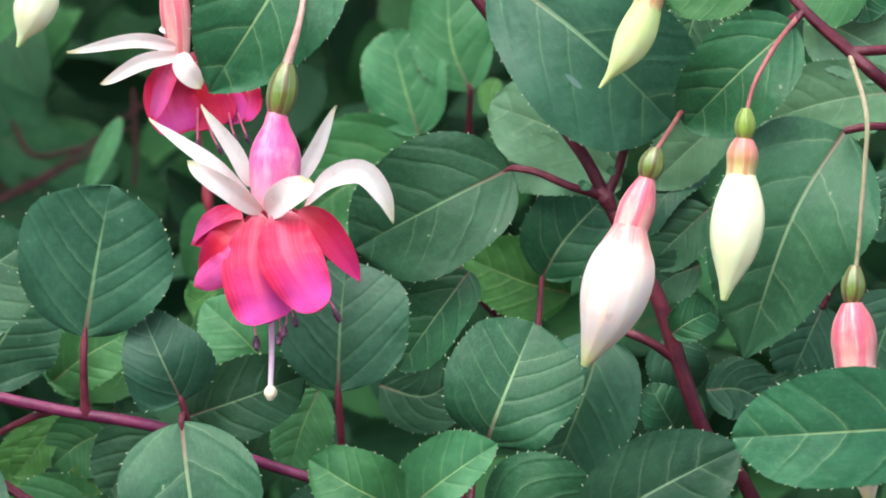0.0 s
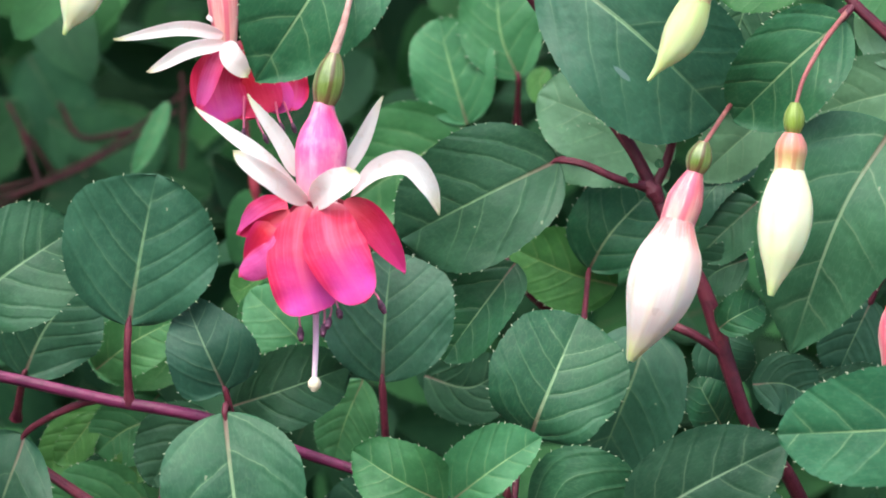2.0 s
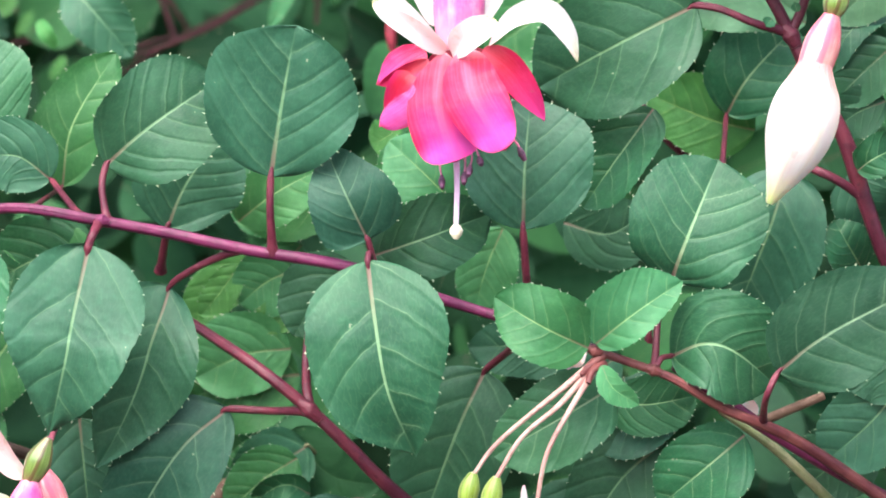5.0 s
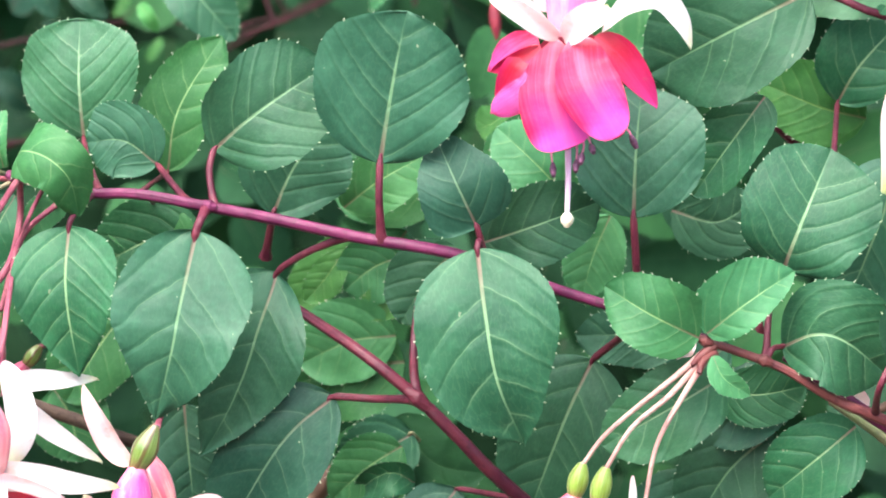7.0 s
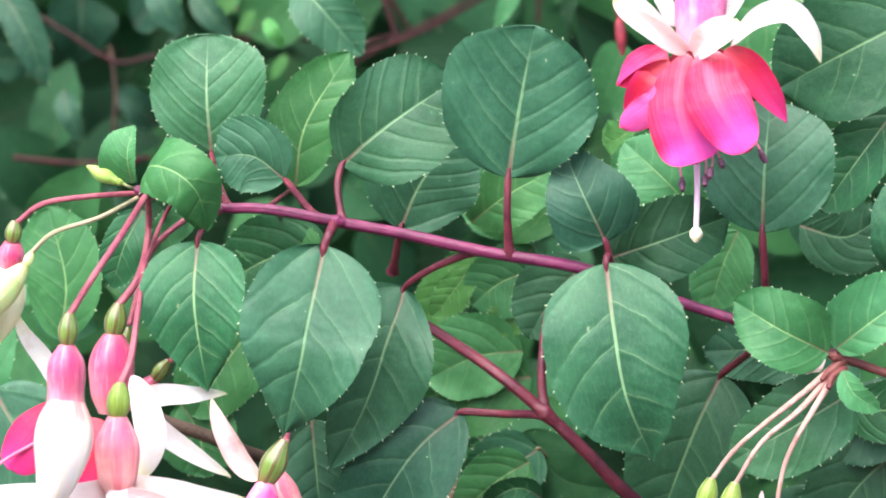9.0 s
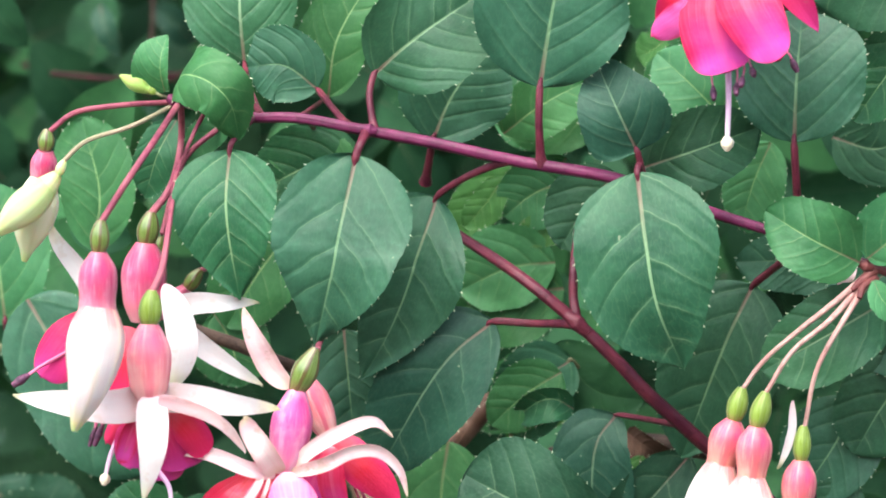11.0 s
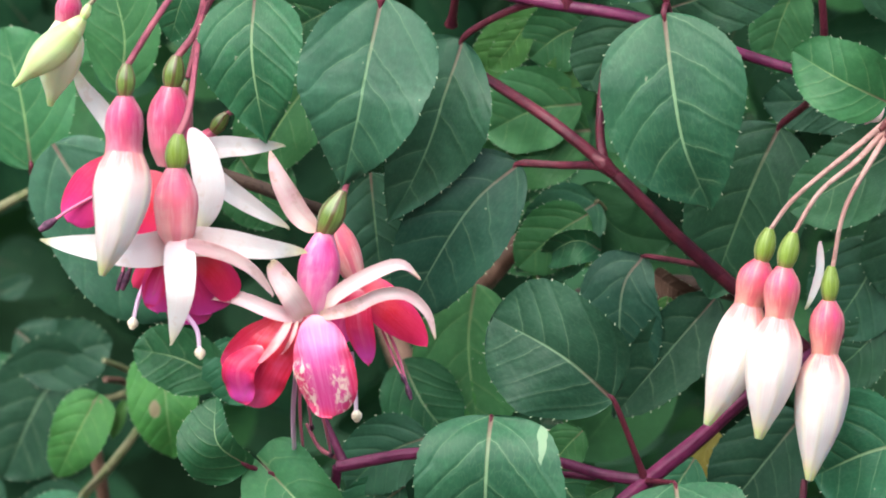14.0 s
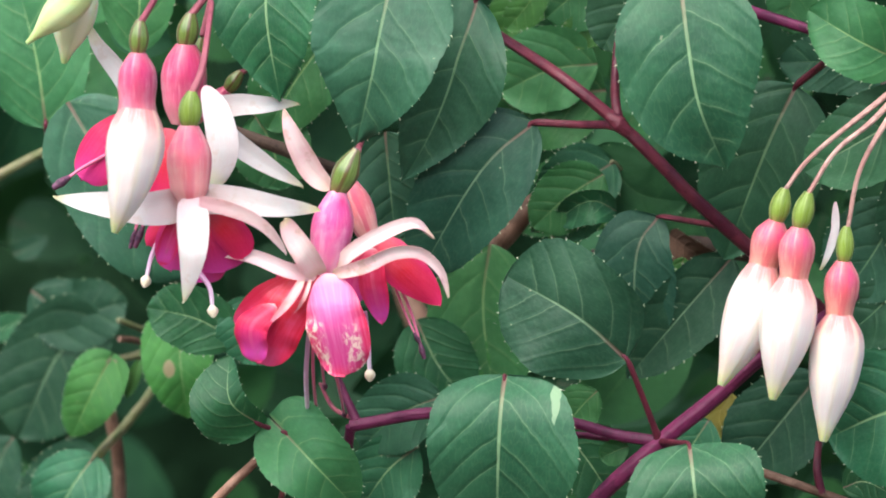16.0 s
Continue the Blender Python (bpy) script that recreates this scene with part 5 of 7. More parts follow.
leaf(stem_a, [(-82.3, 60.0, -47.5), (-90.1, 60.0, -46.1), (-97.8, 60.0, -49.2)], 9.4, 0.5, 0.5, 'y')
leaf(stem_a, [(-46.8, 60.0, 2.2), (-53.0, 60.0, -5.5), (-59.1, 60.0, -10.2)], 18.8, 0.5, 0.5, 'l')
leaf(stem_a, [(-28.2, 60.0, -22.4), (-32.7, 60.0, -33.2), (-35.8, 60.0, -44.1)], 17.0, 0.5, 0.5, 'b')
leaf(stem_a, [(-71.5, 60.0, -7.2), (-83.9, 60.0, -13.4), (-102.6, 60.0, -16.6)], 21.93, 0.5, 0.5, 'l')
leaf(stem_a, [(-11.3, 60.0, -20.8), (1.0, 60.0, -23.8), (11.7, 60.0, -17.6)], 20.37, 0.5, 0.5, 'd')
leaf(stem_b, [(-98.3, 6.0, -68.1), (-111.8, 4.0, -80.6), (-129.8, 12.0, -109.7)], 26.79, 0.5, 0.65, 'k', arch=0.04, stalk=[(-75.2, -4.0, -67.8), (-87.3, 4.0, -68.4)], r=1.19)
leaf(stem_b, [(-68.3, 36.0, -94.9), (-73.8, 34.0, -105.6), (-74.4, 40.0, -135.2)], 22.98, 0.5, 0.55, 'k', stalk=[(-48.5, 5.6, -94.7), (-60.6, 28.0, -95.1)], r=0.92)
leaf(stem_b, [(-48.5, 36.0, -105.6), (-59.0, 36.0, -117.8), (-76.3, 36.0, -138.5)], 19.91, 0.5, 0.7, 'k', cup=0.3)
leaf(stem_b, [(-62.3, 50.0, -107.3), (-65.3, 50.0, -118.1), (-70.7, 50.0, -130.4)], 10.72, 0.5, 0.5, 'y')
leaf(stem_b, [(-84.8, 62.0, -62.7), (-99.4, 62.0, -64.3), (-114.9, 62.0, -69.0)], 29.82, 0.5, 0.5, 'l')
leaf(stem_b, [(-116.6, 62.0, -105.4), (-118.3, 62.0, -123.4), (-115.3, 62.0, -148.4)], 29.82, 0.5, 0.5, 'b')
leaf(stem_b, [(-127.7, 62.0, -126.6), (-119.9, 62.0, -135.9), (-112.1, 62.0, -146.8)], 20.4, 0.5, 0.5, 'y')
leaf(stem_b, [(-88.5, 92.0, -83.9), (-99.7, 92.0, -91.9), (-110.9, 92.0, -104.7)], 18.84, 0.5, 0.5, 'l')
leaf(stem_b, [(-85.4, 92.0, -99.7), (-94.9, 92.0, -99.8), (-102.9, 92.0, -107.9)], 10.99, 0.5, 0.5, 'y')
leaf(stem_b, [(-113.1, 72.0, -85.4), (-110.0, 72.0, -93.2), (-116.3, 72.0, -102.6)], 10.99, 0.5, 0.5, 'f')
leaf(stem_b, [(-87.1, 62.0, -78.1), (-76.3, 62.0, -90.3), (-62.5, 62.0, -93.3)], 18.84, 0.5, 0.5, 'f')
leaf(stem_b, [(-84.0, 46.0, -84.5), (-92.7, 46.0, -90.0), (-103.0, 46.0, -99.1)], 17.32, 0.42, 0.5, 'l')
leaf(stem_b, [(-84.0, 50.0, -94.5), (-90.2, 50.0, -97.2), (-97.8, 50.0, -101.8)], 9.28, 0.5, 0.5, 'm', cup=0.3)
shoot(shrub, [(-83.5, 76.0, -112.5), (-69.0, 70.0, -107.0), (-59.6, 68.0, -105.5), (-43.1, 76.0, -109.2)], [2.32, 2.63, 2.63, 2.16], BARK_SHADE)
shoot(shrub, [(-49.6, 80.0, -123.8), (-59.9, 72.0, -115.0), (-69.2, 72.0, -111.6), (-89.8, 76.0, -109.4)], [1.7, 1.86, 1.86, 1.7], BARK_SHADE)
twig_b4 = shoot(shrub, [(-126.0, 76.0, -119.0), (-120.0, 72.0, -111.5), (-112.0, 70.0, -102.5), (-105.5, 72.0, -94.5), (-98.0, 86.0, -84.0)], [2.6, 2.8, 2.9, 2.7, 2.4], BARK)
twig_b5 = shoot(shrub, [(-97.0, 52.0, -107.0), (-97.6, 51.0, -102.0), (-98.0, 51.0, -97.5), (-95.0, 53.0, -92.5), (-90.0, 56.0, -89.0)], [0.8, 0.8, 0.8, 0.7, 0.6], PALE_STEM)
leaf(twig_b5, [(-82.0, 58.0, -82.0), (-91.5, 52.0, -88.5), (-104.5, 56.0, -101.5)], 19.5, 0.5, 0.85, 'n', cup=0.15, stalk=[(-78.0, 66.0, -88.0)], r=0.6)
leaf(twig_b5, [(-80.5, 48.0, -94.5), (-87.5, 43.0, -91.5), (-97.0, 47.0, -97.5)], 9.5, 0.5, 0.6, 'm', cup=0.5, sides=(0.7, 1.25))
leaf(twig_b4, [(-67.0, 60.0, -102.0), (-60.5, 55.0, -105.5), (-54.5, 60.0, -109.5)], 7.5, 0.5, 0.6, 'dead', cup=0.5, roll=20)
leaf(twig_b4, [(-67.0, 62.0, -108.5), (-60.0, 58.0, -111.0), (-55.0, 63.0, -115.0)], 8.0, 0.5, 0.6, 'dead', cup=0.6, roll=-25)
leaf(twig_e, [(-72.1, -14.0, -127.4), (-85.0, -17.0, -115.6), (-103.7, -11.0, -106.5)], 33.85, 0.48, 0.42, 'k', arch=0.05, stalk=[(-64.9, 0.0, -150.3), (-68.6, -8.0, -137.8)], r=0.9)
leaf(twig_e, [(-103.2, -18.0, -131.3), (-103.5, -25.0, -143.5), (-105.2, -18.0, -171.7)], 38.5, 0.42, 0.5, 'scar', arch=0.06, stalk=[(-104.1, 8.2, -145.0), (-103.5, -10.0, -135.7)], r=0.87)
leaf(twig_e, [(-56.0, -18.0, -148.2), (-54.0, -25.0, -158.5), (-52.6, -18.0, -177.1)], 35.61, 0.42, 0.5, 'n', arch=0.06, stalk=[(-64.9, 0.0, -150.3), (-58.9, -12.0, -148.7)], r=0.87)
leaf(twig_e, [(-168.8, -8.0, -146.4), (-175.4, -13.0, -139.6), (-176.6, -8.0, -128.6)], 14.5, 0.30, 0.55, 'm', cup=0.14, arch=0.02, stalk=[(-161.5, -2.0, -150.5)], r=0.8, sides=(0.62, 1.5), lobe=0.10)
leaf(twig_e, [(-162.2, -8.0, -148.4), (-152.6, -14.0, -156.2), (-143.6, -6.0, -168.2)], 22.4, 0.20, 0.62, 'l', cup=0.16, arch=0.04, stalk=[(-165.5, -4.0, -150.0)], r=0.59, lobe=0.30)
leaf(twig_e, [(-124.8, 24.0, -142.7), (-136.2, 24.0, -147.5), (-146.9, 24.0, -156.8)], 19.69, 0.5, 0.5, 'd')
leaf(twig_e, [(-131.7, 24.0, -156.5), (-139.3, 24.0, -162.7), (-147.1, 24.0, -173.6)], 19.69, 0.5, 0.5, 'm')
leaf(twig_e, [(-92.4, 24.0, -151.3), (-84.9, 24.0, -160.2), (-77.4, 24.0, -172.2)], 16.66, 0.5, 0.5, 'm')
leaf(twig_e, [(-83.4, 24.0, -140.6), (-87.9, 24.0, -145.2), (-92.4, 24.0, -151.3)], 12.12, 0.5, 0.5, 'l')
leaf(twig_e, [(-73.5, 6.0, -152.5), (-77.2, 6.0, -154.0), (-80.8, 6.0, -155.9)], 6.66, 0.5, 0.4, 'l', cup=0.3)
leaf(stem_e, [(-48.9, 44.0, -143.1), (-51.9, 44.0, -150.8), (-44.3, 44.0, -159.8)], 12.12, 0.5, 0.5, 'a')
leaf(stem_e, [(-25.5, 42.0, -137.8), (-35.2, 42.0, -150.2), (-47.2, 42.0, -165.7)], 25.74, 0.5, 0.5, 'k')
leaf(stem_e, [(-54.2, 34.0, -149.2), (-57.2, 34.0, -153.8), (-64.8, 34.0, -166.1)], 15.14, 0.5, 0.5, 'm')
leaf(stem_e, [(2.8, 4.0, -139.8), (-8.6, 2.0, -142.6), (-21.5, 7.0, -149.5)], 35.65, 0.5, 0.42, 'm', arch=0.04)
leaf(stem_e, [(-3.9, 30.0, -89.6), (-9.7, 30.0, -101.5), (-18.5, 30.0, -115.0)], 25.89, 0.5, 0.5, 'd')
leaf(stem_e, [(-3.8, 30.0, -111.8), (-12.5, 30.0, -120.9), (-21.3, 30.0, -127.0)], 16.75, 0.5, 0.5, 'd')
leaf(stem_e, [(-18.2, 30.0, -166.1), (-12.2, 30.0, -164.4), (-3.3, 30.0, -168.8)], 12.18, 0.5, 0.5, 'm')
leaf(stem_e, [(-136.8, 60.0, -126.5), (-130.6, 60.0, -138.9), (-122.8, 60.0, -148.2)], 22.85, 0.5, 0.5, 'm')
leaf(stem_back, [(-230.6, 92.0, -143.2), (-235.4, 89.0, -153.4), (-241.8, 92.0, -165.4)], 16.4, 0.26, 0.60, 'y', stalk=[(-228.9, 133.9, -145.6), (-228.8, 113.0, -144.3)], r=0.81, lobe=0.16)
leaf(stem_back, [(-234.5, 90.0, -170.5), (-240.5, 84.0, -180.0), (-247.0, 86.0, -192.0)], 21.0, 0.5, 0.6, 'm', stalk=[(-232.0, 114.0, -166.5)], r=0.8)
leaf(stem_back, [(-223.0, 98.0, -143.7), (-224.7, 98.0, -149.0), (-226.8, 98.0, -154.8)], 3.55, 0.5, 0.6, 'y', cup=0.4)
leaf(stem_back, [(-210.2, 92.0, -134.4), (-208.4, 88.0, -146.4), (-207.8, 92.0, -159.4)], 21.4, 0.20, 0.62, 'spot', stalk=[(-229.3, 134.8, -144.6), (-220.0, 113.4, -134.3)], r=0.81, lobe=0.30)
leaf(stem_back, [(-231.0, 44.0, -66.0), (-219.0, 44.0, -84.0), (-196.0, 44.0, -113.0)], 35.5, 0.42, 0.4, 'd', cup=0.05)
leaf(stem_back, [(-184.2, 44.0, -131.2), (-195.1, 44.0, -125.1), (-209.2, 44.0, -122.2)], 18.52, 0.5, 0.5, 'm')
leaf(stem_back, [(-174.7, 44.0, -121.7), (-179.5, 44.0, -128.0), (-182.7, 44.0, -137.3)], 21.61, 0.5, 0.5, 'm')
leaf(stem_back, [(-178.8, 44.0, -69.4), (-174.2, 44.0, -77.1), (-171.3, 44.0, -89.3)], 21.61, 0.5, 0.5, 'l')
leaf(stem_back, [(-140.2, 24.0, -72.1), (-138.8, 24.0, -85.6), (-137.4, 24.0, -100.6)], 24.7, 0.5, 0.5, 'd')
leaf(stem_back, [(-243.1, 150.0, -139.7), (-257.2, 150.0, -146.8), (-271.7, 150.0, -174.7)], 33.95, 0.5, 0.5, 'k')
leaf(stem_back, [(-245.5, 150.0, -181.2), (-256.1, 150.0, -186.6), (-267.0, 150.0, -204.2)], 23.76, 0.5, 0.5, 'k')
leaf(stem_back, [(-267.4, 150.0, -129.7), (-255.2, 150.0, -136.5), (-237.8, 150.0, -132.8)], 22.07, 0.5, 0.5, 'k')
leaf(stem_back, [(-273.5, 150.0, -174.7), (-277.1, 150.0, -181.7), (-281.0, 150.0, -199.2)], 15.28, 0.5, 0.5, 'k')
leaf(stem_back, [(-231.5, 290.0, 42.6), (-226.4, 290.0, 46.4), (-222.2, 290.0, 50.6)], 6.69, 0.5, 0.6, 'y')
leaf(stem_back, [(-210.6, 290.0, 43.0), (-206.0, 290.0, 46.8), (-202.2, 290.0, 51.0)], 6.08, 0.5, 0.6, 'y')
leaf(stem_back, [(-202.3, 290.0, 36.9), (-199.5, 290.0, 40.7), (-197.2, 290.0, 44.9)], 3.65, 0.5, 0.6, 'y')
leaf(stem_back, [(-191.1, 290.0, 21.8), (-188.4, 290.0, 25.6), (-186.1, 290.0, 29.8)], 3.65, 0.5, 0.6, 'y')
leaf(stem_back, [(-285.2, 200.0, -123.6), (-279.7, 200.0, -121.7), (-274.1, 200.0, -118.1)], 6.9, 0.5, 0.7, 'k')
leaf(stem_back, [(-273.3, 200.0, -173.8), (-266.0, 200.0, -171.9), (-258.6, 200.0, -168.1)], 9.2, 0.5, 0.7, 'm')
leaf(stem_back, [(-294.1, 200.0, -148.8), (-287.4, 200.0, -146.9), (-280.8, 200.0, -143.3)], 8.28, 0.5, 0.7, 'm')
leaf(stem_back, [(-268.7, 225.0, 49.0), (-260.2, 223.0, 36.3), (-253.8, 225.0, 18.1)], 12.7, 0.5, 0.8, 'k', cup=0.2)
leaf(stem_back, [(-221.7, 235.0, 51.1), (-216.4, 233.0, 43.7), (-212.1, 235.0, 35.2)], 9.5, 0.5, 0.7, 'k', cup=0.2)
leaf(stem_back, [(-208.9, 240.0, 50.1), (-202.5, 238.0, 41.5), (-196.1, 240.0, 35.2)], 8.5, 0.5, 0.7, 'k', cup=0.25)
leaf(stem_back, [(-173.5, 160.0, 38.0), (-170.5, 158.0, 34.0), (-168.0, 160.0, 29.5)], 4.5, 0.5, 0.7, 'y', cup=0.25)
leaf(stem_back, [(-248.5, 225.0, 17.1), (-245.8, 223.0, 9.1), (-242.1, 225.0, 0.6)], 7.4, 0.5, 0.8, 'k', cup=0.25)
leaf(stem_back, [(-158.0, 122.0, 48.0), (-150.0, 119.0, 39.5), (-139.0, 121.0, 26.5)], 17.0, 0.5, 0.6, 'd', cup=0.15)
leaf(stem_back, [(-96.7, 200.0, 58.9), (-101.5, 200.0, 48.2), (-107.3, 200.0, 36.4)], 6.02, 0.5, 0.6, 'l')
leaf(stem_back, [(-150.0, 355.0, 59.6), (-126.0, 355.0, 45.1), (-96.2, 355.0, 34.5)], 33.92, 0.5, 0.5, 'f')
leaf(stem_back, [(-162.1, 355.0, 81.3), (-152.0, 355.0, 63.6), (-145.8, 355.0, 41.9)], 29.93, 0.5, 0.5, 'f')
leaf(stem_back, [(-153.7, 350.0, 58.3), (-133.8, 350.0, 48.4), (-112.0, 350.0, 50.4)], 27.83, 0.5, 0.5, 'f')
leaf(stem_back, [(-189.5, 350.0, 38.5), (-175.5, 350.0, 48.4), (-163.6, 350.0, 64.2)], 25.85, 0.5, 0.5, 'f')
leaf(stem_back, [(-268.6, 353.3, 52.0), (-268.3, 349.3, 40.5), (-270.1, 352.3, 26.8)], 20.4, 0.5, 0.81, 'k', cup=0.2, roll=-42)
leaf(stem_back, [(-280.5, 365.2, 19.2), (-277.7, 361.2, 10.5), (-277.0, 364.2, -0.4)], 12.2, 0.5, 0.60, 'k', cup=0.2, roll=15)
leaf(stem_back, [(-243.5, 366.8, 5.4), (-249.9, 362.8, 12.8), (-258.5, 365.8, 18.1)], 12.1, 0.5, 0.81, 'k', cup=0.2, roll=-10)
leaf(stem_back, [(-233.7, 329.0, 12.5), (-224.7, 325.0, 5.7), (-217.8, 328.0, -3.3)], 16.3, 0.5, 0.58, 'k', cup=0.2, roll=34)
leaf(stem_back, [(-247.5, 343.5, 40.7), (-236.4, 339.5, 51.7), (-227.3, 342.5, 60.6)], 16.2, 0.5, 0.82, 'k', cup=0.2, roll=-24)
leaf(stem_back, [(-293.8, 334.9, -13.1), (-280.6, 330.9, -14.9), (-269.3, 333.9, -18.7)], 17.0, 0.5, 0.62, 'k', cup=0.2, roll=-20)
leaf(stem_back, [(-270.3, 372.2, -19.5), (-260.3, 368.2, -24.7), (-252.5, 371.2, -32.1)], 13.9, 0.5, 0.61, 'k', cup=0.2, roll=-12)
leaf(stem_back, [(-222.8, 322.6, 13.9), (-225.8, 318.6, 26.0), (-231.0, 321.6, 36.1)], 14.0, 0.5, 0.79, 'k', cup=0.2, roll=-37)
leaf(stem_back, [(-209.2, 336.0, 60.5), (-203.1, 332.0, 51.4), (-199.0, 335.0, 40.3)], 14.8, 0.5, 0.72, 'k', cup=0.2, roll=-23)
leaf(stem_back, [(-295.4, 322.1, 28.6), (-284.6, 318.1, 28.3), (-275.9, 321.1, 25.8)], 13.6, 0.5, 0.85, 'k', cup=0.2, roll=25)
leaf(stem_c, [(-37.0, 42.0, -19.0), (-46.0, 38.0, -9.0), (-58.0, 42.0, 2.0)], 19.0, 0.5, 0.5, 'b')
leaf(stem_c, [(-100.0, 48.0, -20.0), (-89.0, 44.0, -12.0), (-76.0, 48.0, -5.0)], 17.0, 0.5, 0.5, 'b', cup=0.15)
# flowers and buds
flower = thing('fuchsia_flower', (-33.7, -24.0, 62.9), 'open fuchsia flower with white sepals and red-magenta petals', 'flower', 'fuchsia flowers')
stalk(flower, [(-28.2, -14.0, 90.9), (-28.3, -20.0, 78.9), (-29.8, -24.0, 70.1), (-32.2, -24.0, 62.2)], [0.58, 0.72, 0.87, 1.3], PEDICEL)
lathe(flower, 'ovary', (-32.0, -24.0, 62.6), (-34.4, -24.0, 49.6), [1.5, 2.9, 3.65, 3.85, 3.5, 2.6], OVARY, 6, 0.05)
lathe(flower, 'tube', (-34.6, -24.0, 50.3), (-35.5, -24.0, 25.2), [2.5, 3.5, 5.4, 6.5, 6.6, 6.3, 5.7, 4.6], TUBE, 8, 0.025)
petal(flower, 'sepal', [(-42.1, -8.0, 31.9), (-46.5, -8.0, 40.9), (-55.1, -10.0, 52.5)], 4.33, SEPAL, p=0.4, q=0.8, cup=0.25)
petal(flower, 'sepal', [(-31.3, -8.0, 31.2), (-25.8, -8.0, 40.6), (-20.5, -10.0, 52.6)], 4.33, SEPAL, p=0.4, q=0.8, cup=0.25)
petal(flower, 'sepal', [(-39.8, -22.0, 25.5), (-49.5, -26.0, 35.7), (-57.6, -24.0, 41.7), (-67.5, -20.0, 48.6)], 4.19, SEPAL, p=0.35, q=0.75, cup=0.3, roll=10)
petal(flower, 'sepal', [(-38.3, -29.0, 24.8), (-45.4, -34.0, 30.0), (-51.7, -35.0, 34.2), (-56.5, -32.0, 37.2)], 5.49, SEPAL, p=0.4, q=0.55, cup=0.4, roll=-10)
petal(flower, 'sepal', [(-36.8, -30.0, 24.5), (-32.4, -38.0, 28.0), (-28.1, -39.0, 30.4), (-26.1, -37.0, 32.8)], 7.51, SEPAL, p=0.4, q=0.35, cup=0.3, roll=-15)
petal(flower, 'sepal', [(-27.4, -26.0, 26.4), (-20.9, -28.0, 33.1), (-13.0, -30.0, 34.9), (-8.0, -29.0, 29.2), (-5.0, -26.0, 22.4)], 6.07, SEPAL, p=0.8, q=0.75, cup=0.3)
petal(flower, 'petal', [(-38.7, -16.0, 25.9), (-42.6, -12.0, 14.4), (-44.1, -10.0, 8.7)], 10.11, PETAL_DEEP, p=0.5, q=0.4)
petal(flower, 'petal', [(-31.5, -16.0, 25.9), (-28.8, -12.0, 14.5), (-27.4, -10.0, 7.2)], 10.11, PETAL_DEEP, p=0.5, q=0.4)
petal(flower, 'petal', [(-43.6, -24.0, 25.0), (-49.8, -25.0, 21.6), (-55.9, -22.0, 16.6)], 8.2, PETAL_LILAC, p=0.5, q=0.75, cup=0.2, roll=10, ripple=0.05)
petal(flower, 'petal', [(-43.0, -27.0, 22.8), (-48.6, -28.0, 19.6), (-55.3, -25.0, 16.4)], 4.2, PETAL_DEEP, p=0.6, q=0.7, cup=0.4, roll=-20)
petal(flower, 'petal', [(-42.6, -27.0, 21.5), (-45.6, -30.0, 12.4), (-54.8, -27.0, 6.0)], 8.0, PETAL_LILAC, p=1.0, q=0.55, cup=-0.15, ripple=0.06, seed=3)
petal(flower, 'petal', [(-43.0, -25.0, 23.0), (-48.8, -28.5, 17.4), (-53.6, -25.0, 9.4)], 6.6, PETAL_DEEP, p=0.6, q=0.6, cup=0.2)
petal(flower, 'petal', [(-29.0, -25.0, 25.4), (-23.0, -24.0, 21.2), (-18.2, -23.0, 14.6), (-13.6, -21.0, 7.6)], 8.0, PETAL_SIDE, p=0.5, q=0.8, cup=0.3, roll=5)
petal(flower, 'petal', [(-38.6, -29.0, 24.6), (-39.8, -33.0, 11.0), (-35.4, -34.0, -2.6)], 17.6, PETAL, p=0.62, q=0.30, cup=-0.30, ripple=0.05, seed=4)
petal(flower, 'petal', [(-33.4, -33.0, 25.2), (-30.8, -41.0, 13.6), (-22.8, -42.0, 0.4)], 15.6, PETAL, p=0.42, q=0.40, cup=-0.24, ripple=0.04, seed=7)
stamen(flower, [(-37.8, -18.0, 1.5), (-40.1, -22.0, -3.1), (-39.6, -26.0, -7.1)], 0.32, FILAMENT_PINK, 3.76, 1.01)
stamen(flower, [(-34.8, -20.0, 1.5), (-33.6, -26.0, -2.8), (-33.6, -30.0, -6.2)], 0.32, FILAMENT_PINK, 3.47, 1.01)
stamen(flower, [(-33.4, -20.0, 1.5), (-31.8, -28.0, -1.6), (-32.1, -32.0, -4.4)], 0.32, FILAMENT_PINK, 3.47, 1.01)
stamen(flower, [(-32.8, -18.0, 2.9), (-30.7, -26.0, -0.2), (-29.8, -30.0, -2.2)], 0.32, FILAMENT_PINK, 3.47, 1.01)
stamen(flower, [(-23.5, -16.0, 4.4), (-20.9, -16.0, 1.5), (-20.2, -16.0, 0.0)], 0.32, FILAMENT_PINK, 3.18, 1.01)
pistil(flower, [(-36.1, -22.0, 1.5), (-35.8, -24.0, -9.9), (-36.1, -24.0, -19.9)], 0.87, FILAMENT, 1.73)
flower_behind = thing('fuchsia_flower', (-65.2, 12.0, 90.2), 'fuchsia flower half hidden behind a leaf, white sepals and red petals', 'flower', 'fuchsia flowers')
stalk(flower_behind, [(-62.5, 32.0, 122.2), (-65.0, 18.0, 105.6), (-65.5, 12.0, 97.6)], [0.6, 0.75, 1.2], PEDICEL)
lathe(flower_behind, 'ovary', (-65.5, 12.0, 98.4), (-64.9, 12.0, 90.2), [1.8, 2.99, 3.29, 2.99, 2.4], OVARY, 6, 0.05)
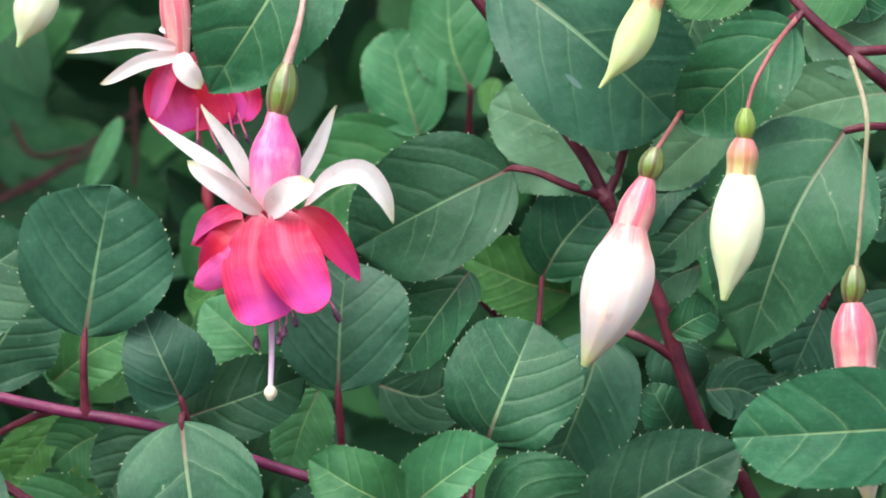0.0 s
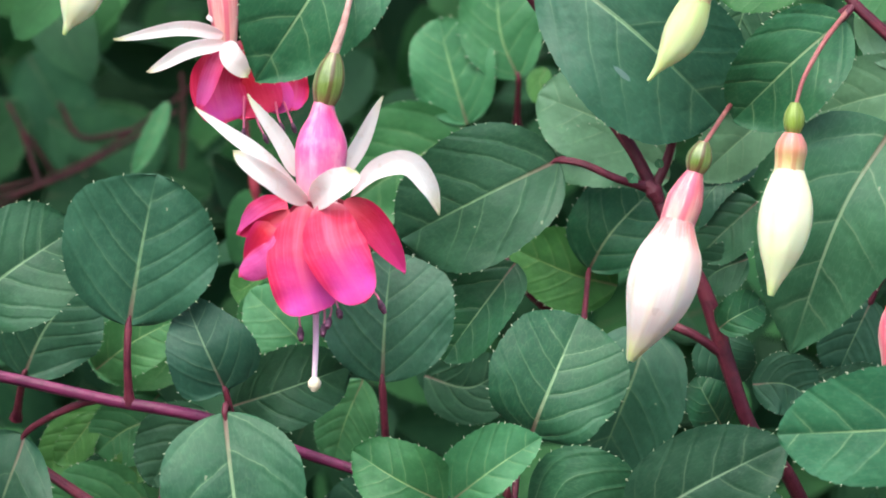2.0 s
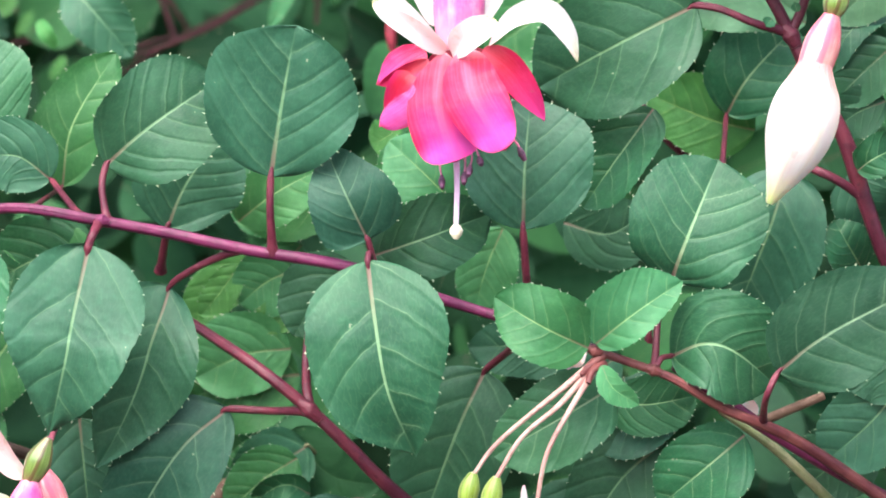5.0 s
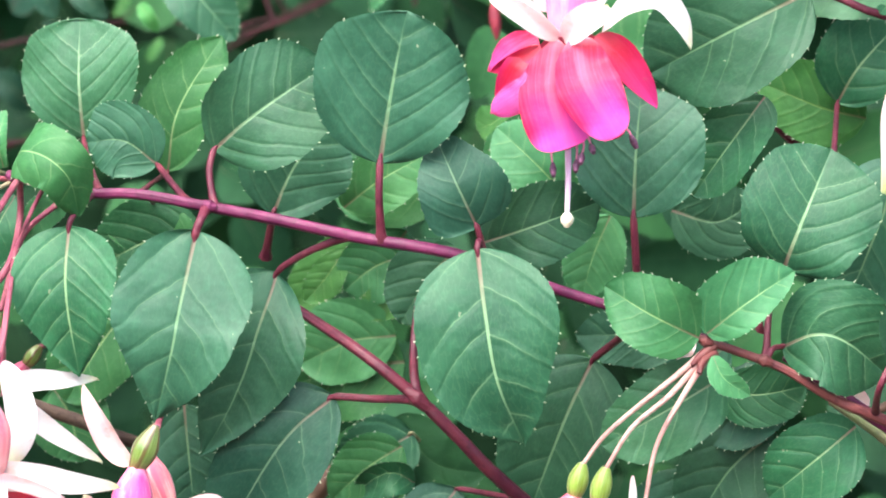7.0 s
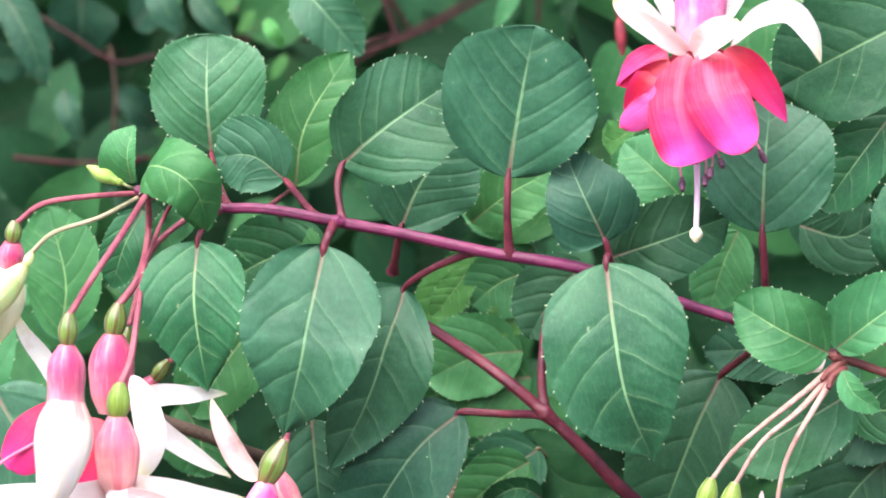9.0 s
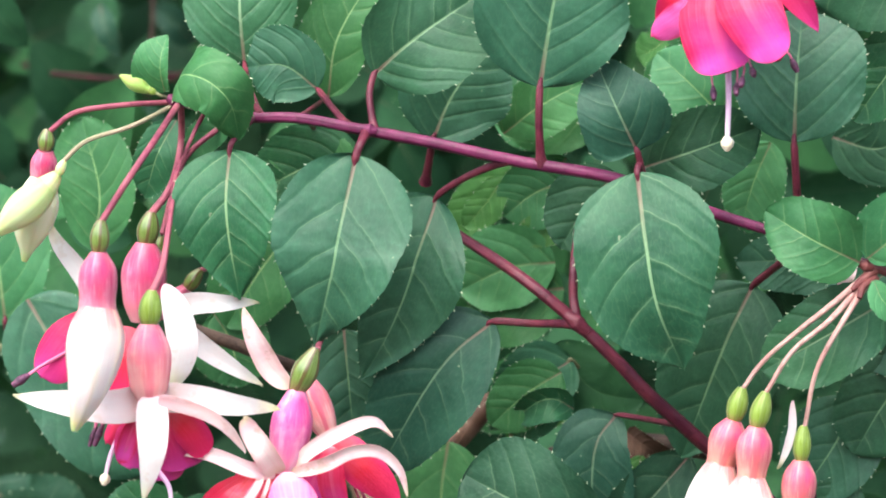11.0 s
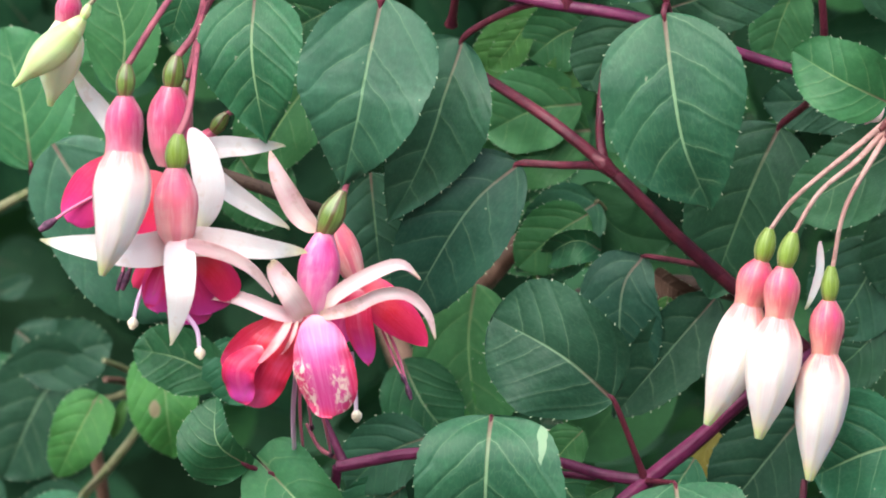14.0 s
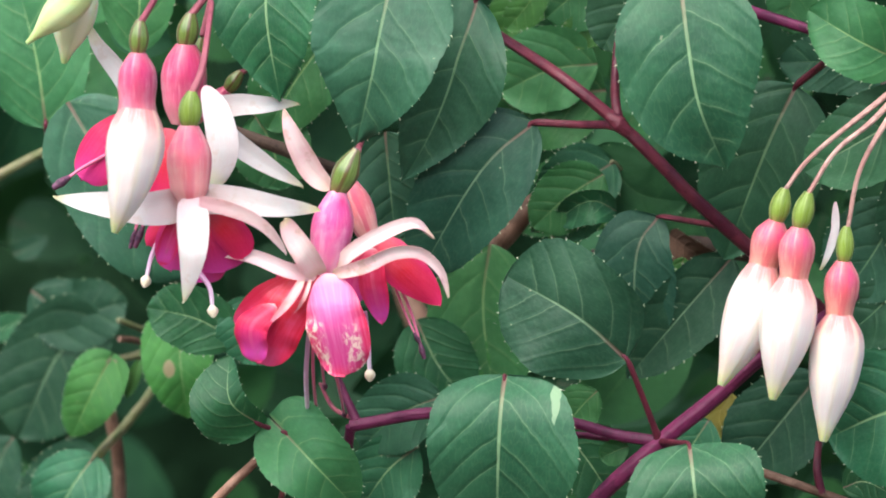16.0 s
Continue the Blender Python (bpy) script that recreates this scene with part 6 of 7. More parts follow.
lathe(flower_behind, 'tube', (-64.9, 12.0, 90.5), (-62.4, 12.0, 66.5), [2.25, 3.29, 4.04, 3.59, 2.69], TUBE_PALE, 8, 0.03)
petal(flower_behind, 'sepal', [(-63.1, 9.0, 68.7), (-73.4, 6.0, 70.2), (-91.4, 8.0, 67.1)], 3.89, SEPAL, p=0.3, q=0.7, cup=0.3)
petal(flower_behind, 'sepal', [(-62.3, 6.0, 66.4), (-71.6, 3.0, 64.2), (-82.0, 4.0, 58.6)], 4.19, SEPAL, p=0.35, q=0.55, cup=0.3)
petal(flower_behind, 'sepal', [(-61.8, 5.0, 66.8), (-59.8, 2.0, 62.2), (-56.0, 3.0, 57.9)], 5.99, SEPAL, p=0.5, q=0.5, cup=0.3)
petal(flower_behind, 'sepal', [(-64.9, 10.0, 72.3), (-66.1, 10.0, 73.8), (-67.2, 12.0, 74.5)], 2.99, SEPAL, p=0.5, q=0.5)
petal(flower_behind, 'petal', [(-63.3, 12.0, 65.0), (-65.4, 16.0, 56.3), (-62.4, 16.0, 46.2)], 14.37, PETAL, p=0.5, q=0.35, cup=-0.2)
petal(flower_behind, 'petal', [(-62.3, 14.0, 65.1), (-52.2, 18.0, 59.4), (-45.9, 18.0, 50.2)], 14.97, PETAL, p=0.5, q=0.35, cup=-0.2)
petal(flower_behind, 'petal', [(-62.8, 16.0, 65.2), (-56.6, 18.0, 53.4), (-55.1, 18.0, 47.8)], 16.47, PETAL_DEEP, p=0.5, q=0.3)
petal(flower_behind, 'petal', [(-63.0, 8.0, 65.5), (-65.8, 7.0, 58.8), (-69.2, 9.0, 49.4)], 5.09, PETAL_LILAC, p=0.5, q=0.6, cup=0.3)
petal(flower_behind, 'petal', [(-44.6, 16.0, 62.3), (-44.4, 18.0, 54.9), (-45.4, 18.0, 49.7)], 7.48, PETAL, p=0.5, q=0.5, roll=30)
stamen(flower_behind, [(-57.8, 14.0, 53.2), (-57.8, 14.0, 47.3), (-57.8, 14.0, 44.3)], 0.33, FILAMENT_PINK, 2.4, 0.75)
stamen(flower_behind, [(-55.1, 14.0, 51.8), (-54.2, 14.0, 46.6), (-52.4, 14.0, 42.9)], 0.33, FILAMENT_PINK, 2.4, 0.75)
stamen(flower_behind, [(-47.4, 14.0, 51.8), (-45.9, 14.0, 48.1), (-45.0, 14.0, 45.8)], 0.33, FILAMENT_PINK, 2.4, 0.75)
stamen(flower_behind, [(-49.6, 14.0, 51.8), (-48.9, 14.0, 48.1), (-48.1, 14.0, 45.8)], 0.33, FILAMENT_PINK, 2.4, 0.75)
pod = thing('fuchsia_bud', (-65.8, 150.0, 37.8), 'thin withered red fuchsia bud far back', 'flower bud', 'fuchsia flowers')
stalk(pod, [(-68.4, 150.0, 53.0), (-67.3, 150.0, 42.9), (-66.1, 150.0, 37.8)], [0.68, 0.68, 0.68], PETIOLE)
lathe(pod, 'tube', (-66.1, 150.0, 38.2), (-64.9, 150.0, 26.9), [0.7, 1.4, 1.6, 1.3, 0.4], POD, 4, 0.05)
bud = thing('fuchsia_bud', (61.1, -26.0, 41.3), 'plump white fuchsia bud with a pink tube, nearly open', 'flower bud', 'fuchsia buds')
stalk(bud, [(86.0, 30.0, 74.0), (78.5, 22.0, 64.5), (73.1, 12.0, 57.3), (68.3, -2.0, 51.2), (60.9, -26.0, 40.4)], [0.72, 0.58], PEDICEL_ROSE)
lathe(bud, 'ovary', (61.1, -26.0, 41.3), (58.9, -26.0, 33.6), [1.33, 2.54, 3.17, 3.01, 2.16], OVARY, 6, 0.05)
lathe(bud, 'tube', (58.9, -26.0, 33.6), (54.0, -28.0, 19.5), [2.02, 3.46, 4.47, 4.47, 4.18], TUBE_PALE, 4, 0.05)
closed_sepals(bud, (54.0, -28.0, 19.5), (43.1, -26.0, -13.7), [4.2, 6.0, 7.9, 8.7, 8.7, 8.0, 6.6, 4.7, 2.8, 1.0], BUD_WHITE, 0.2, (50.2, -29.0, 3.1))
bud = thing('fuchsia_bud', (83.7, -26.0, 51.3), 'creamy green-white fuchsia bud hanging from a red stalk', 'flower bud', 'fuchsia buds')
stalk(bud, [(98.4, -2.0, 76.1), (91.2, -18.0, 67.0), (85.8, -24.0, 57.4), (83.9, -26.0, 50.8)], [0.72, 0.58], PEDICEL_ROSE)
lathe(bud, 'ovary', (83.7, -26.0, 51.3), (83.2, -26.0, 43.6), [1.09, 2.08, 2.6, 2.47, 1.76], OVARY_YOUNG, 6, 0.05)
lathe(bud, 'tube', (83.2, -26.0, 43.6), (82.2, -26.0, 32.8), [2.2, 3.5, 4.0, 3.75, 3.65, 3.85], TUBE_YOUNG, 4, 0.05)
closed_sepals(bud, (82.2, -26.0, 32.8), (78.1, -26.0, 2.9), [3.8, 5.2, 6.3, 6.8, 6.8, 6.3, 5.2, 3.6, 2.0, 0.8], BUD_GREEN, 0.5, (81.1, -26.0, 18.1))
bud = thing('fuchsia_bud', (111.6, -20.0, 11.8), 'fuchsia bud with a peach-pink tube half hidden by a leaf', 'flower bud', 'fuchsia buds')
stalk(bud, [(111.7, -2.0, 66.6), (114.6, -18.0, 50.6), (114.0, -20.0, 36.2), (111.9, -20.0, 11.1)], [0.73, 0.58], PEDICEL_PALE)
lathe(bud, 'ovary', (111.6, -20.0, 11.8), (110.9, -20.0, 2.4), [1.28, 2.44, 3.05, 2.89, 2.07], OVARY, 6, 0.05)
lathe(bud, 'tube', (110.9, -20.0, 2.4), (111.9, -20.0, -15.9), [2.47, 4.93, 5.8, 5.37, 5.08], TUBE_PALE, 4, 0.05)
closed_sepals(bud, (111.9, -20.0, -15.9), (115.5, -20.0, -49.6), [5.22, 7.25, 7.83, 7.25, 5.51, 2.9, 0.58], BUD_WHITE, 0.4)
bud = thing('fuchsia_bud', (61.3, -30.0, 87.1), 'small lime green fuchsia bud', 'flower bud', 'fuchsia buds')
stalk(bud, [(64.2, -10.0, 107.3), (62.6, -24.0, 95.9), (61.3, -30.0, 86.8)], [0.72, 0.57], PEDICEL_ROSE)
lathe(bud, 'ovary', (61.3, -30.0, 87.1), (60.4, -30.0, 81.1), [0.84, 1.61, 2.01, 1.91, 1.37], OVARY_YOUNG, 6, 0.05)
lathe(bud, 'tube', (60.4, -30.0, 81.1), (58.2, -30.0, 75.4), [2.01, 3.16, 3.45, 3.73], TUBE_YOUNG, 4, 0.05)
closed_sepals(bud, (58.2, -30.0, 75.4), (46.7, -30.0, 56.1), [3.73, 4.59, 4.88, 4.31, 2.87, 1.15, 0.43], BUD_LIME, 0.4, (53.9, -30.0, 65.8))
bud = thing('fuchsia_bud', (-91.4, -30.0, 95.5), 'pale lime fuchsia bud hanging at the edge of the shrub', 'flower bud', 'fuchsia buds')
stalk(bud, [(-90.9, -10.0, 111.6), (-91.0, -24.0, 101.5), (-91.4, -30.0, 95.2)], [0.72, 0.57], PEDICEL_RED)
lathe(bud, 'ovary', (-91.4, -30.0, 95.5), (-92.2, -30.0, 89.5), [0.96, 1.84, 2.3, 2.18, 1.56], OVARY_YOUNG, 6, 0.05)
lathe(bud, 'tube', (-92.2, -30.0, 89.5), (-93.9, -30.0, 81.0), [2.15, 3.16, 3.45, 4.02], TUBE_YOUNG, 4, 0.05)
closed_sepals(bud, (-93.9, -30.0, 81.0), (-99.7, -30.0, 66.2), [4.02, 5.46, 5.46, 4.88, 3.45, 1.44, 0.43], BUD_GREEN, 0.4, (-96.2, -30.0, 73.8))
bud = thing('fuchsia_bud', (-32.3, -16.0, -82.8), 'white fuchsia bud with a rose tube, one of a hanging trio', 'flower bud', 'fuchsia buds')
stalk(bud, [(-1.0, -8.0, -54.0), (-8.0, -14.0, -60.0), (-25.4, -16.0, -74.4), (-32.4, -16.0, -83.4)], [0.95, 0.75, 0.6, 0.58], PEDICEL)
lathe(bud, 'ovary', (-32.3, -16.0, -82.8), (-34.4, -16.0, -91.1), [1.1, 2.1, 2.62, 2.49, 1.78], OVARY_YOUNG, 6, 0.05)
lathe(bud, 'tube', (-34.4, -16.0, -91.1), (-38.0, -16.0, -103.7), [2.04, 4.37, 4.66, 3.93, 3.5], TUBE_CORAL, 4, 0.05)
closed_sepals(bud, (-38.0, -16.0, -103.7), (-48.1, -16.0, -133.1), [3.5, 5.83, 6.84, 6.84, 6.12, 4.66, 2.77, 1.02], BUD_WHITE, 0.4, (-41.4, -17.0, -117.2))
bud = thing('fuchsia_bud', (-26.1, -22.0, -83.3), 'white fuchsia bud with a rose tube, one of a hanging trio', 'flower bud', 'fuchsia buds')
stalk(bud, [(-1.0, -8.0, -55.0), (-10.0, -18.0, -65.0), (-19.6, -22.0, -73.1), (-26.2, -22.0, -83.7)], [0.95, 0.75, 0.6, 0.58], PEDICEL)
lathe(bud, 'ovary', (-26.1, -22.0, -83.3), (-28.4, -22.0, -92.1), [1.09, 2.08, 2.61, 2.48, 1.77], OVARY_YOUNG, 6, 0.05)
lathe(bud, 'tube', (-28.4, -22.0, -92.1), (-29.8, -22.0, -106.4), [2.03, 4.2, 4.49, 3.76, 3.47], TUBE_CORAL, 4, 0.05)
closed_sepals(bud, (-29.8, -22.0, -106.4), (-34.7, -22.0, -135.7), [3.47, 6.08, 7.09, 6.95, 6.08, 4.63, 2.75, 1.01], BUD_WHITE, 0.4, (-31.6, -23.0, -119.8))
bud = thing('fuchsia_bud', (-16.7, -18.0, -92.1), 'white fuchsia bud with a rose tube, one of a hanging trio', 'flower bud', 'fuchsia buds')
stalk(bud, [(0.0, -8.0, -55.0), (-6.0, -16.0, -64.0), (-13.4, -18.0, -77.7), (-16.4, -18.0, -92.6)], [0.95, 0.75, 0.6, 0.58], PEDICEL)
lathe(bud, 'ovary', (-16.7, -18.0, -92.1), (-17.3, -18.0, -100.9), [0.95, 1.8, 2.25, 2.14, 1.53], OVARY_YOUNG, 6, 0.05)
lathe(bud, 'tube', (-17.3, -18.0, -100.9), (-18.4, -18.0, -116.0), [1.89, 4.07, 4.36, 3.63, 3.2], TUBE_CORAL, 4, 0.05)
closed_sepals(bud, (-18.4, -18.0, -116.0), (-22.0, -18.0, -146.7), [3.2, 6.1, 6.83, 6.54, 5.81, 4.36, 2.62, 1.02], BUD_WHITE, 0.7, (-19.4, -19.0, -129.5))
loose = thing('fuchsia_flower', (-21.6, -6.0, -86.0), 'single white frilled sepal of a hidden flower', 'flower', 'fuchsia flowers')
petal(loose, 'sepal', [(-19.9, -6.0, -86.9), (-20.1, -6.0, -95.4), (-23.3, -6.0, -104.4)], 2.21, SEPAL, p=0.5, q=0.6, roll=10, ripple=0.16)
petal(loose, 'petal', [(-5.3, 14.0, -57.4), (-9.5, 12.0, -60.9), (-11.2, 12.0, -61.6)], 3.53, SEPAL_PINK, p=0.5, q=0.5)
hidden = thing('fuchsia_flower', (26.3, 20.0, -63.9), 'blush fuchsia flower mostly hidden behind the burgundy branch', 'flower', 'fuchsia flowers')
petal(hidden, 'sepal', [(26.0, 14.0, -63.0), (34.0, 12.0, -66.0), (41.0, 14.0, -69.5)], 5.6, SEPAL_PINK, p=0.5, q=0.45, cup=0.2)
petal(hidden, 'petal', [(24.0, 11.0, -61.5), (27.5, 10.0, -63.6), (31.5, 10.0, -66.2)], 2.6, PETAL, p=0.5, q=0.5)
petal(hidden, 'sepal', [(-8.2, 6.0, -58.9), (-6.0, 4.0, -55.1), (-4.2, 6.0, -53.0)], 3.57, SEPAL_PINK, p=0.5, q=0.6, cup=0.2)
bud = thing('fuchsia_bud', (-210.9, -20.0, -18.0), 'young green-white fuchsia bud at a branch tip', 'flower bud', 'fuchsia buds')
stalk(bud, [(-180.3, -6.0, -11.1), (-191.6, -20.0, -11.8), (-203.5, -20.0, -13.7), (-210.2, -20.0, -18.5)], [0.73, 0.73], PEDICEL_RED)
lathe(bud, 'ovary', (-210.9, -20.0, -18.0), (-211.5, -20.0, -23.6), [0.91, 1.74, 2.18, 2.07, 1.48], OVARY, 6, 0.05)
lathe(bud, 'tube', (-211.5, -20.0, -23.6), (-212.7, -18.0, -31.2), [2.03, 3.19, 3.19, 2.9], TUBE_RED, 4, 0.05)
closed_sepals(bud, (-212.7, -18.0, -31.2), (-218.0, -16.0, -52.3), [2.9, 4.4, 5.5, 5.7, 5.2, 3.9, 2.0, 0.7], BUD_GREEN, 0.4)
bud = thing('fuchsia_bud', (-185.6, -4.0, -8.8), 'tiny lime green fuchsia bud at the branch tip', 'flower bud', 'fuchsia buds')
stalk(bud, [(-182.5, 2.0, -10.4), (-184.0, -4.0, -9.6), (-185.6, -4.0, -8.8)], [0.5, 0.44], PALE_STEM)
lathe(bud, 'ovary', (-185.6, -4.0, -8.8), (-187.4, -4.0, -8.1), [0.4, 0.8, 1.0, 1.0, 1.0], OVARY_YOUNG, 6, 0.05)
lathe(bud, 'tube', (-187.2, -4.0, -8.2), (-188.8, -4.0, -7.5), [0.95, 1.2, 1.4], BUD_TIP, 4, 0.05)
closed_sepals(bud, (-188.6, -4.0, -7.6), (-195.2, -4.0, -4.2), [1.4, 2.0, 2.0, 1.3, 0.3], BUD_TIP, 0.4)
bud = thing('fuchsia_bud', (-204.6, -28.0, -25.7), 'young lime fuchsia bud at a branch tip', 'flower bud', 'fuchsia buds')
stalk(bud, [(-179.9, -8.0, -11.7), (-187.6, -26.0, -17.0), (-198.9, -28.0, -20.8), (-204.9, -28.0, -26.0)], [0.58, 0.62], PEDICEL_PALE)
lathe(bud, 'ovary', (-204.6, -28.0, -25.7), (-206.4, -28.0, -29.4), [0.54, 1.04, 1.29, 1.23, 0.88], BUD_LIME, 6, 0.05)
lathe(bud, 'tube', (-206.4, -28.0, -29.4), (-209.6, -28.0, -32.9), [1.29, 2.01, 2.59, 3.17], BUD_LIME, 4, 0.05)
closed_sepals(bud, (-209.6, -28.0, -32.9), (-224.7, -28.0, -46.7), [3.0, 4.0, 4.5, 4.5, 3.8, 2.5, 1.2, 0.6], BUD_LIME, 0.4)
bud = thing('fuchsia_bud', (-188.1, -62.0, -39.4), 'white fuchsia bud with a rose-red tube in a dense cluster', 'flower bud', 'fuchsia buds')
stalk(bud, [(-176.6, -22.0, -11.8), (-176.7, -52.0, -20.2), (-182.3, -60.0, -30.4), (-188.0, -62.0, -40.0)], [0.83, 0.83], PEDICEL_RED)
lathe(bud, 'ovary', (-188.1, -62.0, -39.4), (-188.7, -62.0, -47.4), [1.02, 1.95, 2.43, 2.31, 1.65], OVARY, 6, 0.05)
lathe(bud, 'tube', (-188.7, -62.0, -47.4), (-189.1, -62.0, -63.0), [1.95, 4.17, 4.59, 4.31, 4.72], TUBE_RED, 4, 0.05)
closed_sepals(bud, (-189.1, -62.0, -63.0), (-194.9, -62.0, -91.6), [4.72, 6.67, 7.22, 6.67, 5.56, 4.31, 2.64, 0.83], BUD_WHITE, 0.4, (-190.2, -64.0, -77.5))
flower_left = thing('fuchsia_flower', (-185.3, -14.0, -39.8), 'open fuchsia flower with white sepals behind others in a cluster', 'flower', 'fuchsia flowers')
stalk(flower_left, [(-179.0, -4.0, -11.5), (-180.0, 1.0, -22.0), (-180.5, -10.0, -32.7), (-185.1, -14.0, -40.1)], [0.88, 0.88, 1.02], PEDICEL_RED)
lathe(flower_left, 'ovary', (-184.9, -14.0, -39.3), (-186.5, -14.0, -48.0), [1.17, 2.33, 2.92, 2.7, 1.9], OVARY, 6, 0.05)
lathe(flower_left, 'tube', (-186.3, -14.0, -47.4), (-187.6, -14.0, -68.0), [2.63, 5.0, 5.84, 5.4, 4.6, 2.6], TUBE_RED, 8, 0.03)
petal(flower_left, 'sepal', [(-180.4, -20.0, -57.6), (-176.5, -24.0, -64.8), (-174.9, -25.0, -73.4), (-177.8, -23.0, -83.6)], 8.17, SEPAL, p=0.5, q=0.42, cup=-0.15)
petal(flower_left, 'sepal', [(-181.6, -14.0, -64.7), (-172.4, -16.0, -62.7), (-165.0, -16.0, -62.7), (-157.2, -12.0, -62.5)], 5.84, SEPAL, p=0.22, q=0.7, cup=0.2)
petal(flower_left, 'sepal', [(-179.5, -14.0, -68.3), (-170.8, -17.0, -74.0), (-162.2, -16.0, -79.9), (-155.8, -14.0, -83.8)], 5.84, SEPAL, p=0.22, q=0.7, cup=0.2)
petal(flower_left, 'sepal', [(-198.6, -4.0, -68.3), (-206.1, 0.0, -56.7), (-212.3, -2.0, -47.7), (-213.6, -4.0, -43.4)], 5.25, SEPAL, p=0.5, q=0.6)
petal(flower_left, 'petal', [(-198.5, -8.0, -65.1), (-208.1, -9.0, -73.9), (-215.1, -8.0, -83.1)], 13.42, PETAL_SIDE, p=0.6, q=0.35, cup=-0.2, roll=5)
petal(flower_left, 'petal', [(-191.4, -10.0, -69.4), (-193.4, -12.0, -78.1), (-195.0, -12.0, -86.9)], 17.51, PETAL_DEEP, p=0.5, q=0.4)
stamen(flower_left, [(-203.9, -8.0, -73.9), (-214.0, -10.0, -79.4), (-218.4, -12.0, -82.5)], 0.58, FILAMENT_PINK, 4.38, 1.31)
flower_star = thing('fuchsia_flower', (-178.6, -46.0, -57.8), 'star-shaped fuchsia flower with four white sepals over purple-red petals', 'flower', 'fuchsia flowers')
stalk(flower_star, [(-172.0, -2.0, -12.5), (-175.5, 8.0, -15.0), (-178.6, 8.0, -21.0), (-179.0, -10.0, -30.0), (-177.0, -30.0, -40.5), (-176.6, -42.0, -52.0), (-178.6, -46.0, -58.7)], [0.6, 0.6, 0.6, 0.65, 0.7, 0.85, 1.1], PEDICEL_RED)
lathe(flower_star, 'ovary', (-178.5, -46.0, -57.6), (-179.3, -46.0, -66.6), [1.13, 2.4, 2.97, 2.83, 1.98], OVARY_YOUNG, 6, 0.04)
lathe(flower_star, 'tube', (-179.3, -46.0, -66.1), (-179.2, -46.0, -85.6), [2.3, 4.0, 5.2, 5.4, 5.0, 4.5, 2.6], TUBE_BLUSH, 4, 0.05)
petal(flower_star, 'petal', [(-182.5, -34.0, -87.1), (-188.1, -34.0, -92.2), (-192.5, -34.0, -97.4)], 6.5, PETAL_DEEP, p=0.5, q=0.4, cup=-0.2)
petal(flower_star, 'petal', [(-181.7, -38.0, -86.1), (-184.7, -38.0, -96.1), (-185.5, -38.0, -103.3)], 10.74, PETAL_PURPLE, p=0.8, q=0.4, cup=-0.2)
petal(flower_star, 'petal', [(-179.5, -38.0, -86.0), (-174.1, -40.0, -95.9), (-172.0, -38.0, -103.5)], 14.69, PETAL_PURPLE, p=0.8, q=0.32, cup=-0.2)
petal(flower_star, 'petal', [(-180.6, -36.0, -86.2), (-178.5, -36.0, -97.7), (-179.4, -36.0, -106.6)], 12.71, PETAL_PURPLE, p=0.7, q=0.3, cup=-0.2)
petal(flower_star, 'petal', [(-177.9, -41.0, -85.8), (-170.2, -44.0, -92.6), (-166.3, -42.0, -99.6)], 9.04, PETAL_DEEP, p=0.8, q=0.4, cup=-0.15, roll=15)
petal(flower_star, 'petal', [(-181.2, -42.0, -86.4), (-184.6, -44.0, -94.4), (-187.1, -43.0, -101.4)], 4.8, PETAL, p=0.8, q=0.4, cup=0.2, roll=-20)
petal(flower_star, 'sepal', [(-180.0, -42.0, -85.4), (-189.6, -49.0, -86.8), (-202.3, -50.0, -85.4), (-213.9, -46.0, -84.6)], 8.76, SEPAL, p=0.14, q=0.72, cup=0.12, roll=8)
petal(flower_star, 'sepal', [(-179.1, -42.0, -85.1), (-166.6, -49.0, -84.5), (-155.9, -49.0, -86.1), (-146.6, -44.0, -87.1)], 7.63, SEPAL, p=0.16, q=0.6, cup=0.12, roll=8)
petal(flower_star, 'sepal', [(-178.9, -49.0, -83.6), (-177.2, -53.5, -89.5), (-176.5, -57.0, -97.0), (-179.4, -53.0, -109.9)], 8.19, SEPAL, p=0.3, q=0.8, cup=-0.15)
petal(flower_star, 'sepal', [(-175.9, -51.0, -84.6), (-165.5, -51.0, -87.4), (-159.3, -50.0, -91.2), (-154.7, -46.0, -98.0)], 3.81, SEPAL_PINK, p=0.2, q=0.6, roll=20)
pistil(flower_star, [(-178.6, -40.0, -103.1), (-175.1, -42.0, -107.1), (-174.0, -44.0, -112.3)], 0.71, FILAMENT, 1.41)
pistil(flower_star, [(-189.9, -34.0, -96.5), (-191.3, -36.0, -100.7), (-192.1, -38.0, -105.6)], 0.71, FILAMENT, 1.41)
stamen(flower_star, [(-188.5, -40.0, -88.8), (-191.4, -42.0, -90.6), (-192.2, -42.0, -92.6)], 0.57, FILAMENT_PINK, 5.09, 0.99)
stamen(flower_star, [(-189.0, -38.0, -89.0), (-193.5, -40.0, -91.1), (-194.3, -40.0, -93.4)], 0.57, FILAMENT_PINK, 4.52, 0.85)
flower_scarred = thing('fuchsia_flower', (-138.8, -36.0, -73.2), 'fading fuchsia flower with blush sepals and scarred red petals', 'flower', 'fuchsia flowers')
petal(flower_scarred, 'petal', [(-158.5, -41.0, -111.5), (-164.0, -45.0, -117.0), (-163.0, -42.0, -126.0)], 8.5, PETAL, p=0.5, q=0.4, cup=-0.25, ripple=0.06, seed=9)
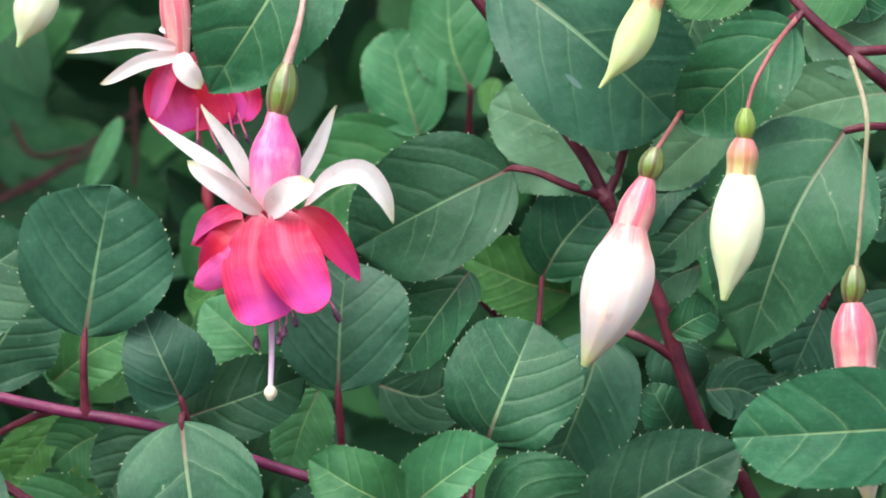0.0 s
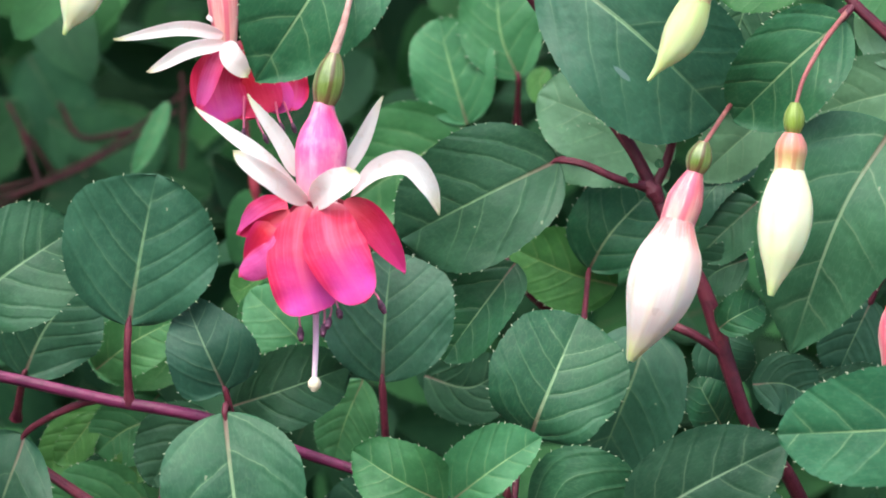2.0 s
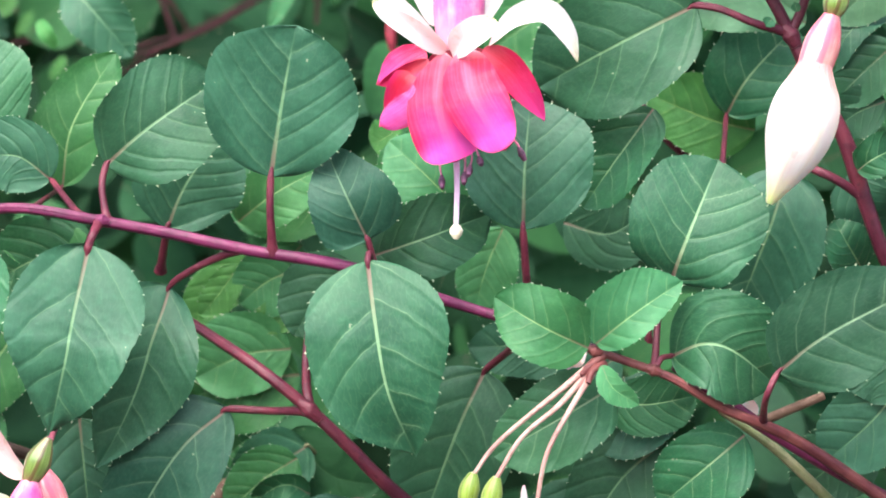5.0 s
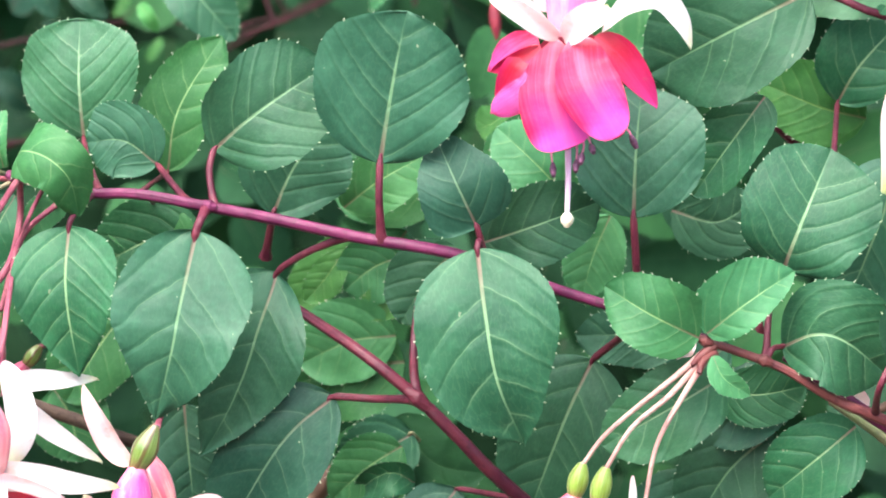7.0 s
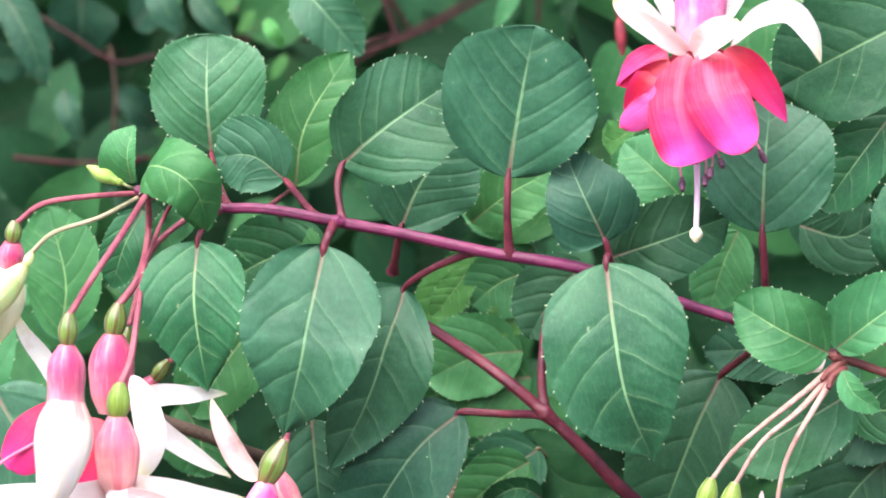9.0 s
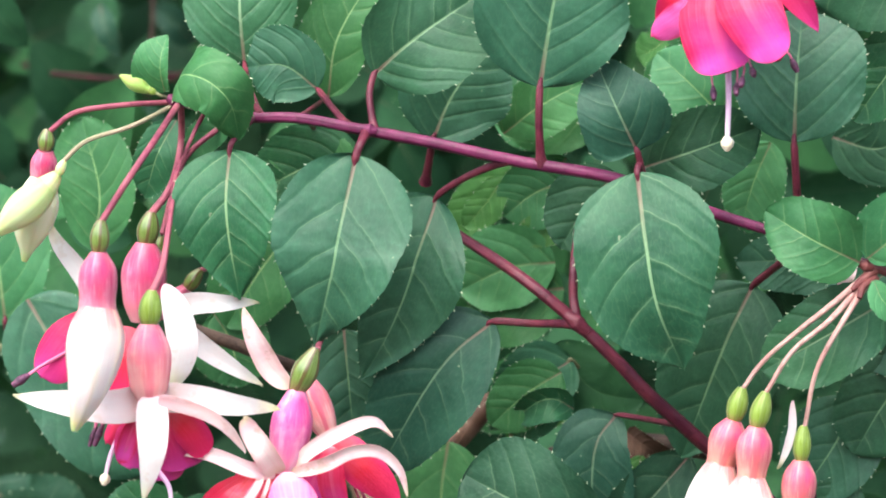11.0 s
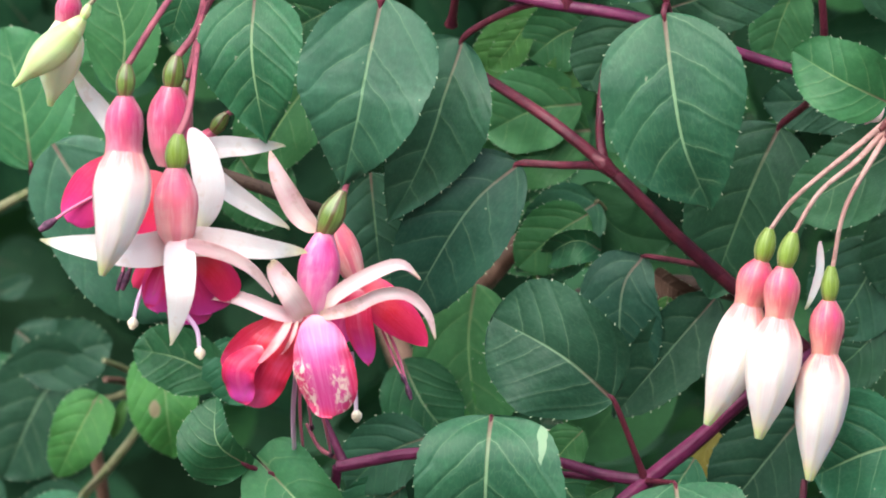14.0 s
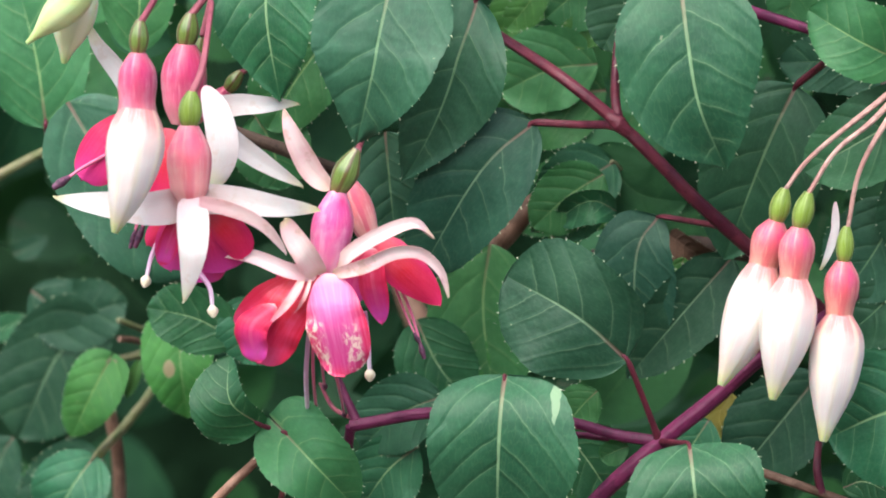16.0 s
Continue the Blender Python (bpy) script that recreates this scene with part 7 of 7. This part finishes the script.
stalk(flower_scarred, [(-153.6, 34.0, -55.5), (-144.2, 8.0, -70.5), (-138.8, -32.0, -73.2)], [0.71, 0.71, 0.86], PEDICEL_RED)
lathe(flower_scarred, 'ovary', (-138.5, -36.0, -72.4), (-143.7, -36.0, -83.5), [1.0, 2.43, 3.35, 3.0, 2.0], OVARY, 6, 0.06)
lathe(flower_scarred, 'tube', (-143.2, -36.0, -82.5), (-146.7, -36.0, -104.2), [1.9, 3.6, 5.0, 5.2, 4.7, 4.0, 3.0], TUBE, 8, 0.03)
petal(flower_scarred, 'sepal', [(-147.0, -24.0, -83.5), (-152.0, -24.0, -78.5), (-155.7, -26.0, -71.1), (-158.9, -26.0, -63.2)], 5.99, SEPAL_OLD, p=0.4, q=0.7, cup=0.3)
petal(flower_scarred, 'sepal', [(-147.5, -41.0, -103.6), (-150.0, -45.0, -98.4), (-152.8, -45.0, -94.1), (-155.6, -44.0, -89.7)], 6.28, SEPAL_OLD, p=0.15, q=0.3, cup=0.25)
petal(flower_scarred, 'sepal', [(-148.4, -39.0, -104.4), (-155.2, -43.0, -102.3), (-165.3, -41.0, -99.0), (-176.8, -36.0, -99.0)], 3.85, SEPAL_PINK, p=0.3, q=0.62, cup=0.3, roll=10)
petal(flower_scarred, 'sepal', [(-144.0, -38.0, -103.3), (-139.7, -39.0, -98.4), (-132.8, -37.0, -94.0), (-124.6, -34.0, -91.2), (-119.8, -30.0, -94.9)], 3.85, SEPAL_OLD, p=0.3, q=0.55, cup=0.3, roll=-10)
petal(flower_scarred, 'sepal', [(-143.8, -41.0, -103.6), (-135.7, -45.0, -101.2), (-128.3, -44.0, -97.7), (-121.8, -42.0, -97.8), (-117.0, -40.0, -102.4), (-114.9, -38.0, -109.2)], 3.57, SEPAL_OLD, p=0.25, q=0.6, cup=0.35, roll=10)
petal(flower_scarred, 'petal', [(-151.9, -34.0, -106.1), (-159.8, -36.0, -110.3), (-169.3, -34.0, -118.3)], 9.42, PETAL_CREASED, p=0.5, q=0.35, cup=0.25, roll=15)
petal(flower_scarred, 'petal', [(-150.9, -38.0, -105.4), (-156.8, -41.0, -113.5), (-163.7, -37.0, -126.6)], 13.99, PETAL_CREASED, p=0.5, q=0.36, cup=-0.2, ripple=0.06, seed=5)
petal(flower_scarred, 'petal', [(-151.3, -41.0, -104.2), (-153.8, -45.0, -109.5), (-159.8, -43.0, -116.0)], 2.43, PETAL_FOLD, p=0.5, q=0.8, cup=0.3, roll=20)
petal(flower_scarred, 'petal', [(-149.4, -42.0, -104.8), (-150.5, -44.0, -108.9), (-153.3, -42.0, -113.3)], 1.14, PETAL_FOLD, p=0.4, q=0.9, cup=0.3)
petal(flower_scarred, 'petal', [(-145.8, -42.0, -103.2), (-142.9, -47.0, -113.5), (-140.7, -42.0, -128.9)], 15.41, PETAL_SCARRED, p=0.45, q=0.32, cup=-0.25, ripple=0.05)
petal(flower_scarred, 'petal', [(-148.4, -30.0, -105.4), (-154.3, -30.0, -108.3), (-157.2, -30.0, -114.1)], 12.84, PETAL_DEEP, p=0.5, q=0.4)
pistil(flower_scarred, [(-151.1, -32.0, -116.7), (-153.6, -24.0, -131.0), (-157.6, 4.0, -150.0)], 0.71, FILAMENT, 1.28)
stamen(flower_scarred, [(-150.4, -32.0, -116.7), (-151.8, -24.0, -131.1), (-155.0, 2.0, -146.0)], 0.5, FILAMENT_PINK, 2.85, 0.86)
stamen(flower_scarred, [(-149.3, -30.0, -119.8), (-150.3, -20.0, -128.3), (-151.8, -6.0, -136.1)], 0.43, FILAMENT_PINK, 2.85, 0.86)
stamen(flower_scarred, [(-146.0, -28.0, -127.3), (-146.9, -12.0, -136.7), (-148.2, 4.0, -144.9)], 0.43, FILAMENT_PINK, 2.85, 0.86)
flower_tail = thing('fuchsia_flower', (-142.8, -18.0, -83.3), 'fuchsia flower with a pale pink tube and red petals behind another', 'flower', 'fuchsia flowers')
stalk(flower_tail, [(-141.2, 2.0, -64.2), (-142.2, -12.0, -73.6), (-143.1, -18.0, -81.8)], [0.58, 0.73, 0.87], PEDICEL_RED)
lathe(flower_tail, 'tube', (-143.4, -18.0, -82.7), (-137.6, -18.0, -97.6), [2.33, 3.7, 3.9, 3.2, 1.8], TUBE_PALE, 8, 0.03)
petal(flower_tail, 'petal', [(-137.1, -18.0, -96.6), (-129.5, -20.0, -103.9), (-119.6, -18.0, -113.4)], 10.6, PETAL_DEEP, p=0.55, q=0.7, cup=-0.15)
petal(flower_tail, 'petal', [(-137.2, -20.0, -98.8), (-136.6, -22.0, -107.6), (-134.4, -20.0, -118.2)], 7.2, PETAL, p=0.5, q=0.6)
petal(flower_tail, 'petal', [(-138.5, -18.0, -99.3), (-141.5, -18.0, -106.6), (-143.1, -18.0, -113.2)], 8.72, PETAL, p=0.5, q=0.45)
stamen(flower_tail, [(-130.4, -14.0, -109.9), (-127.5, -14.0, -117.2), (-125.4, -14.0, -124.5)], 0.44, FILAMENT_PINK, 3.49, 0.87)
stamen(flower_tail, [(-131.9, -14.0, -109.9), (-129.0, -14.0, -117.2), (-126.8, -14.0, -121.6)], 0.36, FILAMENT_PINK, 2.62, 0.73)
pistil(flower_tail, [(-140.3, -12.0, -116.0), (-139.4, -12.0, -123.4), (-139.0, -12.0, -131.9)], 0.73, FILAMENT, 1.45)
bud = thing('fuchsia_bud', (-185.1, 0.0, -46.3), 'small red-stalked fuchsia bud deep in the cluster', 'flower bud', 'fuchsia buds')
stalk(bud, [(-166.3, 30.0, -11.3), (-172.1, 10.0, -18.5), (-180.1, 4.0, -27.2), (-184.8, 0.0, -45.6)], [0.74, 0.74], PEDICEL_RED)
lathe(bud, 'ovary', (-185.1, 0.0, -46.3), (-186.0, 0.0, -52.5), [0.62, 1.18, 1.48, 1.41, 1.01], OVARY, 6, 0.05)
lathe(bud, 'tube', (-186.0, 0.0, -52.5), (-186.9, 0.0, -55.9), [1.18, 1.78, 1.63], TUBE_RED, 4, 0.05)
closed_sepals(bud, (-186.9, 0.0, -55.9), (-188.9, 0.0, -67.1), [1.63, 2.07, 1.78, 0.59], BUD_WHITE, 0.4)
bud = thing('fuchsia_bud', (-174.4, 0.0, -54.9), 'small red fuchsia bud deep in the cluster', 'flower bud', 'fuchsia buds')
stalk(bud, [(-162.0, 20.0, -50.3), (-169.1, 8.0, -52.7), (-174.4, 0.0, -55.2)], [0.74, 0.74], PEDICEL_RED)
lathe(bud, 'ovary', (-174.4, 0.0, -54.9), (-178.2, 0.0, -59.9), [0.87, 1.66, 2.07, 1.97, 1.41], OVARY, 6, 0.05)
lathe(bud, 'tube', (-178.2, 0.0, -59.9), (-181.3, 0.0, -62.9), [1.48, 2.07, 1.78], TUBE_RED, 4, 0.05)
closed_sepals(bud, (-181.3, 0.0, -62.9), (-186.6, 0.0, -68.6), [1.78, 2.07, 1.48, 0.59], TUBE_RED, 0.4)
# ---- ground, far foliage ----
SOIL = plain_material("soil", (0.030, 0.022, 0.016), (0.075, 0.055, 0.040), 40, 0.95, 0.8, 0.01)
me = bpy.data.meshes.new("ground")
gx = np.r_[-60, -20, -6, np.linspace(-2, 2, 40), 6, 20, 60]
gy = np.r_[-60, -20, -6, np.linspace(-2, 2, 40), 6, 20, 60]
gv = [(x, y, 0.03 * noise.noise((x * 3, y * 3, 0)) if max(abs(x), abs(y)) < 5 else 0.0) for y in gy for x in gx]
k = len(gx)
me.from_pydata(gv, [], [(j * k + i, j * k + i + 1, (j + 1) * k + i + 1, (j + 1) * k + i) for j in range(len(gy) - 1) for i in range(k - 1)])
me.materials.append(SOIL)
tagged(new("ground", me), "dark garden soil", "ground", kind="structure")


def foliage(name, count, x0, x1, y0, y1, z0, z1, size, mats, seed, label, gaps=0.15):
    """A mass of leaves, each with its own turn, in one mesh."""
    rng = random.Random(seed)
    bm = Build()
    for _ in range(count):
        while True:
            c = np.array([rng.uniform(x0, x1), rng.uniform(y0, y1), rng.uniform(z0, z1)])
            off = (c - (-60, 560, -120)) / (820, 520, 830)
            if abs(c[0] - (-263)) < 34 and abs(c[2] - (41)) < 26 and c[1] < 500:
                continue
            if c[1] < 335 and -185 < c[0] < -85 and 12 < c[2] < 80:
                continue
            if c[0] < -165 and c[2] < -85 and (c[1] < 245 or rng.random() < 0.6):
                continue
            if noise.noise(Vector(c * 0.011) + Vector((7.3, 1.1, 4.2))) > gaps:
                continue
            if off @ off + 0.35 * noise.noise(Vector(c * 0.004)) < 1:
                break
        length = size * rng.uniform(0.65, 1.25)
        a = rng.uniform(0, 6.283)
        d = np.array([math.cos(a), rng.uniform(-0.7, 0.5), math.sin(a) - 0.25])
        d /= np.linalg.norm(d)
        pts = [c - d * length / 2, c + np.array([0, -0.06 * length, 0.0]), c + d * length / 2]
        sheet(bm, pts, length * rng.uniform(0.55, 0.85), 0.5, rng.uniform(0.55, 1.0), rng.uniform(-60, 60), rng.uniform(0.05, 0.3), 0.05, 10, 5, 0.3, 0.02, rng.randrange(9999), rng.choice(range(len(mats))))
    ob = put(name, bm, mats, None, (0, (y0 + y1) / 2, -950), label, "stuff")
    ob["category"] = "foliage"
    return ob


def far_leaf(name, low, high, vein):
    return leaf_material(name, low, high, vein, 0.6, 0.25, 0.3, 0.25, gloss=0.2)


FAR = [far_leaf("far_leaf_a", (0.012, 0.066, 0.029), (0.023, 0.103, 0.043), (0.10, 0.20, 0.09)),
       far_leaf("far_leaf_b", (0.023, 0.110, 0.039), (0.038, 0.152, 0.053), (0.14, 0.27, 0.11)),
       far_leaf("far_leaf_c", (0.012, 0.056, 0.027), (0.021, 0.082, 0.037), (0.06, 0.13, 0.06))]
foliage("background_foliage", 190, -330, 260, 120, 240, -330, 330, 33, FAR, 11, "dense green fuchsia leaves behind the flowering branches")
foliage("background_foliage", 1700, -480, 380, 260, 480, -420, 420, 34, FAR, 12, "shaded green fuchsia leaves deep in the shrub", 0.24)
foliage("background_foliage", 2600, -800, 700, 480, 900, -900, 700, 52, FAR, 13, "dark inner leaves of the shrub", 0.24)
# Added near-black sheet: closes gaps in the foliage, its colour standing for shade.
BACKDROP_SHADE = plain_material("backdrop_shade", (0.004, 0.014, 0.006), (0.012, 0.036, 0.016), 18, 1.0, 0.9, 0.03)
BACKDROP_SHADE.node_tree.nodes["Principled BSDF"].inputs["Specular IOR Level"].default_value = 0.08
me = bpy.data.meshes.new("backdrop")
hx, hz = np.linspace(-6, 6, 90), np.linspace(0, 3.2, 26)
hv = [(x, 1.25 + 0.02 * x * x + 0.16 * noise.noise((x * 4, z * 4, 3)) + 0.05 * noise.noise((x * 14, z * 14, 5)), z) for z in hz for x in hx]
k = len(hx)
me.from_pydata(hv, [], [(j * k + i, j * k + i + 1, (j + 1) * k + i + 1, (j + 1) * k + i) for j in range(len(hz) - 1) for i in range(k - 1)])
me.materials.append(BACKDROP_SHADE)
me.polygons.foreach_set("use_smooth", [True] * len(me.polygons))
tagged(new("backdrop", me), "added near-black sheet standing in for deep shade behind the shrub", "hedge", kind="structure")
